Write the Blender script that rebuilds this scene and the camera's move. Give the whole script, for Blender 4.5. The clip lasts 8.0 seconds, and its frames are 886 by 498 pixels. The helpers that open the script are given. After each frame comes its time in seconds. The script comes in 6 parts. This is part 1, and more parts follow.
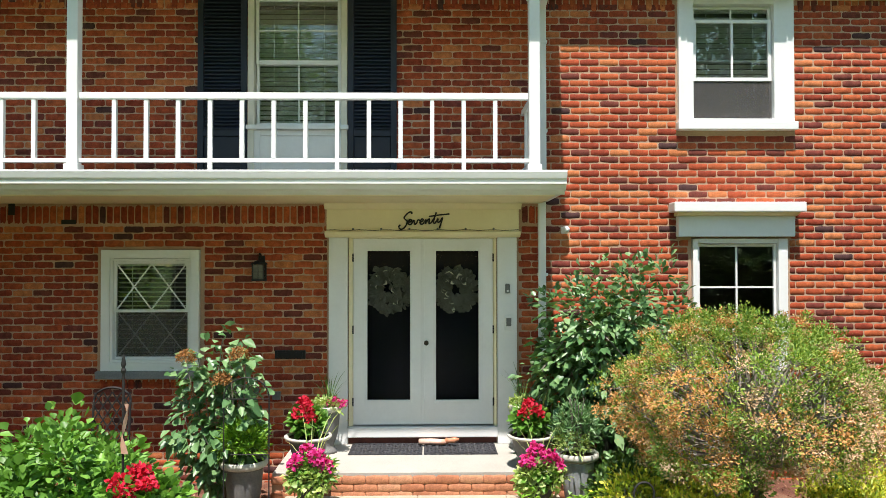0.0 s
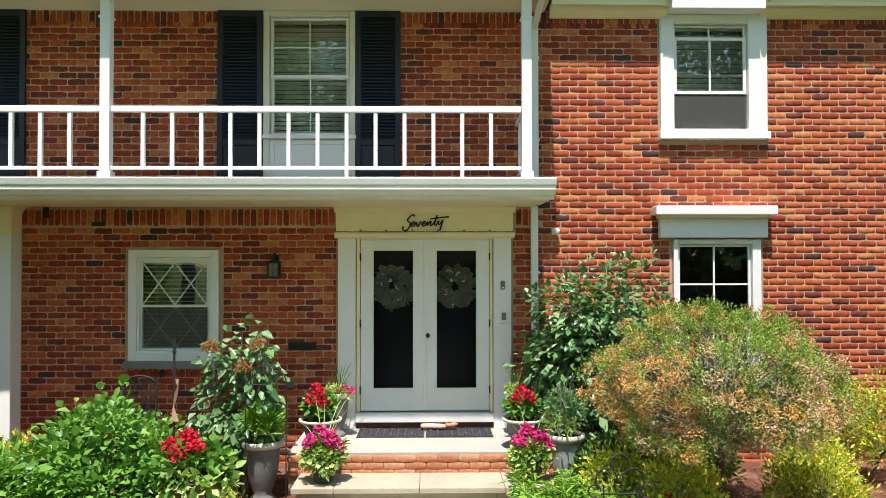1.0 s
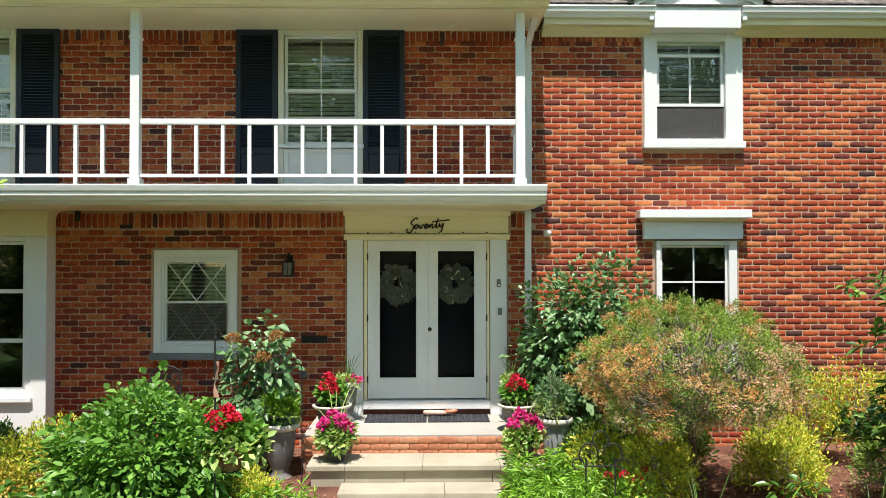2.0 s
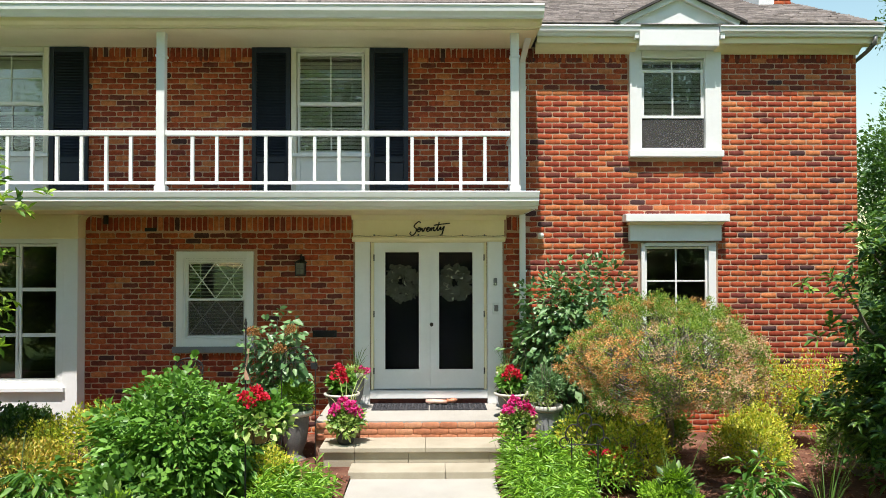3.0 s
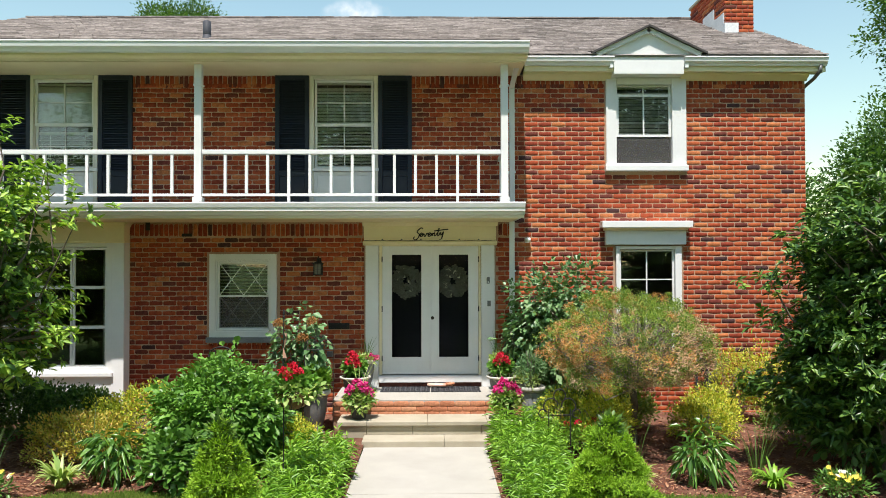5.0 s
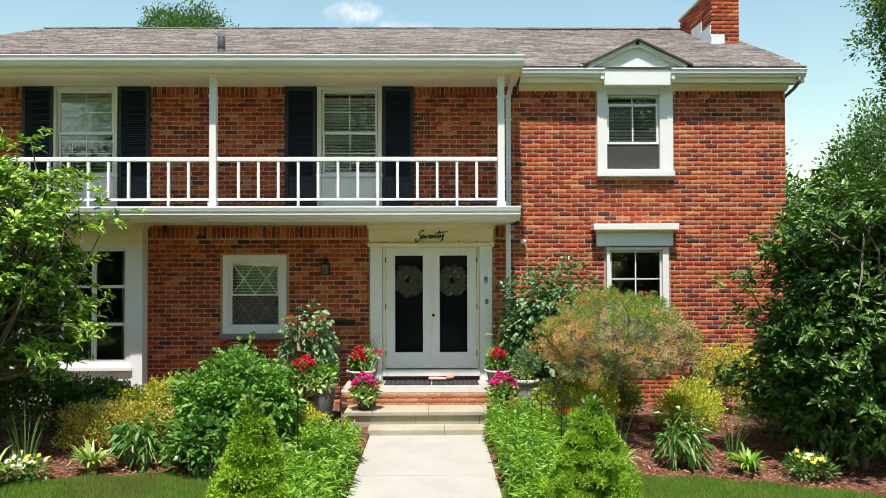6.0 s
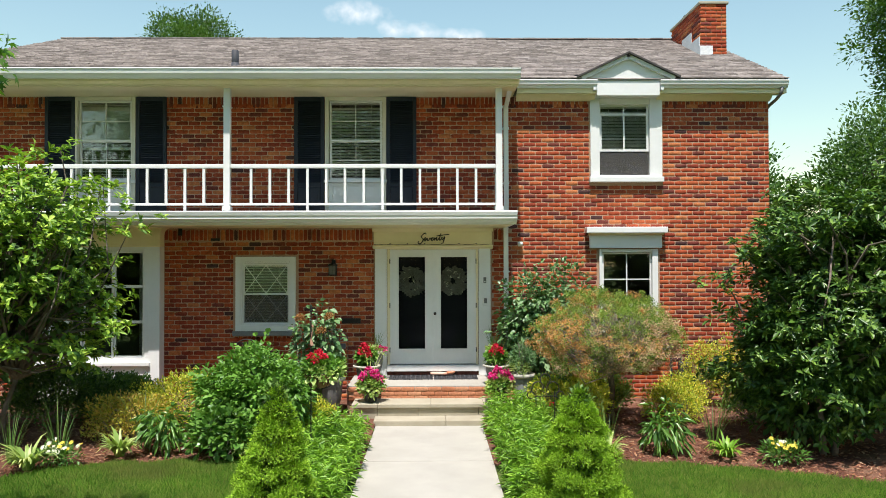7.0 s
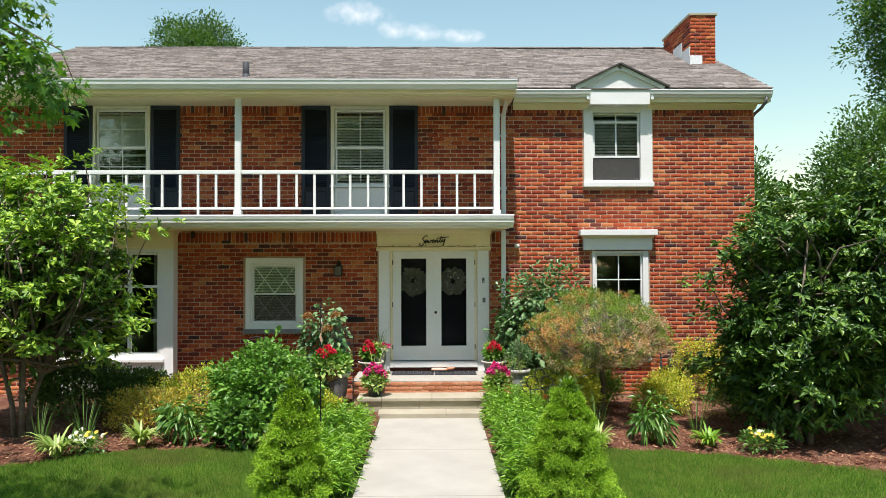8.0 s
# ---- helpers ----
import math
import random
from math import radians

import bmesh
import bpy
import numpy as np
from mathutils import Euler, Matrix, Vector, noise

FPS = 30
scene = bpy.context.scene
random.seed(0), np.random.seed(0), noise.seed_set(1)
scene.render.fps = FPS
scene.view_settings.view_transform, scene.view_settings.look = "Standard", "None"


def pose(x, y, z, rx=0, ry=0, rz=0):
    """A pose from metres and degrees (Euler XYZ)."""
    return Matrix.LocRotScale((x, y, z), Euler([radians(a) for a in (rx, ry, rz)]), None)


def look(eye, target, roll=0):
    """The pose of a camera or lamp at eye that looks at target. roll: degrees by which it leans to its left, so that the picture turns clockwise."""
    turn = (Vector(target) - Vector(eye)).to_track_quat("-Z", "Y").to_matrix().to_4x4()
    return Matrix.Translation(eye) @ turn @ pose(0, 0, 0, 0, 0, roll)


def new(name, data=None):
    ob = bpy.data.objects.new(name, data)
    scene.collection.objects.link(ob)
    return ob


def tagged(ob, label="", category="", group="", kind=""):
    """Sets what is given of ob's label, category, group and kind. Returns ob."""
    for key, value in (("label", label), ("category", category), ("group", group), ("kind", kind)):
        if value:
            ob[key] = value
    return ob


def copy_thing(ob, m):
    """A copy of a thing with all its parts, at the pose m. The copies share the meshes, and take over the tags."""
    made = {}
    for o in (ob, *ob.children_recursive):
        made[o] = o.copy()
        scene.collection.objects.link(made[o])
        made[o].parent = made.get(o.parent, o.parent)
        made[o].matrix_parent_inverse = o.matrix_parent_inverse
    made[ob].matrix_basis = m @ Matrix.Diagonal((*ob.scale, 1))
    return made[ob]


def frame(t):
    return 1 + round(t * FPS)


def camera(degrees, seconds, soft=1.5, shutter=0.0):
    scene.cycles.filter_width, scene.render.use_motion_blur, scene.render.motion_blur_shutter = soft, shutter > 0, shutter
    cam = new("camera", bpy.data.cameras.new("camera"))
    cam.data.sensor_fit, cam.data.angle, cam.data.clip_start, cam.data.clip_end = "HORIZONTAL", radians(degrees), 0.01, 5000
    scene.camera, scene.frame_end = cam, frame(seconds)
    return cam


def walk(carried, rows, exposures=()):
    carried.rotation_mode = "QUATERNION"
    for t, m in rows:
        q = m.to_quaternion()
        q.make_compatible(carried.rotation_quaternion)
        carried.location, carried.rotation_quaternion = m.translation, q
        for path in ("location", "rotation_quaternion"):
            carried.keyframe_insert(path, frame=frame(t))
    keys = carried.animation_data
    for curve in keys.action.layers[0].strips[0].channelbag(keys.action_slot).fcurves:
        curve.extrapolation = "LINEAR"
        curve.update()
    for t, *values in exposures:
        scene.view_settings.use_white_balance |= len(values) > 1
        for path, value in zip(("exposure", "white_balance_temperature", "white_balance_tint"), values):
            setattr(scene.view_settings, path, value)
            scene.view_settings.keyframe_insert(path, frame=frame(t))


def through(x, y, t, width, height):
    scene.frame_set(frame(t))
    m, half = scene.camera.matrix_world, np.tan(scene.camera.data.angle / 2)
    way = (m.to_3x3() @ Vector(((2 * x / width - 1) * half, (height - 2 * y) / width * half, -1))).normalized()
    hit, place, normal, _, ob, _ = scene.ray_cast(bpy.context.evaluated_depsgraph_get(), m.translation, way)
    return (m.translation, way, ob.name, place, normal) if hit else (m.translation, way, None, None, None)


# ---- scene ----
cam = camera(61.1, 8.0, soft=0.5)
METRES, EYE, TILT, LEAN, TURN = 5.9, 2.45, 0.0, 0.0, -0.9
START_Y = -8.41  # the house front lies in the plane y = 0
ROWS = [
    (0.0, 0.0, 0.0, 0.0, 0.0, 1.03, 0.07),
    (0.5, 0.0, -0.0584, -0.0009, 0.02, 1.02, 0.06),
    (1.0, -0.0003, -0.1209, -0.0019, 0.01, 1.02, 0.06),
    (1.5, -0.0016, -0.1858, -0.0021, -0.01, 0.99, 0.06),
    (3.0, -0.003, -0.3863, -0.0032, 0.03, 1.05, 0.08),
    (3.5, -0.0033, -0.453, -0.0028, 0.05, 1.06, 0.08),
    (4.0, -0.002, -0.5185, -0.0014, 0.07, 1.06, 0.09),
    (4.5, 0.0009, -0.582, -0.0006, 0.1, 1.05, 0.1),
    (6.0, 0.0017, -0.7663, 0.001, 0.13, 1.05, 0.16),
    (6.5, -0.0, -0.8274, 0.0034, 0.13, 1.04, 0.15),
    (7.0, -0.0014, -0.887, 0.0057, 0.13, 1.02, 0.15),
    (7.5, -0.0021, -0.9444, 0.0077, 0.14, 1.03, 0.15),
    (8.0, -0.0015, -0.9996, 0.0086, 0.15, 1.04, 0.16),
]
EXPOSURES = [(0.0, 0.95), (1.5, 0.90), (3.5, 0.80), (4.5, 0.77), (6.5, 0.72), (8.0, 0.68)]
walk(cam, [(t, pose(0, START_Y, EYE, TILT, LEAN, TURN) @ pose(METRES * x, METRES * y, METRES * z, 90 + pitch, roll, yaw)) for t, x, y, z, yaw, pitch, roll in ROWS], EXPOSURES)

# ---------------------------------------------------------------- light
SUN_DIR = Vector((-0.10, -1.0, 2.5)).normalized()
world = bpy.data.worlds.new("sky")
scene.world = world
world.use_nodes = True
wn = world.node_tree.nodes
sky = wn.new("ShaderNodeTexSky")
sky.sky_type = "NISHITA"
sky.sun_disc = False
sky.sun_elevation = math.asin(SUN_DIR.z)
sky.sun_rotation = radians(185.5)
sky.air_density, sky.dust_density, sky.ozone_density = 1.6, 0.2, 0.5
wn["Background"].inputs["Strength"].default_value = 0.078
haze = wn.new("ShaderNodeMix")
haze.data_type, haze.blend_type = "RGBA", "MULTIPLY"
haze.inputs[0].default_value, haze.inputs[7].default_value = 1.0, (1.27, 1.36, 1.25, 1)
world.node_tree.links.new(sky.outputs[0], haze.inputs[6])
world.node_tree.links.new(haze.outputs[2], wn["Background"].inputs["Color"])
sun = new("sun", bpy.data.lights.new("sun", "SUN"))
sun.data.energy, sun.data.angle, sun.data.color = 4.5, radians(0.6), (1.0, 0.935, 0.88)
sun.matrix_world = look(SUN_DIR * 40, (0, 0, 0))


# ---------------------------------------------------------------- materials
def nodes_of(name):
    m = bpy.data.materials.new(name)
    m.use_nodes = True
    return m, m.node_tree.nodes, m.node_tree.links, m.node_tree.nodes["Principled BSDF"]


def ramp(n, stops, mode="LINEAR"):
    r = n.new("ShaderNodeValToRGB")
    r.color_ramp.interpolation = mode
    e = r.color_ramp.elements
    while len(e) < len(stops):
        e.new(0.5)
    for k, (p, c) in zip(e, stops):
        k.position, k.color = p, (*c, 1)
    return r


def noise_tex(n, l, scale, detail=4.0, rough=0.6, coords="Object"):
    tc = n.new("ShaderNodeTexCoord")
    t = n.new("ShaderNodeTexNoise")
    t.inputs["Scale"].default_value, t.inputs["Detail"].default_value, t.inputs["Roughness"].default_value = scale, detail, rough
    l.new(tc.outputs[coords], t.inputs["Vector"])
    return t


def mixed(n, l, a, b, fac, mode="MIX"):
    m = n.new("ShaderNodeMix")
    m.data_type, m.blend_type = "RGBA", mode
    for sock, v in ((m.inputs[0], fac), (m.inputs[6], a), (m.inputs[7], b)):
        if isinstance(v, (int, float)):
            sock.default_value = v
        elif isinstance(v, tuple):
            sock.default_value = (*v, 1)
        else:
            l.new(v, sock)
    return m.outputs[2]


def bump(n, l, bsdf, height, strength=0.3, dist=0.005):
    b = n.new("ShaderNodeBump")
    b.inputs["Strength"].default_value, b.inputs["Distance"].default_value = strength, dist
    l.new(height, b.inputs["Height"])
    l.new(b.outputs[0], bsdf.inputs["Normal"])


def surface(name, c1, c2, rough=0.6, big=1.5, fine=60.0, bumpy=0.25, dist=0.003, metal=0.0, spec=0.5, grain=0.1):
    """Paint, stone or metal: two tones mixed by large stains, a fine grain and a fine relief."""
    m, n, l, p = nodes_of(name)
    a, b = noise_tex(n, l, big, 5), noise_tex(n, l, fine, 3)
    r = ramp(n, [(0.35, (0, 0, 0)), (0.68, (1, 1, 1))])
    l.new(a.outputs[0], r.inputs[0])
    col = mixed(n, l, c1, c2, r.outputs[0])
    g = ramp(n, [(0.3, (1 - grain * 1.6,) * 3), (0.7, (1 + grain * 0.8,) * 3)])
    l.new(b.outputs[0], g.inputs[0])
    l.new(mixed(n, l, col, g.outputs[0], 1.0, "MULTIPLY"), p.inputs["Base Color"])
    p.inputs["Roughness"].default_value, p.inputs["Metallic"].default_value = rough, metal
    p.inputs["Specular IOR Level"].default_value = spec
    bump(n, l, p, b.outputs[0], bumpy, dist)
    return m


BRICK_TONES = [(0.0, (0.080, 0.036, 0.036)), (0.02, (0.165, 0.042, 0.030)), (0.12, (0.28, 0.049, 0.024)), (0.36, (0.385, 0.074, 0.029)), (0.62, (0.45, 0.107, 0.039)), (0.86, (0.53, 0.18, 0.068)), (0.975, (0.20, 0.045, 0.034))]


def brick_mat(name, per_object, tones=BRICK_TONES):
    m, n, l, p = nodes_of(name)
    src = n.new("ShaderNodeObjectInfo").outputs["Random"] if per_object else n.new("ShaderNodeNewGeometry").outputs["Random Per Island"]
    r = ramp(n, tones, "CONSTANT")
    l.new(src, r.inputs[0])
    a, b = noise_tex(n, l, 14, 4), noise_tex(n, l, 130, 3)
    s = ramp(n, [(0.3, (0.62, 0.58, 0.58)), (0.7, (1.2, 1.15, 1.1))])
    l.new(a.outputs[0], s.inputs[0])
    g = ramp(n, [(0.3, (0.75, 0.75, 0.75)), (0.7, (1.15, 1.15, 1.15))])
    l.new(b.outputs[0], g.inputs[0])
    col = mixed(n, l, mixed(n, l, r.outputs[0], s.outputs[0], 1.0, "MULTIPLY"), g.outputs[0], 1.0, "MULTIPLY")
    l.new(col, p.inputs["Base Color"])
    p.inputs["Roughness"].default_value = 0.85
    p.inputs["Specular IOR Level"].default_value = 0.25
    bump(n, l, p, b.outputs[0], 0.5, 0.003)
    return m


def leaf_mat(name, tones, through=0.3, rough=0.45, spec=0.4, gain=1.5, straw=0.0):
    """Leaves: every leaf takes its own tone, and lets some light through."""
    m, n, l, p = nodes_of(name)
    r = ramp(n, [(i / max(1, len(tones) - 1), tuple(min(0.85, v * gain) for v in c)) for i, c in enumerate(tones)])
    l.new(n.new("ShaderNodeNewGeometry").outputs["Random Per Island"], r.inputs[0])
    a = noise_tex(n, l, 2.2, 3)
    s = ramp(n, [(0.3, (0.75, 0.8, 0.7)), (0.7, (1.15, 1.12, 1.0))])
    l.new(a.outputs[0], s.inputs[0])
    col = mixed(n, l, r.outputs[0], s.outputs[0], 1.0, "MULTIPLY")
    if straw:
        dry = ramp(n, [(0.48, (0, 0, 0)), (0.68, (straw, straw, straw))])
        l.new(noise_tex(n, l, 0.7, 6).outputs[0], dry.inputs[0])
        col = mixed(n, l, col, (0.24, 0.22, 0.075), dry.outputs[0])
    l.new(col, p.inputs["Base Color"])
    p.inputs["Roughness"].default_value = rough
    p.inputs["Specular IOR Level"].default_value = spec
    t = n.new("ShaderNodeBsdfTranslucent")
    l.new(mixed(n, l, col, (1.25, 1.3, 0.6), 1.0, "MULTIPLY"), t.inputs[0])
    mix = n.new("ShaderNodeMixShader")
    mix.inputs[0].default_value = through
    l.new(p.outputs[0], mix.inputs[1])
    l.new(t.outputs[0], mix.inputs[2])
    l.new(mix.outputs[0], n["Material Output"].inputs[0])
    return m


def glass_mat(name, tint, mirror=0.12, rough=0.02, ior=1.5):
    """A thin pane: it lets light through with a tint, and mirrors more at a slant."""
    m, n, l, p = nodes_of(name)
    n.remove(p)
    t, g, f, x = n.new("ShaderNodeBsdfTransparent"), n.new("ShaderNodeBsdfGlossy"), n.new("ShaderNodeFresnel"), n.new("ShaderNodeMixShader")
    t.inputs[0].default_value = (*tint, 1)
    g.inputs["Roughness"].default_value = rough
    f.inputs[0].default_value = ior
    add = n.new("ShaderNodeMath")
    add.inputs[1].default_value = mirror
    w = noise_tex(n, l, 1.3, 2)
    b = n.new("ShaderNodeBump")
    b.inputs["Strength"].default_value, b.inputs["Distance"].default_value = 0.15, 0.01
    l.new(w.outputs[0], b.inputs["Height"])
    l.new(b.outputs[0], g.inputs["Normal"])
    l.new(f.outputs[0], add.inputs[0])
    l.new(add.outputs[0], x.inputs[0])
    l.new(t.outputs[0], x.inputs[1])
    l.new(g.outputs[0], x.inputs[2])
    l.new(x.outputs[0], n["Material Output"].inputs[0])
    return m


def screen_mat(name):
    """A woven insect screen: half open, the wires a dull grey."""
    m, n, l, p = nodes_of(name)
    p.inputs["Base Color"].default_value, p.inputs["Roughness"].default_value = (0.10, 0.095, 0.09, 1), 0.8
    t, x = n.new("ShaderNodeBsdfTransparent"), n.new("ShaderNodeMixShader")
    x.inputs[0].default_value = 0.45
    l.new(t.outputs[0], x.inputs[1])
    l.new(p.outputs[0], x.inputs[2])
    l.new(x.outputs[0], n["Material Output"].inputs[0])
    return m


def ground_mat(name, tones, big, fine, rough=0.95, bumpy=0.6, dist=0.02):
    m, n, l, p = nodes_of(name)
    a, b = noise_tex(n, l, big, 6), noise_tex(n, l, fine, 4)
    r = ramp(n, [(0.3 + 0.4 * i / (len(tones) - 1), c) for i, c in enumerate(tones)])
    l.new(a.outputs[0], r.inputs[0])
    g = ramp(n, [(0.3, (0.6, 0.6, 0.6)), (0.7, (1.2, 1.2, 1.2))])
    l.new(b.outputs[0], g.inputs[0])
    l.new(mixed(n, l, r.outputs[0], g.outputs[0], 1.0, "MULTIPLY"), p.inputs["Base Color"])
    p.inputs["Roughness"].default_value = rough
    p.inputs["Specular IOR Level"].default_value = 0.2
    bump(n, l, p, b.outputs[0], bumpy, dist)
    return m


M_BRICK, M_BRICK_ONE = brick_mat("brick_field", False), brick_mat("brick_single", True)
M_STEPBRICK = brick_mat("step_brick", True, [(0.0, (0.42, 0.17, 0.09)), (0.4, (0.48, 0.21, 0.115)), (0.75, (0.52, 0.26, 0.15))])
M_EDGE = surface("dark_shingle_edge", (0.045, 0.04, 0.038), (0.07, 0.063, 0.06), 0.9, 5, 50, 0.4)
M_DARKBRICK = surface("dark_brick_course", (0.10, 0.032, 0.028), (0.16, 0.045, 0.035), 0.85, 6, 60, 0.5)
M_MORTAR = surface("mortar", (0.52, 0.345, 0.24), (0.38, 0.24, 0.16), 0.95, 3, 90, 0.5, 0.004, spec=0.1)
M_WHITE = surface("white_paint", (0.78, 0.78, 0.77), (0.74, 0.74, 0.725), 0.45, 2.5, 25, 0.05, grain=0.012)
M_CREAM = surface("cream_paint", (0.85, 0.76, 0.52), (0.80, 0.70, 0.46), 0.5, 2.0, 25, 0.05, grain=0.012)
M_TRIM = surface("stone_white_paint", (0.72, 0.68, 0.58), (0.66, 0.62, 0.52), 0.5, 2.0, 25, 0.05, grain=0.012)
M_NAVY = surface("navy_paint", (0.007, 0.012, 0.027), (0.011, 0.017, 0.036), 0.5, 3, 60, 0.1)
M_CONC = surface("pale_concrete", (0.43, 0.405, 0.36), (0.36, 0.34, 0.30), 0.9, 1.2, 120, 0.35, 0.003, spec=0.2)
M_STONE = surface("limestone", (0.43, 0.385, 0.295), (0.35, 0.31, 0.23), 0.85, 2.5, 90, 0.35, 0.003, spec=0.2)
M_IRON = surface("black_iron", (0.018, 0.018, 0.018), (0.035, 0.03, 0.028), 0.6, 6, 80, 0.2, spec=0.2)
M_SILL = surface("grey_sill", (0.16, 0.17, 0.18), (0.22, 0.23, 0.24), 0.8, 3, 60)
M_BLIND = surface("blind_slats", (0.80, 0.80, 0.77), (0.72, 0.72, 0.68), 0.5, 2, 40, 0.05, grain=0.02)
# indoor dimness put into the colour of all room surfaces
M_ROOM = surface("dim_room", (0.10, 0.095, 0.085), (0.07, 0.065, 0.06), 0.9, 1, 20, 0.05)
M_CURTAIN = surface("curtain", (0.72, 0.74, 0.76), (0.62, 0.64, 0.66), 0.9, 2, 30, 0.1)
M_GLASS = glass_mat("window_glass", (0.96, 0.97, 0.965), 0.055)
M_SCREENGLASS = glass_mat("screen_door_glass", (0.62, 0.63, 0.65), 0.0, 0.06, 1.12)
M_MESH = screen_mat("insect_screen")
M_POT = surface("weathered_grey_pot", (0.12, 0.12, 0.118), (0.20, 0.195, 0.185), 0.85, 6, 60, 0.4)
M_POTRIM = surface("pale_pot_rim", (0.62, 0.59, 0.52), (0.48, 0.45, 0.40), 0.8, 8, 60, 0.3)
M_POTBLUE = surface("blue_grey_pot", (0.30, 0.32, 0.34), (0.42, 0.43, 0.43), 0.7, 5, 60, 0.3)
M_POTDARK = surface("dark_pot", (0.035, 0.033, 0.03), (0.06, 0.055, 0.05), 0.6, 5, 60, 0.2)
M_COCO = surface("coco_fibre", (0.22, 0.12, 0.05), (0.12, 0.065, 0.03), 0.95, 8, 70, 0.8, 0.01)
M_SOIL = ground_mat("soil", [(0.04, 0.025, 0.018), (0.09, 0.055, 0.035)], 3, 50)
M_MULCHBASE = ground_mat("mulch_bed", [(0.085, 0.035, 0.024), (0.16, 0.07, 0.045), (0.24, 0.14, 0.09)], 2.5, 55)
M_LAWN = ground_mat("lawn_ground", [(0.045, 0.085, 0.016), (0.07, 0.12, 0.022), (0.12, 0.14, 0.04)], 0.8, 45)
M_BARK = surface("bark", (0.11, 0.085, 0.065), (0.19, 0.16, 0.13), 0.95, 9, 60, 0.9, 0.012)
M_TWIG = surface("grey_twig", (0.20, 0.17, 0.14), (0.30, 0.26, 0.22), 0.9, 9, 60, 0.5)
M_RUBBER = surface("rubber_mat", (0.022, 0.022, 0.026), (0.04, 0.04, 0.045), 0.7, 6, 50, 0.3)
M_BRASS = surface("dark_bronze", (0.05, 0.04, 0.03), (0.03, 0.025, 0.02), 0.35, 5, 40, 0.1, metal=0.8)
M_GREYPL = surface("grey_plastic", (0.12, 0.12, 0.12), (0.16, 0.16, 0.16), 0.4, 5, 40, 0.05)
M_PAPER = surface("newsprint_sleeve", (0.70, 0.46, 0.37), (0.60, 0.30, 0.20), 0.35, 8, 30, 0.3)
M_ORANGE = surface("orange_sleeve", (0.55, 0.16, 0.07), (0.62, 0.28, 0.16), 0.3, 9, 30, 0.3)
M_FLASH = surface("white_flashing", (0.78, 0.78, 0.78), (0.66, 0.67, 0.68), 0.5, 3, 40)
M_LEAD = surface("vent_pipe_grey", (0.035, 0.038, 0.048), (0.055, 0.058, 0.068), 0.7, 5, 40)
M_FROST = surface("lantern_glass", (0.05, 0.05, 0.047), (0.08, 0.08, 0.075), 0.15, 4, 20, 0.05)

M_SHINGLE = brick_mat("roof_shingles", False, [(0.0, (0.20, 0.182, 0.172)), (0.25, (0.255, 0.232, 0.22)), (0.5, (0.30, 0.274, 0.262)), (0.75, (0.35, 0.322, 0.308)), (0.92, (0.17, 0.155, 0.148))])
M_CHIPS = leaf_mat("mulch_chips", [(0.07, 0.025, 0.018), (0.17, 0.065, 0.04), (0.26, 0.12, 0.08), (0.33, 0.22, 0.15)], 0.0, 0.9, 0.1, gain=1.3)
L_GRASS = leaf_mat("grass_blades", [(0.045, 0.105, 0.012), (0.075, 0.15, 0.018), (0.115, 0.195, 0.03), (0.18, 0.20, 0.06)], 0.3, 0.6, 0.2, gain=1.85, straw=0.6)
L_HYD = leaf_mat("hydrangea_leaves", [(0.05, 0.12, 0.018), (0.085, 0.19, 0.028), (0.135, 0.26, 0.045)], 0.2, gain=1.4)
L_MAG = leaf_mat("magnolia_leaves", [(0.018, 0.045, 0.010), (0.035, 0.085, 0.016), (0.07, 0.14, 0.022), (0.15, 0.24, 0.045)], 0.15, 0.38, 0.4, gain=1.35)
L_MAGL = leaf_mat("star_magnolia_leaves", [(0.03, 0.075, 0.012), (0.08, 0.15, 0.02), (0.16, 0.25, 0.035), (0.25, 0.33, 0.06)], 0.28, gain=1.9)
L_PIERIS = leaf_mat("pieris_leaves", [(0.05, 0.10, 0.018), (0.09, 0.16, 0.022), (0.14, 0.20, 0.035), (0.20, 0.22, 0.05)], 0.2, gain=1.75)
L_DRY = leaf_mat("dry_flower_clusters", [(0.36, 0.16, 0.06), (0.44, 0.23, 0.10), (0.48, 0.29, 0.16), (0.50, 0.20, 0.06)], 0.15, 0.8, 0.1, gain=1.3)
L_DRYP = leaf_mat("faded_flower_clusters", [(0.40, 0.23, 0.15), (0.50, 0.34, 0.25), (0.54, 0.38, 0.29)], 0.15, 0.8, 0.1, gain=1.25)
L_CLIMB = leaf_mat("viburnum_leaves", [(0.04, 0.095, 0.035), (0.075, 0.155, 0.06), (0.15, 0.235, 0.11)], 0.15, 0.4, 0.5, gain=1.4)
L_RUST = leaf_mat("rusty_flower_heads", [(0.18, 0.07, 0.025), (0.26, 0.12, 0.045), (0.34, 0.19, 0.09)], 0.2, 0.8, 0.1, gain=1.2)
L_SPRUCE = leaf_mat("spruce_needles", [(0.08, 0.15, 0.012), (0.14, 0.235, 0.02), (0.20, 0.31, 0.03)], 0.22, 0.6, 0.2, gain=1.75)
L_LILY = leaf_mat("lily_leaves", [(0.07, 0.15, 0.015), (0.115, 0.23, 0.022), (0.19, 0.31, 0.04)], 0.25, 0.4, gain=1.5)
L_HOSTA = leaf_mat("broad_leaves", [(0.035, 0.09, 0.015), (0.065, 0.15, 0.025), (0.12, 0.22, 0.045)], 0.25, 0.35, 0.5)
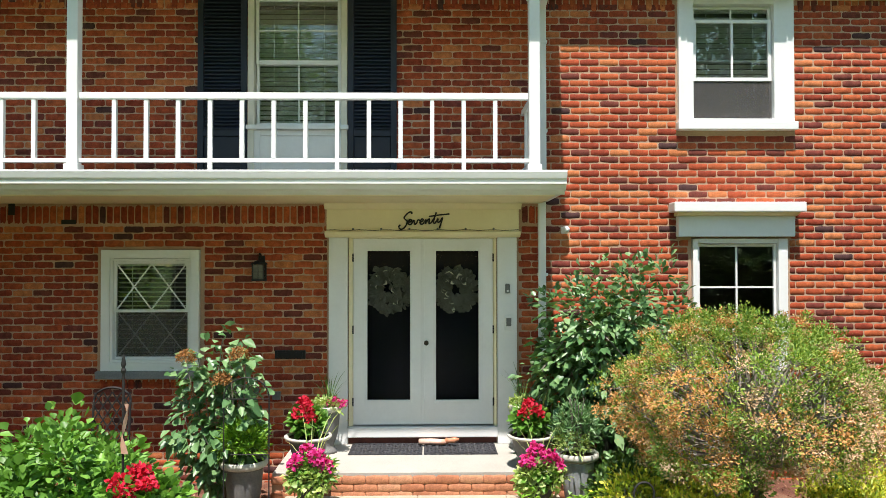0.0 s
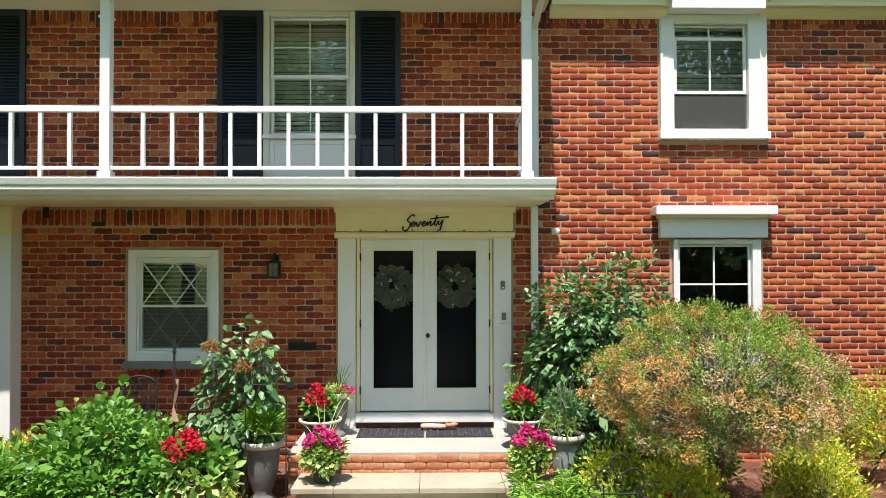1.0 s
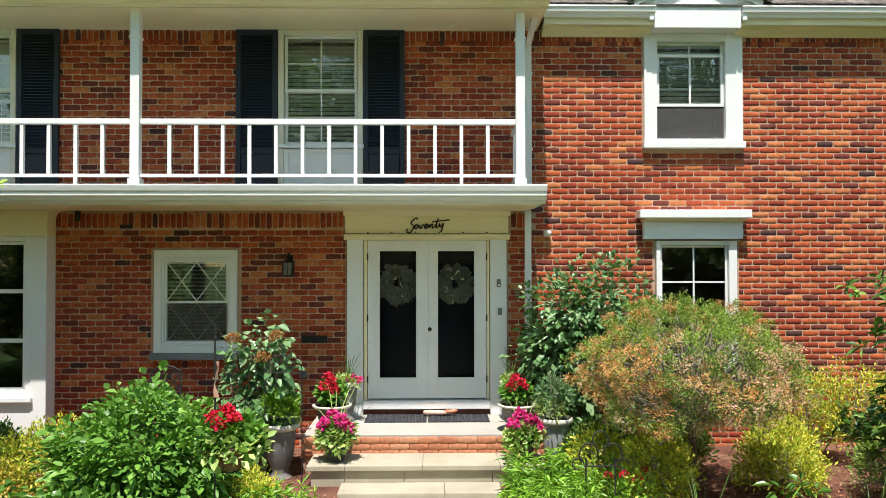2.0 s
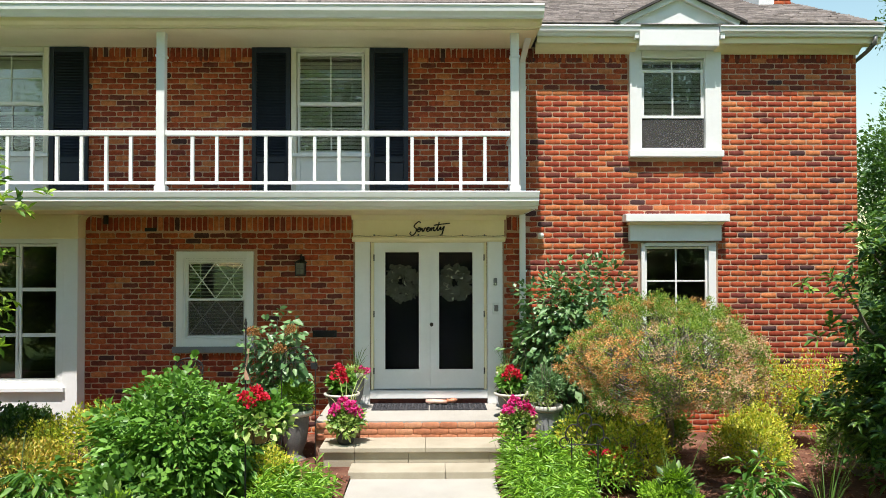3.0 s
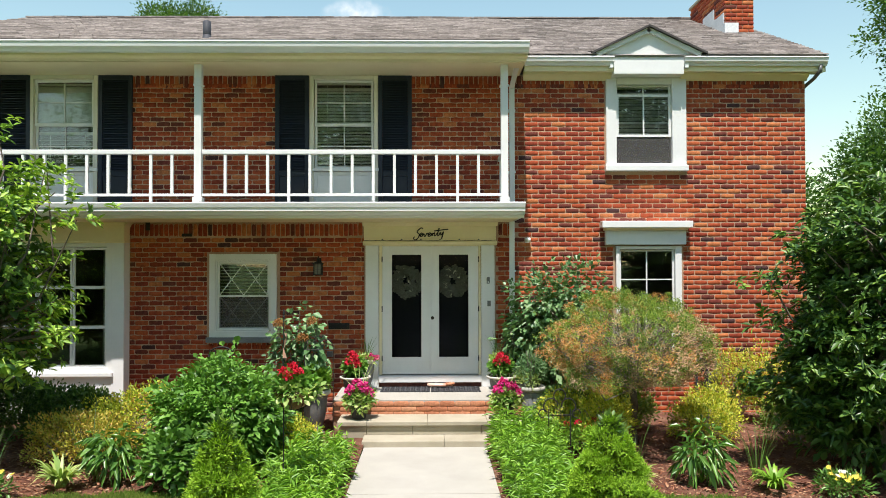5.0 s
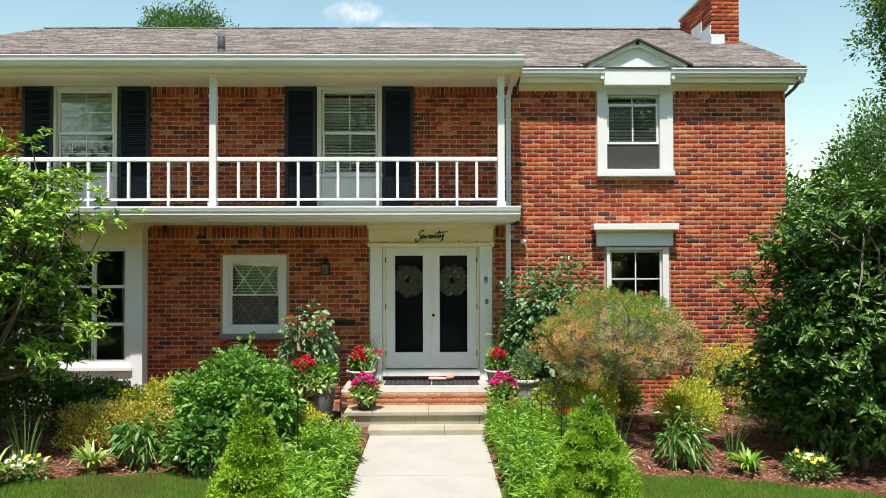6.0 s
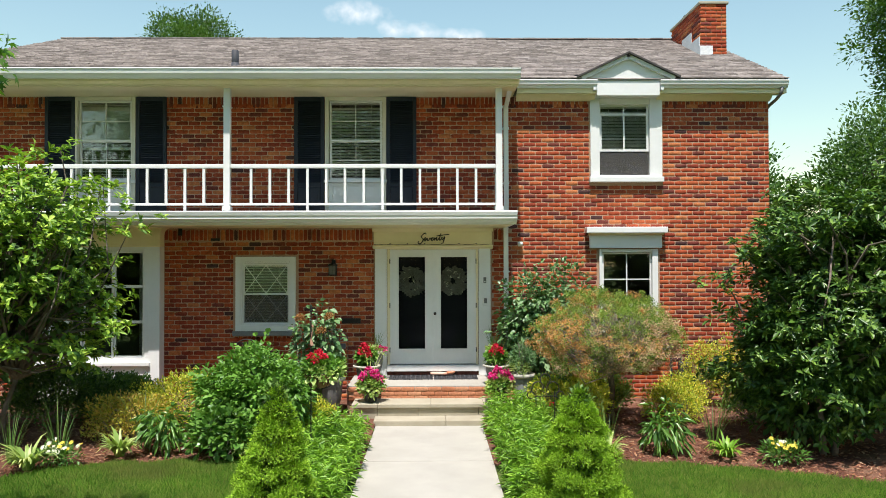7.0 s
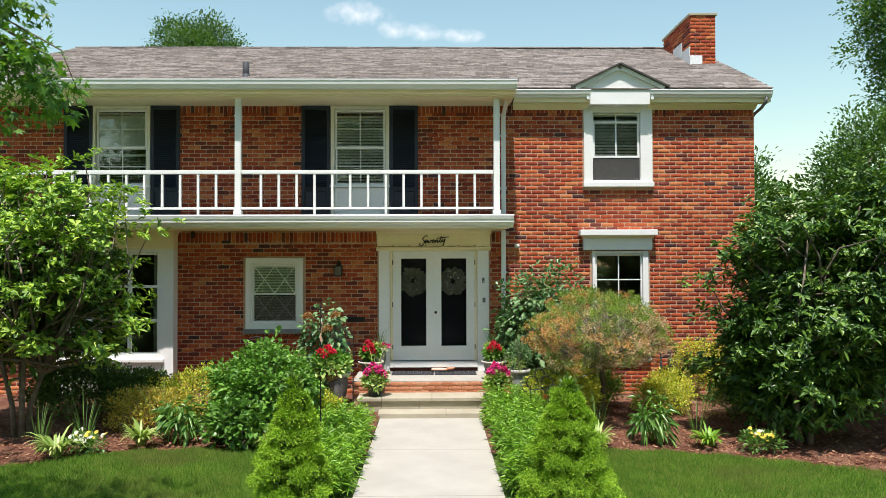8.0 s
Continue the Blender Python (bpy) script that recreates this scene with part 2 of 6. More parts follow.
L_VARIEG = leaf_mat("variegated_leaves", [(0.16, 0.26, 0.06), (0.30, 0.38, 0.12), (0.42, 0.46, 0.22)], 0.3, gain=1.3)
L_GOLD = leaf_mat("golden_leaves", [(0.11, 0.17, 0.02), (0.24, 0.30, 0.03), (0.42, 0.42, 0.05), (0.44, 0.34, 0.06)], 0.3, gain=1.5)
L_BRONZE = leaf_mat("bronze_leaves", [(0.14, 0.17, 0.025), (0.34, 0.31, 0.05), (0.40, 0.24, 0.07)], 0.25, gain=1.45)
# own green of the dark shrubs; elsewhere a painted shade inside crowns
L_DARK = leaf_mat("dark_shrub_and_inner_shade_leaves", [(0.025, 0.06, 0.015), (0.05, 0.10, 0.02), (0.09, 0.15, 0.03)], 0.2)
L_TREE = leaf_mat("shade_tree_leaves", [(0.035, 0.085, 0.02), (0.06, 0.13, 0.025), (0.11, 0.20, 0.04)], 0.3, gain=1.15)
L_MAPLE = leaf_mat("maple_leaves", [(0.035, 0.09, 0.015), (0.06, 0.14, 0.02), (0.12, 0.22, 0.03)], 0.4)
F_RED = leaf_mat("red_petals", [(0.42, 0.006, 0.022), (0.60, 0.012, 0.042), (0.74, 0.04, 0.10)], 0.25, 0.6, 0.2, gain=1.0)
F_MAGENTA = leaf_mat("magenta_petals", [(0.50, 0.012, 0.16), (0.66, 0.03, 0.26), (0.75, 0.10, 0.38)], 0.25, 0.6, 0.2, gain=1.0)
F_WHITE = leaf_mat("white_petals", [(0.74, 0.73, 0.66), (0.80, 0.79, 0.76)], 0.25, 0.7, 0.2, gain=1.0)
F_YELLOW = leaf_mat("yellow_petals", [(0.70, 0.52, 0.05), (0.76, 0.62, 0.14)], 0.25, 0.7, 0.2, gain=1.0)
F_WREATH = leaf_mat("wreath_petals", [(0.55, 0.53, 0.47), (0.72, 0.70, 0.64), (0.80, 0.79, 0.74)], 0.2, 0.7, 0.2, gain=1.0)


# ---------------------------------------------------------------- building helpers
RNG = np.random.default_rng(7)


def thing(name, loc, label="", category="", group="", kind=""):
    ob = new(name)
    ob.location = loc
    ob.empty_display_size = 0.1
    return tagged(ob, label, category, group, kind)


def base_of(ob):
    v = Vector((0, 0, 0))
    while ob is not None:
        v += ob.location
        ob = ob.parent
    return v


def put(name, mesh, mat, parent=None, label="", smooth=False):
    """Links a mesh, given in world places, under its thing."""
    mesh.materials.append(mat)
    if smooth:
        mesh.polygons.foreach_set("use_smooth", np.ones(len(mesh.polygons), bool))
    ob = new(name, mesh)
    if parent is not None:
        mesh.transform(Matrix.Translation(-base_of(parent)))
        ob.parent = parent
    return tagged(ob, label)


def part(name, bm, mat, parent=None, label="", smooth=False):
    mesh = bpy.data.meshes.new(name)
    bmesh.ops.recalc_face_normals(bm, faces=bm.faces)
    bm.to_mesh(mesh)
    bm.free()
    return put(name, mesh, mat, parent, label, smooth)


def box(x0, x1, y0, y1, z0, z1, bev=0.0, bm=None):
    bm = bm or bmesh.new()
    m = Matrix.LocRotScale(((x0 + x1) / 2, (y0 + y1) / 2, (z0 + z1) / 2), None, (abs(x1 - x0), abs(y1 - y0), abs(z1 - z0)))
    made = bmesh.ops.create_cube(bm, size=1, matrix=m)
    if bev:
        edges = list({e for v in made["verts"] for e in v.link_edges})
        bmesh.ops.bevel(bm, geom=edges, offset=bev, segments=2, affect="EDGES", profile=0.6)
    return bm


def bar(a, b, w, d, bm=None, side=Vector((0, 1, 0))):
    """A square bar from a to b; w across, d along side."""
    bm = bm or bmesh.new()
    a, b = Vector(a), Vector(b)
    ax = (b - a).normalized()
    s = side - ax * side.dot(ax)
    s.normalize()
    m = Matrix((ax.cross(s) * w, s * d, ax * (b - a).length)).transposed().to_4x4()
    m.translation = (a + b) / 2
    bmesh.ops.create_cube(bm, size=1, matrix=m)
    return bm


def tube(points, radii, sides=8, bm=None, cap=True):
    """A tapered tube along points."""
    bm = bm or bmesh.new()
    pts = [Vector(p) for p in points]
    if isinstance(radii, (int, float)):
        radii = [radii] * len(pts)
    rings = []
    for i, p in enumerate(pts):
        ax = (pts[min(i + 1, len(pts) - 1)] - pts[max(i - 1, 0)]).normalized()
        u = ax.orthogonal().normalized() if abs(ax.z) > 0.9 else ax.cross(Vector((0, 0, 1))).normalized()
        if abs(ax.z) > 0.9:
            u = (Vector((1, 0, 0)) - ax * ax.x).normalized()
        w = ax.cross(u)
        rings.append([bm.verts.new(p + (u * math.cos(k * 2 * math.pi / sides) + w * math.sin(k * 2 * math.pi / sides)) * radii[i]) for k in range(sides)])
    for r, s in zip(rings, rings[1:]):
        for k in range(sides):
            bm.faces.new((r[k], r[(k + 1) % sides], s[(k + 1) % sides], s[k]))
    if cap:
        bm.faces.new(rings[0][::-1])
        bm.faces.new(rings[-1])
    return bm


def lathe(profile, at, sides=28, bm=None):
    """A turned body: profile rows are radius and height."""
    bm = bm or bmesh.new()
    rings = [[bm.verts.new((at[0] + r * math.cos(k * 2 * math.pi / sides), at[1] + r * math.sin(k * 2 * math.pi / sides), at[2] + z)) for k in range(sides)] for r, z in profile]
    for r, s in zip(rings, rings[1:]):
        for k in range(sides):
            bm.faces.new((r[k], r[(k + 1) % sides], s[(k + 1) % sides], s[k]))
    bm.faces.new(rings[0][::-1])
    bm.faces.new(rings[-1])
    return bm


def profile_run(prof, x0, x1, bm=None):
    """A moulding along x: prof rows are y and z, in order round the section."""
    bm = bm or bmesh.new()
    a, b = [bm.verts.new((x0, y, z)) for y, z in prof], [bm.verts.new((x1, y, z)) for y, z in prof]
    k = len(prof)
    for i in range(k):
        bm.faces.new((a[i], a[(i + 1) % k], b[(i + 1) % k], b[i]))
    bm.faces.new(a[::-1])
    bm.faces.new(b)
    return bm


def raw_mesh(name, verts, faces_flat, per):
    """A mesh from arrays: faces_flat holds vertex numbers, per the corners of each face."""
    me = bpy.data.meshes.new(name)
    nf = len(faces_flat) // per
    me.vertices.add(len(verts))
    me.vertices.foreach_set("co", np.asarray(verts, np.float32).ravel())
    me.loops.add(len(faces_flat))
    me.loops.foreach_set("vertex_index", np.asarray(faces_flat, np.int32))
    me.polygons.add(nf)
    me.polygons.foreach_set("loop_start", np.arange(0, nf * per, per, dtype=np.int32))
    me.update(calc_edges=True)
    me.validate()
    return me


def unit(v):
    return v / np.maximum(np.linalg.norm(v, axis=1, keepdims=True), 1e-6)


def leaf_mesh(name, P, D, U, L, W, fold=0.12, droop=0.0, wide=0.45):
    """Many leaves: from P towards D, facing U, each a blade of six corners folded on its midrib."""
    n = len(P)
    D = unit(D)
    S = unit(np.cross(D, U))
    N = np.cross(S, D)
    L, W = np.broadcast_to(L, n)[:, None], np.broadcast_to(W, n)[:, None]
    lift = N * W * fold
    down = np.array([0, 0, -1.0]) * L * droop
    mid = P + D * L * wide + down * 0.25
    q = P + D * L * (wide + (1 - wide) * 0.55) + down * 0.6
    V = np.stack([P, mid - S * W * 0.5 + lift, q - S * W * 0.33 + lift * 0.6, P + D * L + down, q + S * W * 0.33 + lift * 0.6, mid + S * W * 0.5 + lift], 1).reshape(-1, 3)
    F = np.array([0, 1, 2, 3, 0, 3, 4, 5])[None] + 6 * np.arange(n)[:, None]
    return raw_mesh(name, V, F.ravel(), 4)


def small_leaf_mesh(name, P, D, U, L, W, fold=0.15):
    """Many small leaves of four corners, folded on the midrib."""
    n = len(P)
    D = unit(D)
    S = unit(np.cross(D, U))
    N = np.cross(S, D)
    L, W = np.broadcast_to(L, n)[:, None], np.broadcast_to(W, n)[:, None]
    m = P + D * L * 0.5 + N * W * fold
    V = np.stack([P, m - S * W * 0.5, P + D * L, m + S * W * 0.5], 1).reshape(-1, 3)
    F = np.array([0, 1, 2, 0, 2, 3])[None] + 4 * np.arange(n)[:, None]
    return raw_mesh(name, V, F.ravel(), 3)


def blade_mesh(name, P, D, L, W, arch=0.6, seg=4):
    """Strap leaves that rise from P, lean towards D (level) and arch over."""
    n = len(P)
    D = unit(np.asarray(D, float) * [1, 1, 0])
    S = np.stack([-D[:, 1], D[:, 0], 0 * D[:, 0]], 1)
    L, W, A = np.broadcast_to(L, n), np.broadcast_to(W, n), np.broadcast_to(arch, n)
    rows = []
    pos, ang = P.copy(), np.full(n, 0.15) + 0.25 * A
    for i in range(seg + 1):
        w = (W * 0.5 * math.sin(math.pi * (0.12 + 0.88 * (1 - i / seg)) * 0.62 + 0.1) * (1 if i < seg else 0.06))[:, None]
        rows += [pos - S * w, pos + S * w]
        step = (L / seg)[:, None]
        pos = pos + (D * np.sin(ang)[:, None] + np.array([0, 0, 1.0]) * np.cos(ang)[:, None]) * step
        ang = ang + A * 1.9 / seg * (1 + 0.3 * i)
    V = np.stack(rows, 1).reshape(-1, 3)
    k = 2 * (seg + 1)
    F = np.array([[2 * i, 2 * i + 1, 2 * i + 3, 2 * i + 2] for i in range(seg)]).ravel()[None] + k * np.arange(n)[:, None]
    return raw_mesh(name, V, F.ravel(), 4)


def sphere_dirs(n, low=-1.0):
    z = RNG.uniform(low, 1, n)
    a = RNG.uniform(0, 2 * math.pi, n)
    s = np.sqrt(np.maximum(0, 1 - z * z))
    return np.stack([s * np.cos(a), s * np.sin(a), z], 1)


def lumps(dirs, freq, amount, seed):
    return np.array([1 + amount * noise.noise(Vector(d * freq) + Vector((seed, 2 * seed, 3 * seed))) for d in dirs])[:, None]


def tufts(k, c, r, inner=0.75, low=-0.6, freq=2.2, amount=0.3, seed=1.0):
    """k twig ends in a lumpy crown round c with radii r: their places and outward ways."""
    d = sphere_dirs(k, low)
    f = inner + (1 - inner) * RNG.random(k)[:, None] ** 0.5
    p = np.array(c) + d * np.array(r) * lumps(d, freq, amount, seed) * f
    return p, unit(d / np.array(r))


def rosettes(p, out, per, spread, up=0.35):
    """per leaves round each twig end: places, ways, and the side they face."""
    n = len(p)
    P, O = np.repeat(p, per, 0), np.repeat(out, per, 0)
    J = RNG.normal(size=(n * per, 3))
    D = unit(O * 0.55 + J * 0.75 + np.array([0, 0, up]))
    P = P + J * spread + D * spread * 0.3
    U = unit(O * 0.5 + np.array([0, 0, 0.9]) + RNG.normal(size=(n * per, 3)) * 0.35)
    return P, D, U


def whorls(p, axis, per, low=0.0, high=0.75):
    """per leaves in a whorl round each shoot tip, spreading and rising along the shoot's axis."""
    n = len(p) * per
    A = np.repeat(axis, per, 0)
    J = RNG.normal(size=(n, 3))
    R = unit(J - A * np.sum(J * A, 1, keepdims=True))
    el = RNG.uniform(low, high, n)[:, None]
    D = R * np.cos(el) + A * np.sin(el)
    return np.repeat(p, per, 0) - A * RNG.uniform(0, 0.05, (n, 1)), D, A + RNG.normal(size=(n, 3)) * 0.2


def shoots(centres, out, per, spread, flat=0.45):
    """Shoot tips gathered round each bough end, more wide than high."""
    n = len(centres) * per
    p = np.repeat(centres, per, 0) + RNG.normal(size=(n, 3)) * [spread, spread, spread * flat]
    return p, unit(np.repeat(out, per, 0) * 0.5 + [0, 0, 0.8] + RNG.normal(size=(n, 3)) * 0.3)


def sizes(n, a, spread=0.3):
    return a * np.clip(RNG.normal(1, spread, n), 0.45, 1.8)


def limbs(base, ends, r0, bends=0.15, bm=None, r1=0.006):
    """Branches from a base point to the ends, with a slight bend."""
    bm = bm or bmesh.new()
    b = Vector(base)
    for e in ends:
        e = Vector(e)
        j = Vector(RNG.normal(size=3)) * bends * (e - b).length
        m1, m2 = b.lerp(e, 0.35) + j * 0.7 + Vector((0, 0, 0.05)), b.lerp(e, 0.7) + j
        tube([b, m1, m2, e], [r0, r0 * 0.7, r0 * 0.4 + r1 * 0.5, r1], 6, bm, cap=False)
    return bm


# ---------------------------------------------------------------- ground
WALK_L, WALK_R = -0.97, 0.66
ground = part("ground", box(-700, 700, -700, 700, -0.5, -0.03), M_LAWN)
tagged(ground, "green mown grass ground reaching the horizon", "ground", kind="structure")


def lawn_edge(x):
    """Where the mulch bed ends and the lawn begins."""
    return (-4.12 - 0.10 * (x + 3.2) ** 2 if x > -4.2 else -4.22 - 0.55 * (-4.2 - x) ** 1.3) if x < 0 else (-4.33 - 0.28 * max(0, x - 2.6) ** 1.35)


def bed_sheet(x0, x1):
    bm = bmesh.new()
    n = 40
    top = [bm.verts.new((x0 + (x1 - x0) * i / n, 0.0, 0.012)) for i in range(n + 1)]
    mid = [bm.verts.new((x0 + (x1 - x0) * i / n, (lawn_edge(x0 + (x1 - x0) * i / n)) * 0.5, 0.04)) for i in range(n + 1)]
    low = [bm.verts.new((x0 + (x1 - x0) * i / n, lawn_edge(x0 + (x1 - x0) * i / n), -0.028)) for i in range(n + 1)]
    for a, b in ((top, mid), (mid, low)):
        for i in range(n):
            bm.faces.new((a[i], b[i], b[i + 1], a[i + 1]))
    return bm


for x0, x1 in ((-9.5, WALK_L), (WALK_R, 9.0)):
    tagged(part("mulch_bed", bed_sheet(x0, x1), M_MULCHBASE, smooth=True), "reddish-brown mulched planting bed in front of the house", "planting bed", kind="structure")

walkway = thing("walkway", (0, -6, 0), "pale concrete front walk leading to the steps", "walkway", kind="structure")
for a, b in ((-2.19, -4.2), (-4.212, -6.2), (-6.212, -8.2), (-8.212, -10.2), (-10.212, -12.2), (-12.212, -16.0)):
    part("slab", box(WALK_L, WALK_R, b, a, -0.12, 0.0, 0.006), M_CONC, walkway)

# ---------------------------------------------------------------- house walls
FRONT = -0.0005  # the face of the mortar, a few millimetres behind the bricks
LEFT, RIGHT, TOP = -8.4, 6.07, 5.52
OPENINGS = [  # x0, x1, z0, z1
    (-0.92, 0.73, 0.52, 2.76),
    (-3.66, -2.57, 1.25, 2.60),
    (-2.05, -0.93, 3.36, 5.50),
    (-6.58, -5.46, 3.36, 5.50),
    (2.82, 4.06, 3.95, 5.45),
    (2.93, 4.01, 0.62, 2.72),
    (-6.95, -5.15, 0.60, 2.80),
]


def pierced(x0, x1, z0, z1, y0, y1, holes):
    """A wall with its openings cut through."""
    bm = bmesh.new()
    xs = sorted({x0, x1, *(h[0] for h in holes), *(h[1] for h in holes)})
    zs = sorted({z0, z1, *(h[2] for h in holes), *(h[3] for h in holes)})
    solid = lambda i, k: 0 <= i < len(xs) - 1 and 0 <= k < len(zs) - 1 and not any(h[0] <= (xs[i] + xs[i + 1]) / 2 <= h[1] and h[2] <= (zs[k] + zs[k + 1]) / 2 <= h[3] for h in holes)
    cache = {}

    def v(i, y, k):
        key = (i, y, k)
        if key not in cache:
            cache[key] = bm.verts.new((xs[i], y, zs[k]))
        return cache[key]

    for i in range(len(xs) - 1):
        for k in range(len(zs) - 1):
            if not solid(i, k):
                continue
            bm.faces.new((v(i, y0, k), v(i + 1, y0, k), v(i + 1, y0, k + 1), v(i, y0, k + 1)))
            bm.faces.new((v(i, y1, k), v(i, y1, k + 1), v(i + 1, y1, k + 1), v(i + 1, y1, k)))
            for di, dk, a, b in ((-1, 0, (i, k), (i, k + 1)), (1, 0, (i + 1, k), (i + 1, k + 1)), (0, -1, (i, k), (i + 1, k)), (0, 1, (i, k + 1), (i + 1, k + 1))):
                if not solid(i + di, k + dk):
                    bm.faces.new((v(a[0], y0, a[1]), v(b[0], y0, b[1]), v(b[0], y1, b[1]), v(a[0], y1, a[1])))
    return bm


wall_south = part("wall_south", pierced(LEFT, RIGHT, -0.3, TOP, FRONT, 0.26, OPENINGS), M_MORTAR)
tagged(wall_south, "red and orange brick house front with recessed pale mortar", "wall", kind="structure")
wall_east = part("wall_east", box(RIGHT - 0.25, RIGHT, 0.264, 8.0, -0.3, TOP), M_BRICK)
tagged(wall_east, "red brick end wall of the house", "wall", kind="structure")
wall_west = part("wall_west", box(LEFT, LEFT + 0.25, 0.264, 8.0, -0.3, TOP), M_BRICK)
tagged(wall_west, "red brick end wall of the house", "wall", kind="structure")
wall_north = part("wall_north", box(LEFT + 0.254, RIGHT - 0.254, 7.75, 8.0, -0.3, TOP), M_BRICK)
tagged(wall_north, "red brick rear wall of the house", "wall", kind="structure")
# floors, ceiling and inner walls share the darkened room colour
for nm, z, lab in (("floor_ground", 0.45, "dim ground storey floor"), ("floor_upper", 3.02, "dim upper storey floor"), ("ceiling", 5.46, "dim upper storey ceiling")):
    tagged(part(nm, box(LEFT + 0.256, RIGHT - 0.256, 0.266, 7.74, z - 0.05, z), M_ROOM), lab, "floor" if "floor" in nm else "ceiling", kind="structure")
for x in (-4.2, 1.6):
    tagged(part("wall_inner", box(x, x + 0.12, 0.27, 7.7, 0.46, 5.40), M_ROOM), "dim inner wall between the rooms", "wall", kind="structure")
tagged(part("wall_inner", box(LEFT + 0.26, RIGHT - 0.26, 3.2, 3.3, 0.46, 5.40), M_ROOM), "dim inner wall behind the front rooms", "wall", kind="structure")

# ---------------------------------------------------------------- roof
RIDGE_Y, RIDGE_Z = 4.0, 7.72
MAIN_Y, MAIN_Z = -1.20, 5.705
EAST_Y, EAST_Z = -0.29, 5.75
SPLIT = 1.40
ROOF_L, ROOF_R = -8.75, 6.30


def slope_slab(x0, x1, ya, za, yb, zb, thick, bm=None):
    bm = bm or bmesh.new()
    n = Vector((0, -(zb - za), yb - ya)).normalized() * thick
    c = [Vector((x, y, z)) for x in (x0, x1) for y, z in ((ya, za), (yb, zb))]
    lo = [bm.verts.new(v) for v in c]
    hi = [bm.verts.new(v + n) for v in c]
    for q in ((0, 1, 3, 2), (4, 6, 7, 5), (0, 4, 5, 1), (2, 3, 7, 6), (0, 2, 6, 4), (1, 5, 7, 3)):
        bm.faces.new([(lo + hi)[i] for i in q])
    return bm


roof = thing("roof", (0, RIDGE_Y, TOP), "grey-brown asphalt shingle gable roof", "roof", kind="structure")
part("deck", slope_slab(ROOF_L, SPLIT, MAIN_Y, MAIN_Z, RIDGE_Y, RIDGE_Z, 0.02), M_SHINGLE, roof)
part("deck", slope_slab(SPLIT + 0.003, ROOF_R, EAST_Y, EAST_Z, RIDGE_Y, RIDGE_Z - 0.004, 0.02), M_SHINGLE, roof)
part("deck", slope_slab(ROOF_L, ROOF_R, 9.2, 5.75, RIDGE_Y + 0.01, RIDGE_Z - 0.01, -0.02), M_SHINGLE, roof)


def shingle_run(x0, x1, ya, za, yb, zb, lift, keep=None):
    """Courses of shingle tabs up a slope, each tab a thin wedge of its own."""
    run = Vector((0, yb - ya, zb - za))
    length = run.length
    u, n = run.normalized(), Vector((0, -(zb - za), yb - ya)).normalized()
    V, F = [], []
    rows = int(length / 0.14)
    for r in range(rows + 1):
        x = x0 - RNG.uniform(0, 0.25)
        while x < x1:
            w = RNG.choice([0.16, 0.24, 0.33])
            a, b = max(x, x0), min(x + w - 0.006, x1)
            x += w
            if b - a < 0.03:
                continue
            s0, s1 = r * 0.14 - 0.01 + RNG.uniform(-0.004, 0.004), min(r * 0.14 + 0.16, length)
            t = lift + 0.016 + RNG.uniform(0, 0.010)
            p0, p1 = Vector((0, ya, za)) + u * s0, Vector((0, ya, za)) + u * s1
            if keep and not keep((a + b) / 2, p0.y):
                continue
            k = len(V)
            for xx in (a, b):
                V += [(xx, *(p0 + n * lift)[1:]), (xx, *(p0 + n * t)[1:]), (xx, *(p1 + n * (lift + 0.002))[1:])]
            F += [k + 1, k + 4, k + 5, k + 2, k, k + 3, k + 4, k + 1]
    return raw_mesh("shingles", np.array(V), np.array(F), 4)


clear = lambda x, y: not (2.5 < x < 4.35 and y < -0.29 + (0.465 - 0.478 * abs(x - 3.42)) / 0.46)
for args in ((ROOF_L, SPLIT, MAIN_Y - 0.03, MAIN_Z, RIDGE_Y, RIDGE_Z, 0.022), (SPLIT + 0.01, ROOF_R, EAST_Y - 0.03, EAST_Z, RIDGE_Y, RIDGE_Z - 0.004, 0.022, clear)):
    tagged(put("shingles", shingle_run(*args), M_SHINGLE, roof), kind="stuff")
bm = bmesh.new()
x = ROOF_L
while x < ROOF_R:
    box(x, min(x + 0.3, ROOF_R) - 0.008, RIDGE_Y - 0.13, RIDGE_Y + 0.13, RIDGE_Z + 0.005, RIDGE_Z + 0.03 + RNG.uniform(0, 0.008), 0, bm)
    x += 0.3
part("ridge_caps", bm, M_SHINGLE, roof)
# the step where the deeper porch roof ends
bm = bmesh.new()
vs = [bm.verts.new((SPLIT - 0.004, y, z)) for y, z in ((MAIN_Y, MAIN_Z - 0.02), (EAST_Y, EAST_Z - 0.05), (RIDGE_Y, RIDGE_Z - 0.03), (RIDGE_Y, RIDGE_Z))]
bm.faces.new(vs)
part("roof_step", bm, M_NAVY, roof)

for x0, x1 in ((LEFT, LEFT + 0.2), (RIGHT - 0.2, RIGHT)):
    part("gable", profile_run([(0.1, TOP + 0.003), (7.9, TOP + 0.003), (RIDGE_Y, RIDGE_Z - 0.08)], x0, x1), M_BRICK, roof)


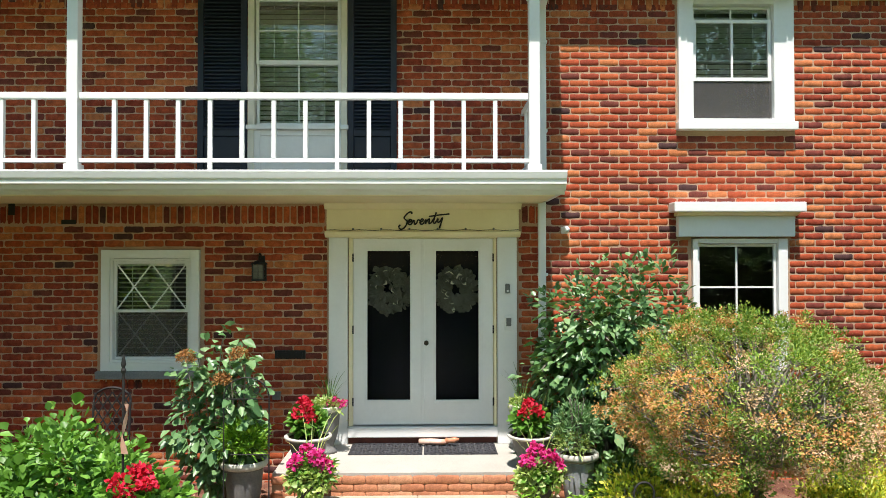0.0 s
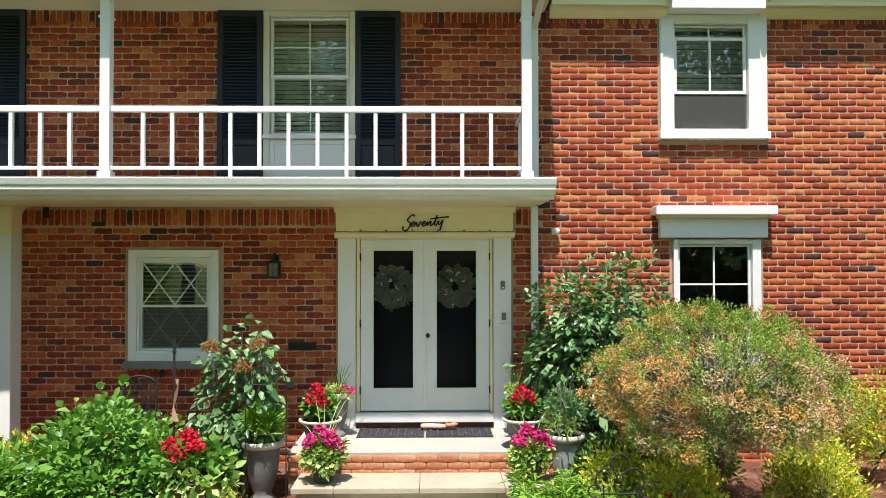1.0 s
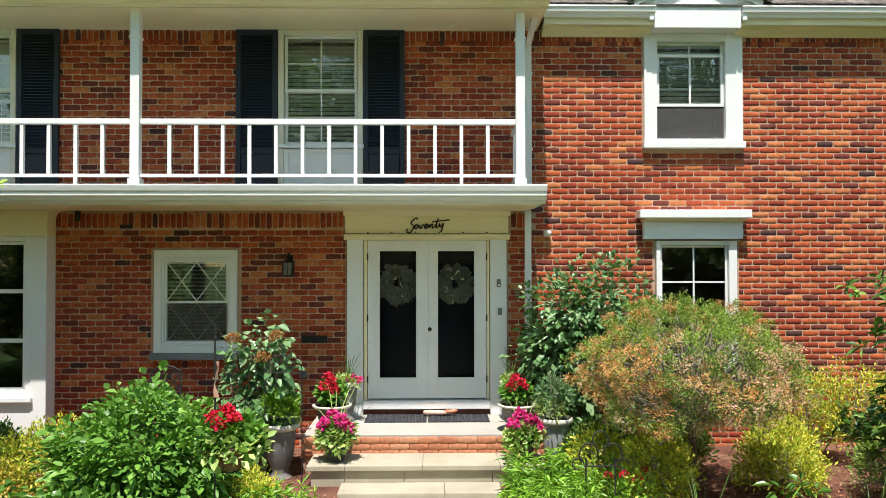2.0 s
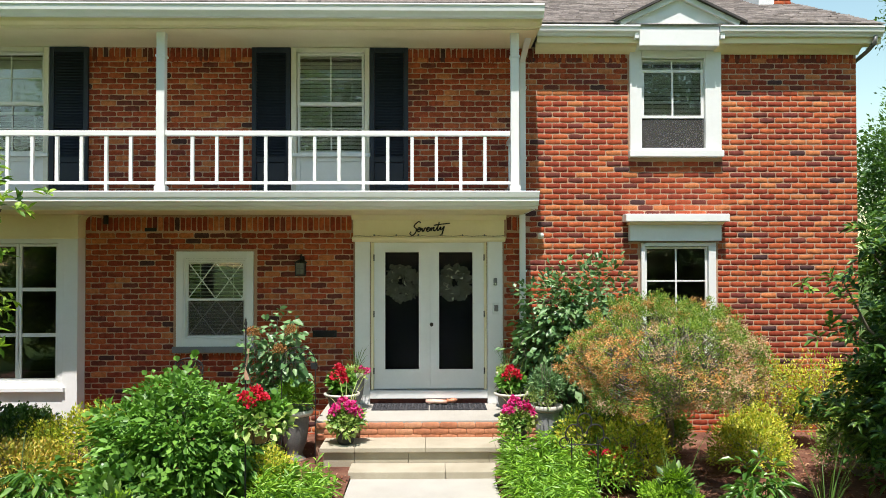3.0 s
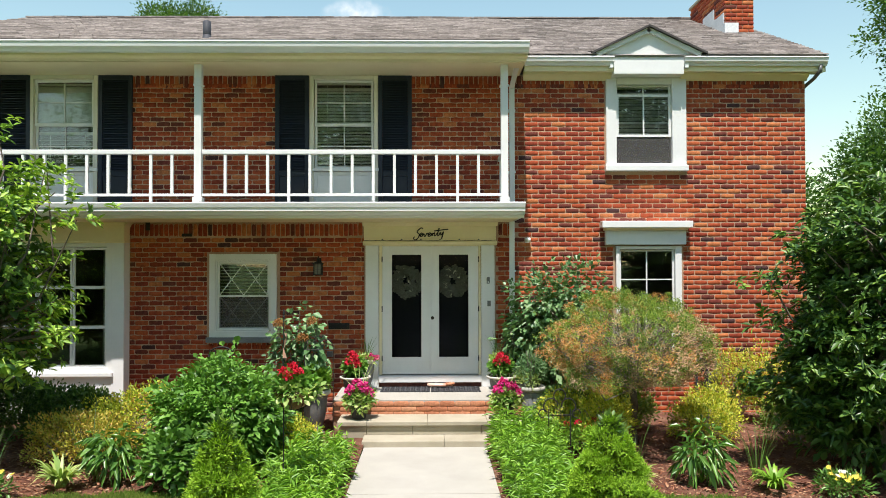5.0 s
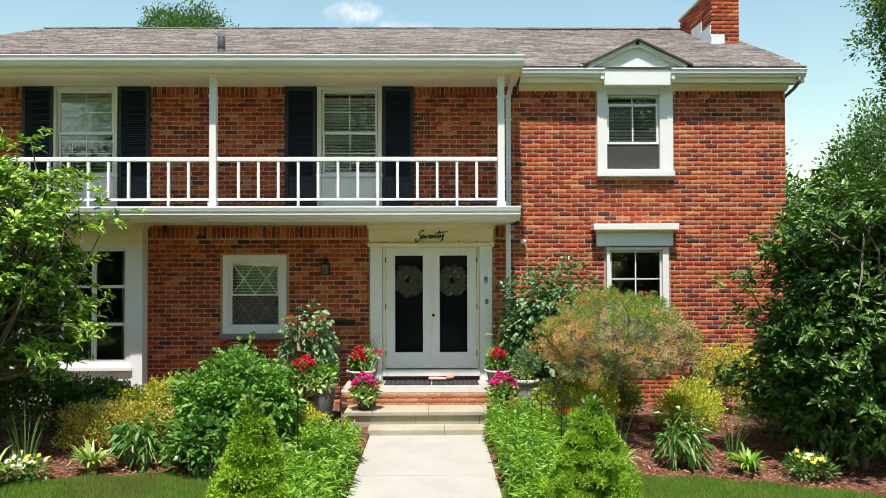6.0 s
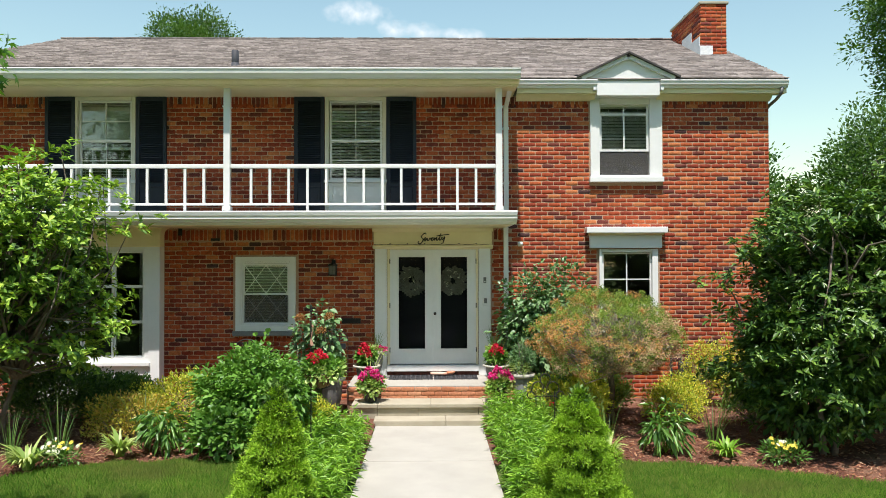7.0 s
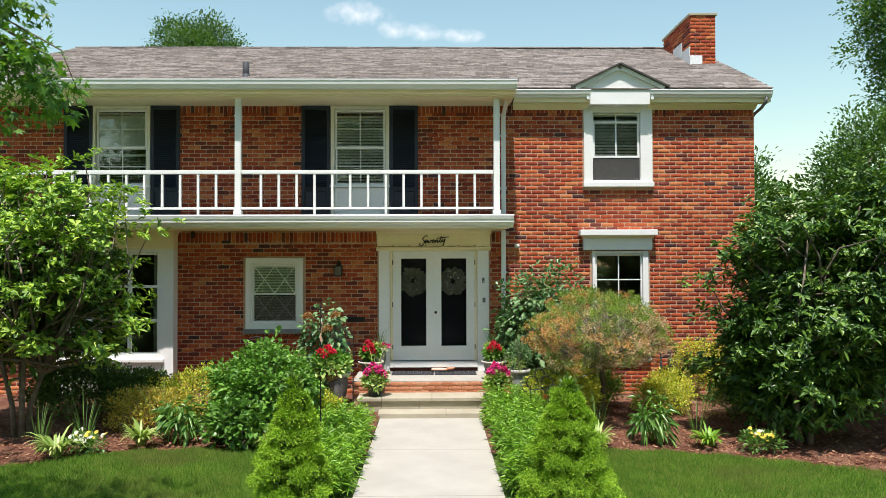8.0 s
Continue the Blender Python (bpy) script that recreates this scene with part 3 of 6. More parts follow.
def gutter(x0, x1, y, z, mat, parent, h=0.13, d=0.11, name="gutter"):
    """A half-curved metal gutter with a rolled lip."""
    prof = [(y, z), (y - 0.012, z + 0.008), (y - 0.016, z - 0.008), (y - 0.004, z - 0.025), (y + 0.005, z - h * 0.55), (y + d * 0.35, z - h * 0.8), (y + d * 0.45, z - h), (y + d, z - h), (y + d, z - 0.03), (y + d * 0.9, z - 0.03), (y + d * 0.9, z - h + 0.015), (y + 0.02, z - h * 0.5), (y + 0.014, z - 0.01)]
    return part(name, profile_run(prof, x0, x1), mat, parent)


eave_main = thing("porch_eave", (-3.6, -0.6, 5.46), "cream painted eave and gutter over the balcony", "eave", kind="structure")
gutter(ROOF_L, SPLIT - 0.02, -1.265, 5.70, M_WHITE, eave_main, 0.15, 0.12)
part("fascia", profile_run([(-1.145, 5.69), (-1.145, 5.58), (-1.12, 5.56), (-1.11, 5.52), (-1.05, 5.49), (-1.05, 5.465), (-1.0, 5.465), (-1.0, 5.69)], ROOF_L + 0.05, SPLIT - 0.04), M_CREAM, eave_main)
part("soffit", box(ROOF_L + 0.05, SPLIT - 0.06, -0.997, -0.004, 5.50, 5.55), M_CREAM, eave_main)
part("frieze", box(ROOF_L + 0.05, SPLIT - 0.06, -0.99, -0.66, 5.455, 5.497, 0.004), M_CREAM, eave_main)
part("end_board", box(SPLIT - 0.055, SPLIT - 0.03, -1.14, 0.0, 5.50, 5.69, 0.004), M_CREAM, eave_main)

eave_east = thing("eave", (3.7, -0.2, 5.5), "white eave, soffit and gutter broken by the gable over the window", "eave", kind="structure")
for x0, x1 in ((SPLIT + 0.03, 2.86), (3.99, ROOF_R)):
    gutter(x0, x1, -0.325, 5.735, M_WHITE, eave_east, 0.13, 0.11)
    e1 = min(x1, RIGHT + 0.24)
    part("soffit", box(x0, e1, -0.21, -0.003, 5.53, 5.57), M_CREAM, eave_east)
    part("fascia", box(x0, e1, -0.232, -0.212, 5.52, 5.73), M_CREAM, eave_east)
    part("bed_moulding", profile_run([(-0.003, 5.527), (-0.13, 5.527), (-0.12, 5.49), (-0.06, 5.45), (-0.03, 5.42), (-0.003, 5.42)], x0, min(x1, RIGHT + 0.02)), M_CREAM, eave_east)
bm = bmesh.new()
tube([(ROOF_R - 0.1, -0.27, 5.62), (ROOF_R - 0.11, -0.27, 5.52), (RIGHT + 0.10, -0.12, 5.44), (RIGHT + 0.06, 0.12, 5.36), (RIGHT + 0.045, 0.30, 5.25), (RIGHT + 0.045, 0.33, 0.1)], 0.03, 10, bm)
part("downspout", bm, M_GREYPL, eave_east, "dark corner downspout", smooth=True)

# gable over the upper window
dormer = thing("window_gable", (3.45, -0.3, 5.43), "white painted pediment over the upper window", "gable", kind="structure")
DX0, DX1, DXM = 2.84, 4.01, 3.42
part("panel", box(DX0 + 0.02, DX1 - 0.02, -0.27, -0.004, 5.47, 5.74, 0.006), M_WHITE, dormer)
bm = bmesh.new()
f = [bm.verts.new((x, y, z)) for y in (-0.25, 1.2) for x, z in ((2.62, 5.744), (4.22, 5.744), (DXM, 6.16))]
for q in ((0, 1, 2), (3, 5, 4), (0, 3, 4, 1), (1, 4, 5, 2), (2, 5, 3, 0)):
    bm.faces.new([f[i] for i in q])
part("tympanum", bm, M_WHITE, dormer)
for s in (-1, 1):
    a = Vector((DXM, 0, 6.215))
    b = Vector((2.50 if s < 0 else 4.34, 0, 5.775))
    bm = bmesh.new()
    u = (b - a).normalized()
    a = a - u * 0.008
    n = Vector((-u.z, 0, u.x)) * (1 if s > 0 else -1)
    n = n if n.z > 0 else -n
    # shingled rake
    lo = [bm.verts.new(p + n * t + Vector((0, y, 0))) for y in (-0.36, 1.4) for p in (a, b) for t in (0, 0.03)]
    for q in ((0, 1, 3, 2), (4, 6, 7, 5), (0, 4, 5, 1), (2, 3, 7, 6), (0, 2, 6, 4), (1, 5, 7, 3)):
        bm.faces.new([lo[i] for i in q])
    part("rake", bm, M_EDGE, dormer, "dark shingled edge")
    bm = bmesh.new()
    b2 = a + (b - a) * 0.93
    lo = [bm.verts.new(p + n * t + Vector((0, y, 0))) for y in (-0.31, -0.251) for p in (a, b2) for t in (-0.075, -0.002)]
    for q in ((0, 1, 3, 2), (4, 6, 7, 5), (0, 4, 5, 1), (2, 3, 7, 6), (0, 2, 6, 4), (1, 5, 7, 3)):
        bm.faces.new([lo[i] for i in q])
    part("barge_board", bm, M_WHITE, dormer)
    # return block where the gutter stops
    x = DX0 - 0.05 if s < 0 else DX1 - 0.01
    part("return_block", box(x, x + 0.06, -0.30, -0.004, 5.56, 5.735, 0.01), M_WHITE, dormer)

part("apex_block", box(DXM - 0.04, DXM + 0.04, -0.309, -0.253, 6.11, 6.192), M_WHITE, dormer)

# chimney
chimney = thing("chimney", (5.83, 2.9, 6.8), "tall red brick chimney with a stone cap", "chimney")
part("shaft", box(5.56, 6.10, 2.0, 3.9, 6.3, 7.90), M_MORTAR, chimney)
part("cap", box(5.52, 6.14, 1.96, 3.94, 7.905, 7.96, 0.01), M_STONE, chimney)
bm = bmesh.new()
for y0, y1 in ((1.55, 2.0), (2.0, 2.5), (2.5, 3.1)):
    z = 5.75 + (y0 - EAST_Y) * 0.46
    box(5.525, 5.538, y0 if y0 > 1.6 else 1.94, y1, z, z + 0.42, 0, bm)
part("side_flashing", bm, M_FLASH, chimney, "white metal flashing")
part("front_flashing", box(5.535, 5.80, 1.962, 1.980, 6.78, 7.02, 0.003), M_FLASH, chimney, "white metal flashing")
part("flue", lathe([(0.10, 0), (0.10, 0.12), (0.13, 0.13), (0.13, 0.16)], (5.8, 3.4, 7.96), 14), M_LEAD, chimney)

vent = thing("roof_vent_pipe", (-3.40, -1.06, 5.75), "grey metal vent pipe standing on the shingles", "vent pipe")
part("pipe", lathe([(0.06, -0.1), (0.06, 0.27), (0.05, 0.275), (0.05, 0.28)], (-3.40, -1.06, 5.77), 14), M_LEAD, vent, smooth=True)
part("boot", lathe([(0.095, -0.03), (0.085, 0.01), (0.065, 0.035), (0.06, 0.07)], (-3.40, -1.06, 5.77), 16), M_LEAD, vent, smooth=True)

# ---------------------------------------------------------------- balcony
SLAB_R = 1.32
balcony = thing("balcony", (-3.5, -0.6, 3.1), "cream painted balcony deck with moulded edge", "balcony", kind="structure")
part("deck", box(LEFT, SLAB_R - 0.06, -1.02, -0.004, 3.18, 3.36), M_SILL, balcony)
part("soffit", box(LEFT, SLAB_R - 0.09, -1.0, -0.004, 3.11, 3.176), M_CREAM, balcony)
part("edge_moulding", profile_run([(-1.02, 3.35), (-1.17, 3.345), (-1.18, 3.33), (-1.165, 3.27), (-1.15, 3.25), (-1.15, 3.215), (-1.12, 3.20), (-1.10, 3.165), (-1.03, 3.15), (-1.02, 3.12), (-1.003, 3.12), (-1.003, 3.17), (-1.02, 3.178)], LEFT, SLAB_R), M_WHITE, balcony)
part("end_moulding", box(SLAB_R - 0.055, SLAB_R - 0.004, -1.0, -0.01, 3.13, 3.34, 0.015), M_WHITE, balcony)

posts = []
for i, x in enumerate((1.045, -3.59, -8.2)):
    p = thing("balcony_post", (x, -0.83, 3.365), "square white painted porch post with a collar", "post", "balcony posts")
    part("shaft", box(x - 0.055, x + 0.055, -0.885, -0.775, 3.365, 5.46, 0.008), M_WHITE, p)
    part("collar", box(x - 0.068, x + 0.068, -0.898, -0.762, 5.13, 5.155, 0.006), M_WHITE, p)
    part("base_block", box(x - 0.072, x + 0.072, -0.902, -0.758, 3.362, 3.44, 0.006), M_WHITE, p)
for x0, x1 in ((-3.532, 0.987), (-8.142, -3.648)):
    r = thing("railing", ((x0 + x1) / 2, -0.83, 3.37), "white metal railing with square balusters", "railing", "balcony railings")
    part("top_rail", box(x0, x1, -0.86, -0.80, 4.095, 4.165, 0.01), M_WHITE, r)
    part("bottom_rail", box(x0, x1, -0.85, -0.81, 3.46, 3.50, 0.005), M_WHITE, r)
    n = 13
    for k in range(n):
        x = x1 - 0.337 - k * 0.3195
        part("baluster", box(x - 0.021, x + 0.021, -0.851, -0.809, 3.368 if k % 4 == 1 else 3.501, 4.094), M_WHITE, r)
r = thing("railing", (1.045, -0.4, 3.37), "short white railing return to the wall", "railing", "balcony railings")
part("top_rail", box(1.015, 1.075, -0.755, 0.0, 4.095, 4.16, 0.008), M_WHITE, r)
part("bottom_rail", box(1.025, 1.065, -0.755, 0.0, 3.46, 3.50, 0.004), M_WHITE, r)
for k in range(2):
    part("baluster", box(1.024, 1.066, -0.52 + k * 0.28, -0.478 + k * 0.28, 3.501, 4.094), M_WHITE, r)

dsp = thing("downspout", (1.25, -0.06, 0.1), "white painted rectangular downspout strapped to the brick", "downspout")
bm = bmesh.new()
bar((1.27, -0.9, 5.60), (1.24, -0.10, 5.30), 0.075, 0.055, bm)
bar((1.24, -0.075, 5.33), (1.24, -0.075, 3.15), 0.085, 0.06, bm)
part("upper_pipe", bm, M_WHITE, dsp)
part("lower_pipe", box(1.19, 1.275, -0.105, -0.045, 0.16, 3.12, 0.006), M_WHITE, dsp)
for z in (4.9, 3.9, 2.3, 1.0):
    part("strap", box(1.185, 1.295, -0.109, -0.002, z, z + 0.03), M_WHITE, dsp)

# ---------------------------------------------------------------- porch and steps
porch = thing("porch", (-0.1, -0.7, 0), "pale concrete porch on a brick base", "porch", kind="structure")
PORCH_L, PORCH_R, PORCH_F, PORCH_Z = -1.52, 1.32, -1.31, 0.445
part("base", box(PORCH_L + 0.02, PORCH_R - 0.02, PORCH_F + 0.02, -0.01, -0.1, PORCH_Z - 0.05), M_MORTAR, porch)
part("top", box(PORCH_L + 0.005, PORCH_R - 0.005, PORCH_F + 0.11, -0.008, PORCH_Z - 0.046, PORCH_Z, 0.004), M_CONC, porch)
steps = thing("front_steps", (-0.1, -1.9, 0), "two worn limestone steps in front of the porch", "steps", kind="structure")
for x0, x1 in ((-1.37, -0.962), (-0.960, -0.13), (-0.128, 0.70), (0.702, 1.2)):
    part("tread", box(x0, x1, -1.84, PORCH_F + 0.03, 0.205, 0.262, 0.008), M_STONE, steps)
for x0, x1 in ((-1.33, -0.966), (-0.963, -0.33), (-0.327, 0.62), (0.623, 1.1)):
    part("riser_stone", box(x0, x1, -1.80, PORCH_F + 0.05, -0.05, 0.203, 0.01), M_STONE, steps)
for x0, x1 in ((-1.0, 0.10), (0.102, 0.69)):
    part("bottom_step", box(x0, x1, -2.19, -1.804, -0.05, 0.078, 0.012), M_STONE, steps)

# ---------------------------------------------------------------- front entrance
door = thing("door_1", (-0.09, -0.03, PORCH_Z), "white double storm door with tall dark screened panes", "door", kind="structure")
part("threshold", box(-0.925, 0.735, -0.10, 0.10, 0.522, 0.635, 0.008), M_WHITE, door)
part("base_course", box(-0.915, 0.725, -0.03, 0.10, 0.446, 0.519), M_DARKBRICK, door)
part("frame", box(-0.915, -0.872, -0.05, 0.15, 0.637, 2.72, 0.004), M_CREAM, door)
part("frame", box(0.692, 0.725, -0.05, 0.15, 0.637, 2.72, 0.004), M_CREAM, door)
part("frame", box(-0.87, 0.69, -0.048, 0.15, 2.718, 2.72, 0.0), M_CREAM, door)
for x0, x1, g0, g1 in ((-0.865, -0.093, -0.71, -0.235), (-0.087, 0.686, 0.052, 0.527)):
    leaf = part("leaf", pierced(x0, x1, 0.655, 2.716, -0.045, -0.008, [(g0, g1, 0.925, 2.58)]), M_WHITE, door)
    part("pane", box(g0, g1, -0.028, -0.022, 0.925, 2.58), M_SCREENGLASS, leaf)
    bm = bmesh.new()
    for a in ((g0 - 0.03, g0, 0.895, 2.61), (g1, g1 + 0.03, 0.895, 2.61), (g0, g1, 0.895, 0.925), (g0, g1, 2.58, 2.61)):
        box(a[0], a[1], -0.053, -0.044, a[2], a[3], 0.003, bm)
    part("glazing_bead", bm, M_WHITE, leaf)
    xh = x0 - 0.004 if x0 < -0.5 else x1 + 0.004
    for z in (0.86, 1.66, 2.46):
        part("hinge", box(xh - 0.008, xh + 0.008, -0.058, -0.046, z, z + 0.09), M_IRON, leaf)
part("astragal", box(-0.108, -0.072, -0.056, -0.0455, 0.66, 2.71, 0.004), M_WHITE, door)
knob = part("knob", lathe([(0.024, 0), (0.026, 0.006), (0.012, 0.012), (0.012, 0.03), (0.024, 0.04), (0.026, 0.055), (0.015, 0.066)], (0, 0, 0), 16), M_BRASS, None)
knob.data.transform(Matrix.Translation(Vector((-0.055, -0.056, 1.56)) - base_of(door)) @ Matrix.Rotation(math.pi / 2, 4, "X"))
knob.parent = door
part("inner_door", box(-0.87, 0.69, 0.10, 0.14, 0.64, 2.72), M_NAVY, door, "dark painted inner doors")
for x in (-0.475, 0.29):
    w = thing("wreath", (x, 0.07, 2.14), "full round wreath of pale cream silk flowers", "wreath", "wreaths on the doors")
    n = 420
    a = RNG.uniform(0, 2 * math.pi, n)
    rr = RNG.uniform(0.06, 0.225, n)
    P = np.stack([x + rr * np.cos(a), 0.06 + RNG.uniform(-0.045, 0.02, n), 2.14 + rr * np.sin(a)], 1)
    D = unit(np.stack([np.cos(a + RNG.normal(0, 0.9, n)), RNG.normal(-0.25, 0.3, n), np.sin(a + RNG.normal(0, 0.9, n))], 1))
    U = np.tile([0.0, -1.0, 0.2], (n, 1)) + RNG.normal(size=(n, 3)) * 0.35
    put("petals", leaf_mesh("petals", P, D, U, sizes(n, 0.075), sizes(n, 0.062), 0.2, 0, 0.6), F_WREATH, w)
    part("ring", tube([(x + 0.15 * math.cos(k * math.pi / 8), 0.075, 2.14 + 0.15 * math.sin(k * math.pi / 8)) for k in range(17)], 0.025, 6), M_TWIG, w)

surround = thing("door_surround", (-0.09, -0.05, PORCH_Z), "cream painted pilasters and frieze round the front door", "door surround", kind="structure")
part("pilaster", box(-1.135, -0.925, -0.085, -0.004, PORCH_Z, 2.728, 0.006), M_WHITE, surround)
part("pilaster", box(0.735, 0.95, -0.085, -0.004, PORCH_Z, 2.728, 0.006), M_WHITE, surround)
part("lintel_board", box(-0.92, 0.73, -0.07, -0.004, 2.722, 2.729, 0.002), M_CREAM, surround)
part("cornice", profile_run([(-0.004, 2.73), (-0.09, 2.73), (-0.10, 2.745), (-0.125, 2.757), (-0.13, 2.785), (-0.115, 2.80), (-0.004, 2.80)], -1.175, 0.99), M_CREAM, surround)
part("frieze", box(-1.16, 0.975, -0.075, -0.004, 2.802, 3.108), M_CREAM, surround)
part("crown", profile_run([(-0.076, 3.04), (-0.10, 3.05), (-0.15, 3.09), (-0.16, 3.108), (-0.076, 3.108)], -1.18, 1.0), M_CREAM, surround)

# the word over the door, a script cut from flat black metal
sign = thing("house_sign", (-0.06, -0.08, 2.93), "black script lettering reading Seventy on the frieze", "sign")


def stroke(points, bm):
    """One pen stroke, smoothed; points go right and down, 477 to the metre."""
    q = [Vector(((u / 3 - 75) / 159, -0.086, 2.435 + (105 - v / 3) / 159)) for u, v in points]
    line = []
    for i in range(len(q) - 1):
        a, b, c, d = q[max(i - 1, 0)], q[i], q[i + 1], q[min(i + 2, len(q) - 1)]
        for t in (0, 0.25, 0.5, 0.75):
            line.append(0.5 * (2 * b + (c - a) * t + (2 * a - 5 * b + 4 * c - d) * t * t + (3 * b - 3 * c + d - a) * t ** 3))
    tube(line + [q[-1]], 0.0095, 6, bm)


# S, e, v, e, n, t, y in one running hand
bm = bmesh.new()
stroke([(124, 50), (120, 41), (108, 42), (92, 56), (82, 70), (88, 80), (98, 90), (92, 112), (75, 130), (60, 130), (54, 118), (62, 108)], bm)
stroke([(102, 98), (118, 91), (122, 83), (114, 80), (104, 94), (108, 106), (120, 104), (134, 84), (137, 104), (146, 102), (156, 82), (164, 86)], bm)
stroke([(164, 96), (178, 90), (184, 81), (176, 78), (166, 92), (170, 104), (182, 102), (198, 80), (195, 102), (206, 84), (216, 78), (213, 100), (224, 98), (238, 78)], bm)
stroke([(252, 42), (240, 80), (238, 96), (246, 99), (262, 74), (259, 92), (270, 92), (285, 70), (277, 100), (268, 128)], bm)
stroke([(214, 64), (240, 60), (280, 55), (322, 51)], bm)
part("lettering", bm, M_IRON, sign, smooth=True)
bulbs = tagged(part("light_string", tube([(-1.15 + 2.12 * k / 24, -0.135, 2.808 + 0.004 * math.sin(k * 1.9)) for k in range(25)], 0.0035, 5), M_IRON), "thin dark cord of small lights along the cornice", "light string")
for k in range(6):
    x = -0.86 + k * 0.31
    part("bulb", lathe([(0.006, 0), (0.012, 0.008), (0.012, 0.018), (0.004, 0.026)], (x, -0.135, 2.807), 8), M_GREYPL, bulbs)


# ---------------------------------------------------------------- windows
def frame_of(x0, x1, z0, z1, w, y0, y1, parent, mat=None, name="frame", bev=0.004):
    mat = mat or M_WHITE
    for a in ((x0, x0 + w, z0, z1), (x1 - w, x1, z0, z1), (x0 + w, x1 - w, z0, z0 + w), (x0 + w, x1 - w, z1 - w, z1)):
        part(name, box(a[0], a[1], y0, y1, a[2], a[3], bev), mat, parent)


def sash(x0, x1, z0, z1, y, parent, cols=2, rows=2, w=0.04, mw=0.018, glass=None, mat=None):
    """One sash: a pane, its frame and the glazing bars."""
    mat = mat or M_WHITE
    s = part("pane", box(x0 + w * 0.5, x1 - w * 0.5, y + 0.004, y + 0.009, z0 + w * 0.5, z1 - w * 0.5), glass or M_GLASS, parent)
    frame_of(x0, x1, z0, z1, w, y - 0.014, y + 0.02, s, mat, "sash_frame", 0.003)
    for k in range(1, cols):
        x = x0 + (x1 - x0) * k / cols
        part("glazing_bar", box(x - mw / 2, x + mw / 2, y - 0.010, y + 0.003, z0 + w, z1 - w), mat, s)
    for k in range(1, rows):
        z = z0 + (z1 - z0) * k / rows
        part("glazing_bar", box(x0 + w, x1 - w, y - 0.008, y + 0.002, z - mw / 2, z + mw / 2), mat, s)
    return s


def blind(x0, x1, z0, z1, y, tilt=35, pitch=0.045, label="white slatted blind hanging behind the window"):
    b = thing("window_blind", ((x0 + x1) / 2, y, z0), label, "blind", "window blinds")
    part("head_rail", box(x0, x1, y - 0.025, y + 0.025, z1 - 0.045, z1, 0.004), M_BLIND, b)
    part("bottom_rail", box(x0, x1, y - 0.02, y + 0.02, z0, z0 + 0.02, 0.004), M_BLIND, b)
    n = int((z1 - z0 - 0.07) / pitch)
    c, s = 0.029 * math.cos(radians(tilt)), 0.029 * math.sin(radians(tilt))
    for k in range(n):
        z = z0 + 0.045 + k * pitch
        bm = bmesh.new()
        v = [bm.verts.new((x, y + q * c, z + q * s + t)) for t in (0, 0.002) for x, q in ((x0, -1), (x1, -1), (x1, 1), (x0, 1))]
        for q in ((0, 1, 2, 3), (4, 7, 6, 5), (0, 4, 5, 1), (1, 5, 6, 2), (2, 6, 7, 3), (3, 7, 4, 0)):
            bm.faces.new([v[i] for i in q])
        part("slat", bm, M_BLIND, b)
    for f in (0.2, 0.8):
        x = x0 + (x1 - x0) * f
        part("cord", box(x - 0.003, x + 0.003, y - 0.028, y - 0.025, z0, z1), M_BLIND, b)
    return b


def tall_window(dx, number, open_top=False):
    """A balcony window: sashes over a white panel, the whole cased in white."""
    w = thing("window_%d" % number, (-1.49 + dx, 0.02, 3.37), "tall white sash window over a white panel", "window", kind="structure")
    X = lambda a: a + dx
    part("casing", box(X(-2.045), X(-1.975), -0.045, 0.10, 3.38, 5.495, 0.006), M_TRIM, w)
    part("casing", box(X(-1.005), X(-0.935), -0.045, 0.10, 3.38, 5.495, 0.006), M_TRIM, w)
    part("casing", box(X(-1.973), X(-1.007), -0.045, 0.10, 5.43, 5.495, 0.006), M_TRIM, w)
    part("panel", box(X(-1.973), X(-1.007), -0.012, 0.10, 3.38, 3.93), M_WHITE, w)
    frame_of(X(-1.973), X(-1.007), 3.38, 3.93, 0.06, -0.028, -0.013, w, M_WHITE, "panel_frame")
    part("sill", box(X(-2.06), X(-0.92), -0.075, 0.10, 3.935, 3.985, 0.008), M_WHITE, w)
    sash(X(-1.965), X(-1.015), 3.99, 4.71, 0.055, w, 2, 2, 0.035, 0.014)
    sash(X(-1.965), X(-1.015), 4.69, 5.425, 0.02, w, 2, 2, 0.035, 0.014)
    part("storm_rail", box(X(-1.965), X(-1.015), -0.005, 0.004, 4.68, 4.715), M_WHITE, w)
    return w


tall_window(0.0, 1)
tall_window(-4.527, 2)
blind(-1.96, -1.02, 3.99, 5.42, 0.11, -32, 0.055)
blind(-6.487, -5.547, 4.0, 4.6, 0.15, 14, 0.06)
part_c = thing("window_curtain", (-6.0, 0.19, 4.5), "pale roller shade half drawn behind the window", "window shade")
part("shade", box(-6.49, -5.55, 0.075, 0.08, 4.72, 5.33), M_CURTAIN, part_c)
part("roller", tube([(-6.49, 0.085, 5.36), (-5.55, 0.085, 5.36)], 0.02, 10), M_BLIND, part_c)


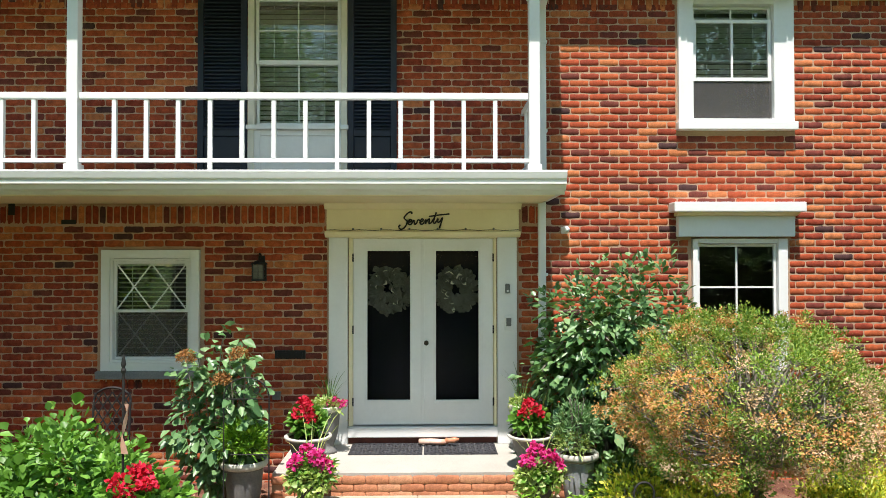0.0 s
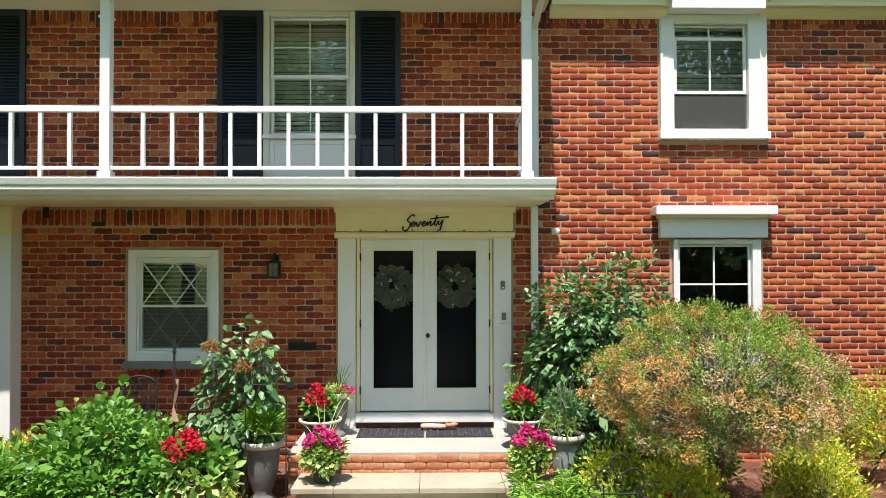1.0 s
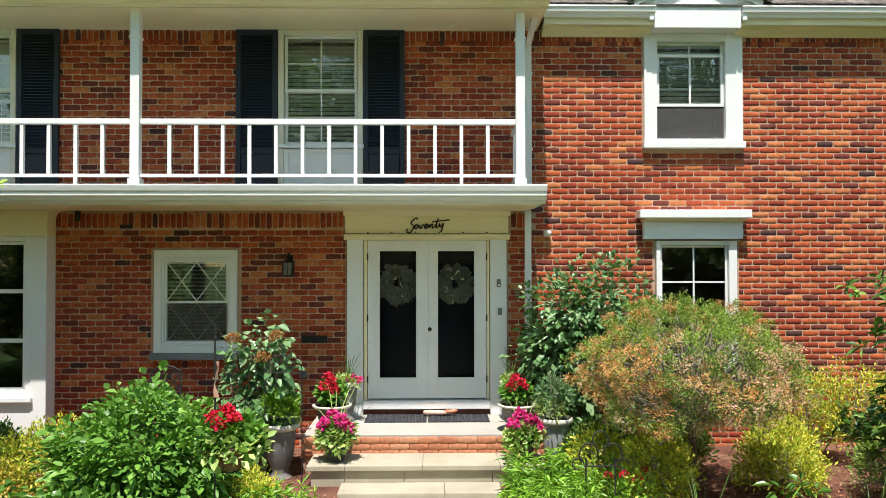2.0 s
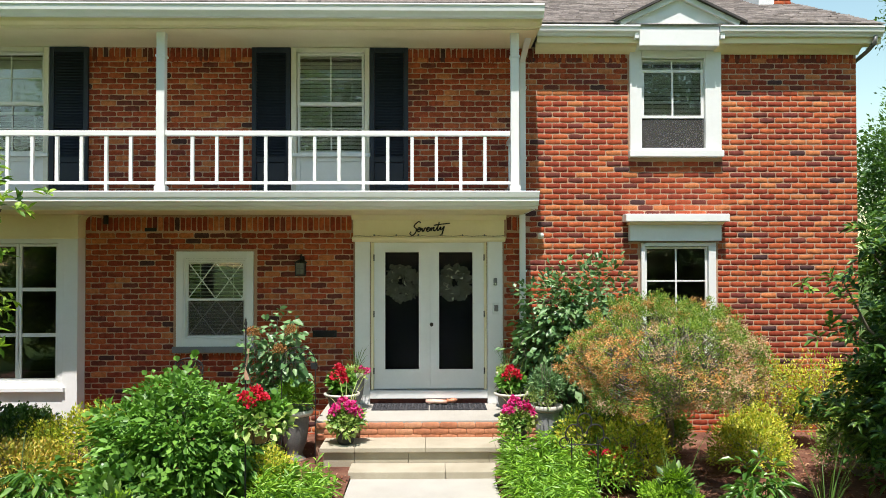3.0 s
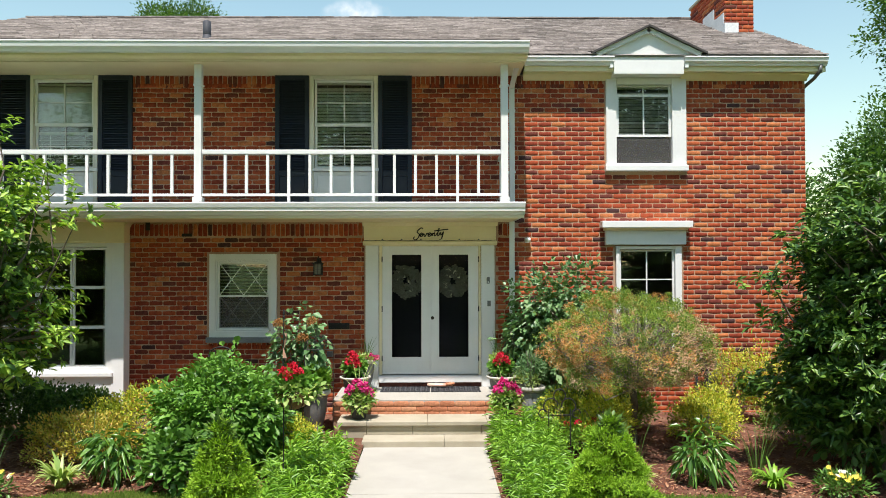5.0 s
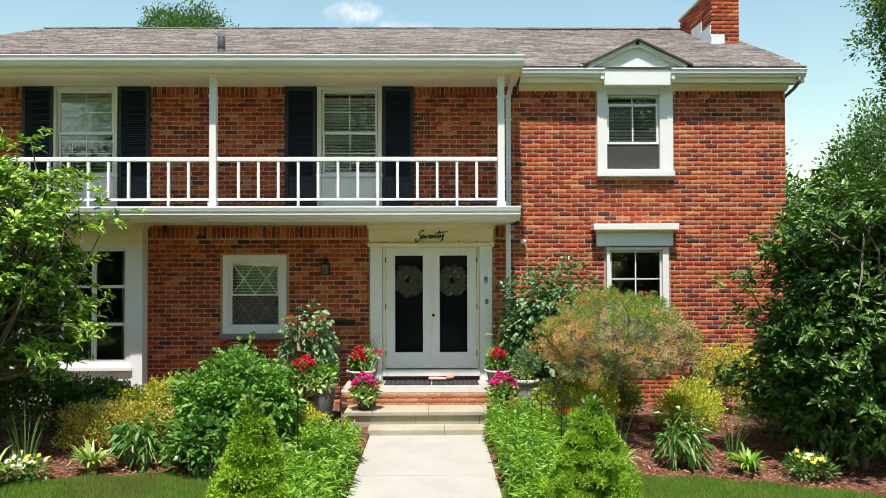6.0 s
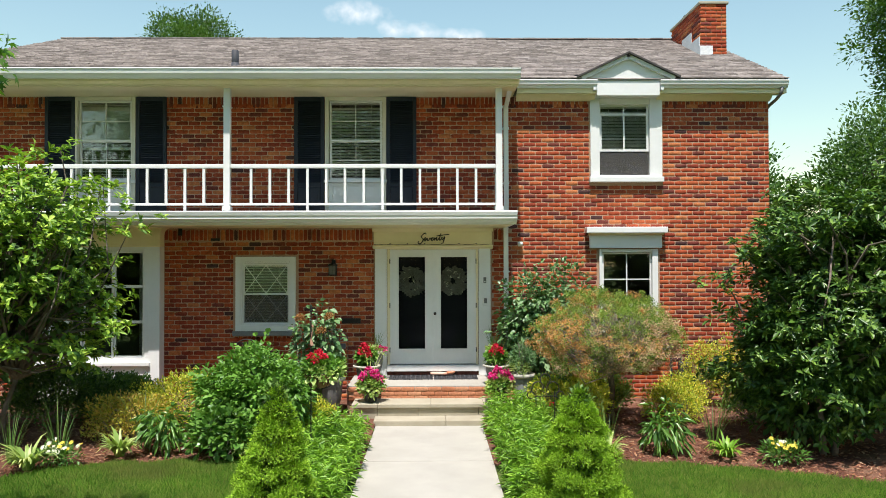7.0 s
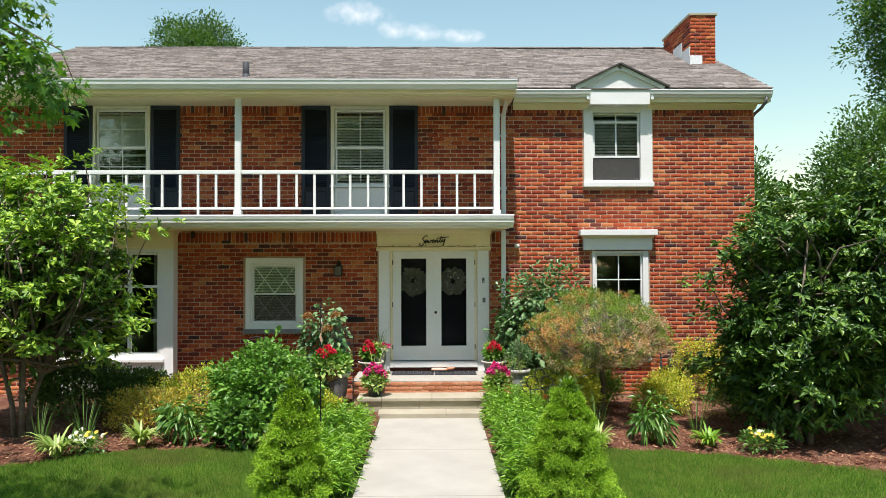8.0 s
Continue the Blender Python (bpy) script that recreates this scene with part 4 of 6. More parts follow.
def shutter(dx):
    s = thing("shutter", (-2.33 + dx, -0.03, 3.40), "dark navy louvred wooden shutter fixed to the brick", "shutter", "shutters beside the windows")
    X = lambda a: a + dx
    for a in ((-2.60, -2.535), (-2.12, -2.055)):
        part("stile", box(X(a[0]), X(a[1]), -0.05, -0.012, 3.40, 5.495, 0.004), M_NAVY, s)
    for z0, z1 in ((3.40, 3.50), (3.86, 3.93), (5.42, 5.495)):
        part("rail", box(X(-2.534), X(-2.121), -0.048, -0.013, z0, z1, 0.004), M_NAVY, s)
    part("raised_panel", box(X(-2.534), X(-2.121), -0.034, -0.014, 3.502, 3.858, 0.012), M_NAVY, s)
    for k in range(37):
        z = 3.945 + k * 0.0403
        bm = bmesh.new()
        v = [bm.verts.new((X(x), y, z + h)) for x in (-2.533, -2.122) for y, h in ((-0.044, -0.004), (-0.044, 0.004), (-0.016, 0.036), (-0.016, 0.028))]
        for q in ((0, 1, 2, 3), (4, 7, 6, 5), (0, 4, 5, 1), (1, 5, 6, 2), (2, 6, 7, 3), (3, 7, 4, 0)):
            bm.faces.new([v[i] for i in q])
        part("louvre", bm, M_NAVY, s)
    part("back_board", box(X(-2.533), X(-2.122), -0.0145, -0.006, 3.931, 5.419), M_NAVY, s)
    return s


sh = shutter(0.0)
for dx in (1.67, -4.49, -2.85):
    copy_thing(sh, pose(-2.33 + dx, -0.03, 3.40))

# upper window of the sunny side
w3 = thing("window_3", (3.47, 0, 3.9), "white cased sash window with its lower half raised over a screen", "window", kind="structure")
for x0, x1 in ((2.785, 2.953), (3.867, 4.095)):
    part("casing", box(x0, x1, -0.05, 0.08, 4.03, 5.466, 0.006), M_WHITE, w3)
part("casing", box(2.955, 3.865, -0.05, 0.08, 5.36, 5.466, 0.006), M_WHITE, w3)
part("apron", box(2.955, 3.865, -0.05, 0.08, 4.03, 4.065), M_WHITE, w3)
part("sill", box(2.765, 4.115, -0.10, 0.08, 3.935, 4.028, 0.008), M_WHITE, w3)
sash(2.957, 3.863, 4.72, 5.355, 0.045, w3, 2, 1, 0.03)
sash(2.96, 3.86, 4.50, 5.20, 0.015, w3, 2, 1, 0.04, 0.024)
part("insect_screen", box(2.957, 3.863, 0.012, 0.015, 4.066, 4.50), M_MESH, w3)
blind(2.965, 3.855, 4.52, 5.35, 0.10, -40, 0.060)
bed = thing("headboard", (3.45, 1.1, 3.02), "pale upholstered headboard inside the bedroom", "headboard")
part("panel", box(2.6, 3.62, 1.1, 1.18, 3.022, 4.22, 0.03), M_CURTAIN, bed)

# lower window of the sunny side
w4 = thing("window_4", (3.47, 0, 0.6), "white sash window with dark panes under a white hood", "window", kind="structure")
for x0, x1 in ((2.935, 2.99), (3.90, 4.005)):
    part("casing", box(x0, x1, -0.045, 0.08, 0.72, 2.715, 0.006), M_WHITE, w4)
part("casing", box(2.992, 3.898, -0.045, 0.08, 2.66, 2.715, 0.006), M_WHITE, w4)
part("sill", box(2.90, 4.04, -0.09, 0.08, 0.63, 0.718, 0.008), M_WHITE, w4)
sash(2.995, 3.895, 1.68, 2.655, 0.02, w4, 2, 2, 0.03, 0.02)
sash(2.995, 3.895, 0.722, 1.70, 0.05, w4, 2, 2, 0.03, 0.02)
hood = thing("window_hood", (3.48, -0.1, 2.72), "white box pelmet with a projecting shelf over the window", "window hood", kind="structure")
part("shelf", box(2.675, 4.14, -0.215, -0.004, 3.005, 3.115, 0.012), M_WHITE, hood)
part("cove", profile_run([(-0.004, 3.003), (-0.185, 3.003), (-0.17, 2.985), (-0.11, 2.965), (-0.004, 2.965)], 2.735, 4.08), M_CREAM, hood)
part("box", box(2.755, 4.065, -0.10, -0.004, 2.735, 2.963, 0.006), M_WHITE, hood)

# window under the balcony
w5 = thing("window_5", (-3.11, 0, 1.25), "white cased sash window with diamond lattice bars", "window", kind="structure")
frame_of(-3.655, -2.575, 1.255, 2.595, 0.095, -0.045, 0.08, w5, M_WHITE, "casing")
frame_of(-3.558, -2.672, 1.352, 2.498, 0.026, -0.025, 0.08, w5, M_WHITE, "inner_frame")
s1 = sash(-3.53, -2.70, 1.90, 2.47, 0.012, w5, 1, 1, 0.03)
s2 = sash(-3.53, -2.70, 1.38, 1.93, 0.045, w5, 1, 1, 0.03)
for s, z0, z1, y in ((s1, 1.93, 2.44, 0.010), (s2, 1.41, 1.90, 0.043)):
    for x0 in (-3.50, -3.115):
        for a, b in (((x0, y, z0), (x0 + 0.385, y, z1)), ((x0, y, z1), (x0 + 0.385, y, z0))):
            part("lattice_bar", bar(a, b, 0.014, 0.006), M_WHITE, s)
part("insect_screen", box(-3.515, -2.715, 0.030, 0.032, 1.40, 1.92), M_MESH, w5)
part("sill", box(-3.70, -2.53, -0.085, -0.004, 1.17, 1.252, 0.006), M_SILL, w5, "grey stone sill")
blind(-3.51, -2.72, 1.40, 2.46, 0.10, -15, 0.052)

# picture window bay
bay = thing("window_6", (-6.05, -0.12, 0.1), "white projecting bay with a large paned picture window", "window", kind="structure")
BX0, BX1, BY = -7.15, -4.945, -0.235
part("pilaster", box(-5.145, BX1, BY, -0.004, 0.02, 2.78, 0.006), M_WHITE, bay)
part("pilaster", box(BX0, -6.955, BY, -0.004, 0.02, 2.78, 0.006), M_WHITE, bay)
part("header", box(BX0, BX1, BY, -0.004, 2.782, 3.108, 0.006), M_CREAM, bay)
part("header_bead", box(BX0 - 0.02, BX1 + 0.02, BY - 0.02, BY - 0.002, 2.77, 2.80, 0.006), M_CREAM, bay)
part("apron", box(-6.953, -5.147, BY + 0.01, -0.004, 0.02, 0.66, 0.004), M_WHITE, bay)
part("sill", box(-6.99, -5.11, BY - 0.05, 0.05, 0.662, 0.725, 0.008), M_WHITE, bay)
frame_of(-6.953, -5.147, 0.727, 2.78, 0.075, BY + 0.015, 0.05, bay, M_WHITE, "frame")
px0, px1 = -6.875, -5.225
for k in range(3):
    a, b = px0 + (px1 - px0) * k / 3, px0 + (px1 - px0) * (k + 1) / 3
    sash(a + 0.004, b - 0.004, 0.805, 2.70, BY + 0.06, bay, 1, 3, 0.035, 0.05)
for s in (-1, 1):
    bm = bmesh.new()
    x = BX1 if s > 0 else BX0
    pts = [(x, 3.107), (x + s * 0.09, 3.107)] + [(x + s * 0.09 * (1 - math.sin(a)), 3.107 - 0.12 * (1 - math.cos(a)) * 1.0) for a in [math.pi / 2 * k / 6 for k in range(1, 7)]]
    a = [bm.verts.new((px, BY + 0.02, pz)) for px, pz in pts]
    b = [bm.verts.new((px, -0.006, pz)) for px, pz in pts]
    bm.faces.new(a)
    bm.faces.new(b[::-1])
    for i in range(len(a)):
        bm.faces.new((a[i], b[i], b[(i + 1) % len(a)], a[(i + 1) % len(a)]))
    part("corner_bracket", bm, M_CREAM, bay)
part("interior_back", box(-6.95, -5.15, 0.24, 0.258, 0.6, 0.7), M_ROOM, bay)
cur = thing("window_curtain", (-5.4, 0.3, 0.46), "pale curtain gathered at the side of the picture window", "curtain")
bm = bmesh.new()
rows = [[bm.verts.new((-5.52 + 0.30 * k / 24, 0.33 + 0.03 * math.sin(k * 1.3), z)) for k in range(25)] for z in (0.47, 2.75)]
for k in range(24):
    bm.faces.new((rows[0][k], rows[0][k + 1], rows[1][k + 1], rows[1][k]))
part("cloth", bm, M_CURTAIN, cur, smooth=True)

# ---------------------------------------------------------------- fittings on the wall
lamp = thing("wall_lantern", (-1.89, -0.02, 2.25), "small black metal wall lantern beside the door", "wall lamp")
part("back_plate", box(-1.925, -1.855, -0.015, 0.012, 2.40, 2.53, 0.006), M_IRON, lamp)
part("arm", tube([(-1.89, -0.01, 2.47), (-1.89, -0.06, 2.545), (-1.89, -0.11, 2.55), (-1.89, -0.13, 2.52), (-1.89, -0.13, 2.47)], 0.009, 8), M_IRON, lamp, smooth=True)
part("cap", lathe([(0.095, 0), (0.09, 0.012), (0.05, 0.035), (0.015, 0.05), (0.01, 0.07)], (-1.89, -0.13, 2.43), 4), M_IRON, lamp)
lantern_glass = part("glass", box(-1.945, -1.835, -0.185, -0.075, 2.275, 2.428), M_FROST, lamp)
for sx in (-1, 1):
    for sy in (-1, 1):
        part("corner_bar", box(-1.89 + sx * 0.06 - 0.007, -1.89 + sx * 0.06 + 0.007, -0.13 + sy * 0.06 - 0.007, -0.13 + sy * 0.06 + 0.007, 2.25, 2.43), M_IRON, lamp)
part("bottom_plate", box(-1.96, -1.82, -0.20, -0.06, 2.25, 2.272, 0.004), M_IRON, lamp)
part("cross_bar", box(-1.945, -1.835, -0.189, -0.186, 2.345, 2.353), M_IRON, lantern_glass)
part("cross_bar", box(-1.894, -1.886, -0.1895, -0.1865, 2.273, 2.43), M_IRON, lantern_glass)
mail = thing("mail_slot", (-1.57, -0.01, 1.38), "black metal mail slot set in the brick", "mail slot")
part("plate", box(-1.74, -1.40, -0.02, 0.012, 1.38, 1.475, 0.006), M_IRON, mail)
part("flap", box(-1.71, -1.43, -0.032, -0.021, 1.40, 1.458, 0.004), M_IRON, mail)
for x, w, z in ((-4.03, 0.16, 2.88), (-4.66, 0.07, 2.98)):
    v = thing("wall_vent", (x, 0, z), "small dark vent opening in the brickwork", "vent")
    part("grille", box(x - w / 2, x + w / 2, -0.012, 0.012, z, z + 0.05 if w > 0.1 else z + 0.13), M_IRON, v)
sensor = thing("security_light", (1.5, -0.06, 2.80), "small white security light fixed to the brick", "security light")
part("mount", box(1.46, 1.53, -0.02, 0.012, 2.77, 2.85, 0.005), M_WHITE, sensor)
part("head", lathe([(0.02, -0.03), (0.04, -0.02), (0.045, 0.02), (0.02, 0.045)], (1.50, -0.07, 2.81), 14), M_WHITE, sensor, smooth=True)
bell = thing("video_doorbell", (0.85, -0.09, 2.11), "grey doorbell unit on the white pilaster", "doorbell")
part("body", box(0.82, 0.872, -0.112, -0.086, 2.11, 2.215, 0.012), M_GREYPL, bell)
part("button", lathe([(0.012, -0.116), (0.012, -0.110)], (0, 0, 0), 12), M_WHITE, None).matrix_world = Matrix.Identity(4)
bb = bpy.data.objects["button"]
bb.data.transform(Matrix.Translation(-base_of(bell)) @ Matrix(((1, 0, 0, 0.846), (0, 0, 1, 0), (0, 1, 0, 2.135), (0, 0, 0, 1))))
bb.parent = bell
pad = thing("door_keypad", (0.855, -0.09, 1.70), "white keypad box with a dark face", "keypad")
part("body", box(0.805, 0.905, -0.108, -0.086, 1.70, 1.86, 0.008), M_WHITE, pad)
part("face", box(0.83, 0.885, -0.113, -0.109, 1.745, 1.835), M_GREYPL, pad)
outlet = thing("outlet_box", (-1.72, -0.03, 0.93), "small grey outlet box on the brick", "outlet")
part("cover", box(-1.76, -1.67, -0.05, 0.012, 0.93, 1.02, 0.006), M_GREYPL, outlet)


# ---------------------------------------------------------------- porch things
for x in (-0.87, -0.08):
    mat_ob = thing("door_mat", (x + 0.385, -0.32, PORCH_Z), "black rubber door mat with a moulded scroll pattern", "door mat", "door mats")
    part("base", box(x, x + 0.775, -0.55, -0.10, PORCH_Z + 0.001, PORCH_Z + 0.008, 0.003), M_RUBBER, mat_ob)
    bm = bmesh.new()
    for i in range(9):
        for j in range(5):
            cx, cy = x + 0.06 + i * 0.082, -0.51 + j * 0.092
            r = 0.034 if (i + j) % 2 else 0.022
            tube([(cx + r * math.cos(a), cy + r * math.sin(a), PORCH_Z + 0.011) for a in [k * math.pi / 5 for k in range(9)]], 0.006, 4, bm)
    part("scroll_relief", bm, M_RUBBER, mat_ob)
    bm = bmesh.new()
    for a in ((x + 0.005, x + 0.77, -0.545, -0.53), (x + 0.005, x + 0.77, -0.12, -0.105), (x + 0.005, x + 0.02, -0.53, -0.12), (x + 0.755, x + 0.77, -0.53, -0.12)):
        box(a[0], a[1], a[2], a[3], PORCH_Z + 0.008, PORCH_Z + 0.016, 0.003, bm)
    part("border", bm, M_RUBBER, mat_ob)

paper = thing("newspaper", (0.1, -0.17, PORCH_Z + 0.017), "rolled newspaper in a pinkish plastic sleeve on the mat", "newspaper")
bm = bmesh.new()
pts = [(-0.14, 0.025), (-0.13, 0.042), (0.0, 0.045), (0.10, 0.043), (0.16, 0.038)]
tube([(0.0 + a, -0.17 - 0.02 * (a > 0.05), PORCH_Z + 0.062) for a, r in pts], [r for a, r in pts], 12, bm)
for v in bm.verts:
    v.co.z = PORCH_Z + 0.018 + (v.co.z - PORCH_Z - 0.018) * 0.72
part("roll", bm, M_PAPER, paper, smooth=True)
part("sleeve_end", tube([(0.161, -0.19, PORCH_Z + 0.062), (0.20, -0.20, PORCH_Z + 0.066), (0.25, -0.215, PORCH_Z + 0.075), (0.30, -0.22, PORCH_Z + 0.085)], [0.036, 0.024, 0.034, 0.012], 9), M_ORANGE, paper, "twisted orange sleeve end", smooth=True)

# ---------------------------------------------------------------- pots and flowers
URN = [(0.62, 0.0), (0.62, 0.06), (0.50, 0.10), (0.42, 0.16), (0.50, 0.24), (0.66, 0.40), (0.76, 0.62), (0.80, 0.84), (0.86, 0.90)]
URN_RIM = [(0.86, 0.885), (0.98, 0.905), (1.03, 0.94), (1.02, 0.985), (0.96, 1.0), (0.88, 0.985), (0.84, 0.93)]


def urn(x, y, z, r, h, label, body=None, rim=None, group="planted pots"):
    u = thing("planter_urn", (x, y, z), label, "planter", group)
    bowl = part("body", lathe([(a * r, b * h) for a, b in URN], (x, y, z)), body or M_POT, u, smooth=True)
    part("rim", lathe([(a * r, b * h) for a, b in URN_RIM], (x, y, z)), rim or M_POTRIM, bowl, "pale rolled rim", smooth=True)
    part("soil", lathe([(0.84 * r, 0.90 * h), (0.84 * r, 0.94 * h)], (x, y, z), 20), M_SOIL, u)
    return u


def flower_heads(spots, r, per, mat, parent, name="blossoms", petal=0.62):
    """Round heads of many small petals."""
    P, D, U = [], [], []
    for s in spots:
        d = sphere_dirs(per, -0.3)
        P.append(np.array(s) + d * r * RNG.uniform(0.55, 1.0, (per, 1)))
        D.append(unit(d + RNG.normal(size=(per, 3)) * 0.7))
        U.append(d + np.array([0, -0.3, 0.3]))
    P, D, U = np.concatenate(P), np.concatenate(D), np.concatenate(U)
    n = len(P)
    return put(name, leaf_mesh(name, P, D, U, sizes(n, r * petal), sizes(n, r * petal * 0.88), 0.2, 0, 0.6), mat, parent)


def leafy(c, r, k, per, L, W, mat, parent, name="leaves", spread=0.03, inner=0.5, low=-0.3, amount=0.3, seed=1.0, up=0.35, small=False, droop=0.15):
    p, o = tufts(k, c, r, inner, low, 2.2, amount, seed)
    P, D, U = rosettes(p, o, per, spread, up)
    n = len(P)
    if small:
        me = small_leaf_mesh(name, P, D, U, sizes(n, L), sizes(n, W))
    else:
        me = leaf_mesh(name, P, D, U, sizes(n, L), sizes(n, W), 0.15, droop)
    return put(name, me, mat, parent)


def spike(x, y, z, n, L, parent, mat):
    a = RNG.uniform(0, 2 * math.pi, n)
    P = np.stack([x + 0.02 * np.cos(a), y + 0.02 * np.sin(a), np.full(n, z)], 1)
    tagged(put("grass_tuft", blade_mesh("grass_tuft", P, np.stack([np.cos(a), np.sin(a), 0 * a], 1), sizes(n, L, 0.2), 0.011, RNG.uniform(0.1, 0.55, n)), mat, parent), kind="stuff")


for x, s in ((-1.10, -1), (0.99, 1)):
    u = urn(x, -0.42, PORCH_Z, 0.165, 0.50, "grey urn with pale rim, planted with grass spikes and small flowers")
    spike(x - s * 0.02, -0.42, PORCH_Z + 0.46, 16, 0.42, u, L_DARK)
    leafy((x, -0.44, PORCH_Z + 0.49), (0.15, 0.13, 0.06), 60, 6, 0.05, 0.035, L_VARIEG, u, spread=0.015)
    if s < 0:
        flower_heads([(x + 0.05 + 0.04 * k, -0.50, PORCH_Z + 0.53 + 0.025 * math.sin(k * 2)) for k in range(4)], 0.04, 40, F_MAGENTA, u)
for x, s in ((-1.20, -1), (0.97, 1)):
    u = urn(x, -1.05, PORCH_Z, 0.225, 0.33, "wide grey urn with pale rim full of red geraniums")
    leafy((x, -1.05, PORCH_Z + 0.44), (0.13, 0.12, 0.11), 80, 6, 0.075, 0.07, L_HYD, u, spread=0.02)
    spots = [(x - 0.08, -1.13, 0.97), (x - 0.01, -1.12, 1.03), (x + 0.04, -1.15, 0.95), (x - 0.05, -1.0, 1.07)] if s < 0 else [(x - 0.07, -1.13, 0.97), (x + 0.05, -1.16, 0.99), (x - 0.02, -1.05, 1.05)]
    flower_heads(spots, 0.055, 110, F_RED, u)
    spike(x + 0.04, -1.1, PORCH_Z + 0.30, 6, 0.42, u, L_VARIEG)
for x, s in ((-1.09, -1), (0.98, 1)):
    u = thing("flower_pot", (x, -1.60, 0.262), "small dark pot with trailing pale leaves and magenta flowers", "flower pot", "planted pots")
    part("body", lathe([(0.085, 0), (0.10, 0.02), (0.125, 0.19), (0.14, 0.20), (0.14, 0.225), (0.125, 0.23)], (x, -1.60, 0.262)), M_POTDARK, u, smooth=True)
    leafy((x, -1.62, 0.52), (0.20, 0.17, 0.15), 150, 6, 0.05, 0.042, L_VARIEG, u, spread=0.02, low=-0.8)
    leafy((x, -1.60, 0.56), (0.15, 0.13, 0.12), 60, 6, 0.07, 0.045, L_HYD, u, spread=0.02)
    flower_heads([(x - 0.12, -1.68, 0.66), (x + 0.07, -1.70, 0.70), (x + 0.13, -1.66, 0.63), (x - 0.03, -1.60, 0.74)], 0.062, 100, F_MAGENTA, u)
    spike(x, -1.6, 0.46, 9, 0.55, u, L_VARIEG)

u = urn(-1.73, -1.42, 0.0, 0.215, 0.64, "tall weathered grey urn holding a fresh green plant")
leafy((-1.73, -1.45, 0.78), (0.19, 0.17, 0.20), 170, 9, 0.075, 0.02, L_LILY, u, spread=0.02, low=-0.2, up=0.7)
u = urn(1.38, -1.28, 0.0, 0.20, 0.66, "blue-grey urn with lavender and bushy herbs", M_POTBLUE, M_POTRIM)
leafy((1.38, -1.30, 0.85), (0.20, 0.18, 0.28), 150, 8, 0.06, 0.014, L_CLIMB, u, spread=0.02, low=-0.2, up=0.8)
leafy((1.33, -1.36, 0.72), (0.14, 0.12, 0.10), 40, 7, 0.06, 0.012, L_VARIEG, u, spread=0.02)
bm = bmesh.new()
for k in range(9):
    a = RNG.uniform(-0.12, 0.12, 2)
    tube([(1.38 + a[0] * 0.4, -1.3, 0.7), (1.38 + a[0], -1.3 + a[1], 1.05 + 0.12 * RNG.random())], 0.004, 5, bm)
part("stems", bm, M_TWIG, u)

# flower basket on an iron pole
bx, by = -1.45, -4.6
bk = thing("basket_stand", (bx, by, 0), "black iron pole carrying a coco-lined basket of red geraniums", "plant stand")
part("pole", tube([(bx - 0.11, by + 0.03, 0), (bx - 0.11, by + 0.03, 1.90)], 0.007, 8), M_IRON, bk)
part("finial", lathe([(0.009, 0), (0.014, 0.015), (0.008, 0.03), (0.013, 0.045), (0.009, 0.07), (0.002, 0.10)], (bx - 0.11, by + 0.03, 1.89), 10), M_IRON, bk)
basket = part("basket", lathe([(0.03, 0.0), (0.11, 0.03), (0.165, 0.10), (0.185, 0.17), (0.19, 0.19)], (bx, by, 0.98), 22), M_COCO, bk, "shaggy coco fibre liner", smooth=True)
part("hoop", tube([(bx + 0.193 * math.cos(k * math.pi / 12), by + 0.193 * math.sin(k * math.pi / 12), 1.165) for k in range(25)], 0.006, 5), M_IRON, basket)
bm = bmesh.new()
for k in range(8):
    a = k * math.pi / 4
    tube([(bx + r * math.cos(a), by + r * math.sin(a), z) for r, z in ((0.195, 1.165), (0.175, 1.07), (0.115, 1.0), (0.03, 0.97))], 0.004, 4, bm)
tube([(bx - 0.11, by + 0.03, 1.0), (bx, by, 0.97)], 0.008, 5, bm)
part("cage", bm, M_IRON, basket)
leafy((bx, by, 1.21), (0.19, 0.17, 0.13), 130, 7, 0.058, 0.048, L_HYD, bk, spread=0.02, low=-0.5)
leafy((bx + 0.05, by - 0.05, 1.16), (0.20, 0.17, 0.12), 40, 5, 0.06, 0.05, L_VARIEG, bk, spread=0.02, low=-0.8)
flower_heads([(bx - 0.09, by - 0.07, 1.36), (bx - 0.01, by - 0.04, 1.40), (bx + 0.06, by - 0.10, 1.355), (bx - 0.04, by - 0.13, 1.32), (bx - 0.02, by + 0.06, 1.37)], 0.040, 100, F_RED, bk)
flag = thing("garden_ornament", (bx - 0.11, by + 0.0, 1.6), "small faded cloth streamer tied to the pole", "streamer")
bm = bmesh.new()
g = [[bm.verts.new((bx - 0.10 + 0.018 * math.sin(j * 0.9 + i) + i * 0.006, by + 0.015 - 0.006 * i, 1.74 - j * 0.042)) for i in range(3)] for j in range(7)]
for j in range(6):
    for i in range(2):
        bm.faces.new((g[j][i], g[j][i + 1], g[j + 1][i + 1], g[j + 1][i]))
part("cloth", bm, M_PAPER, flag, smooth=True)

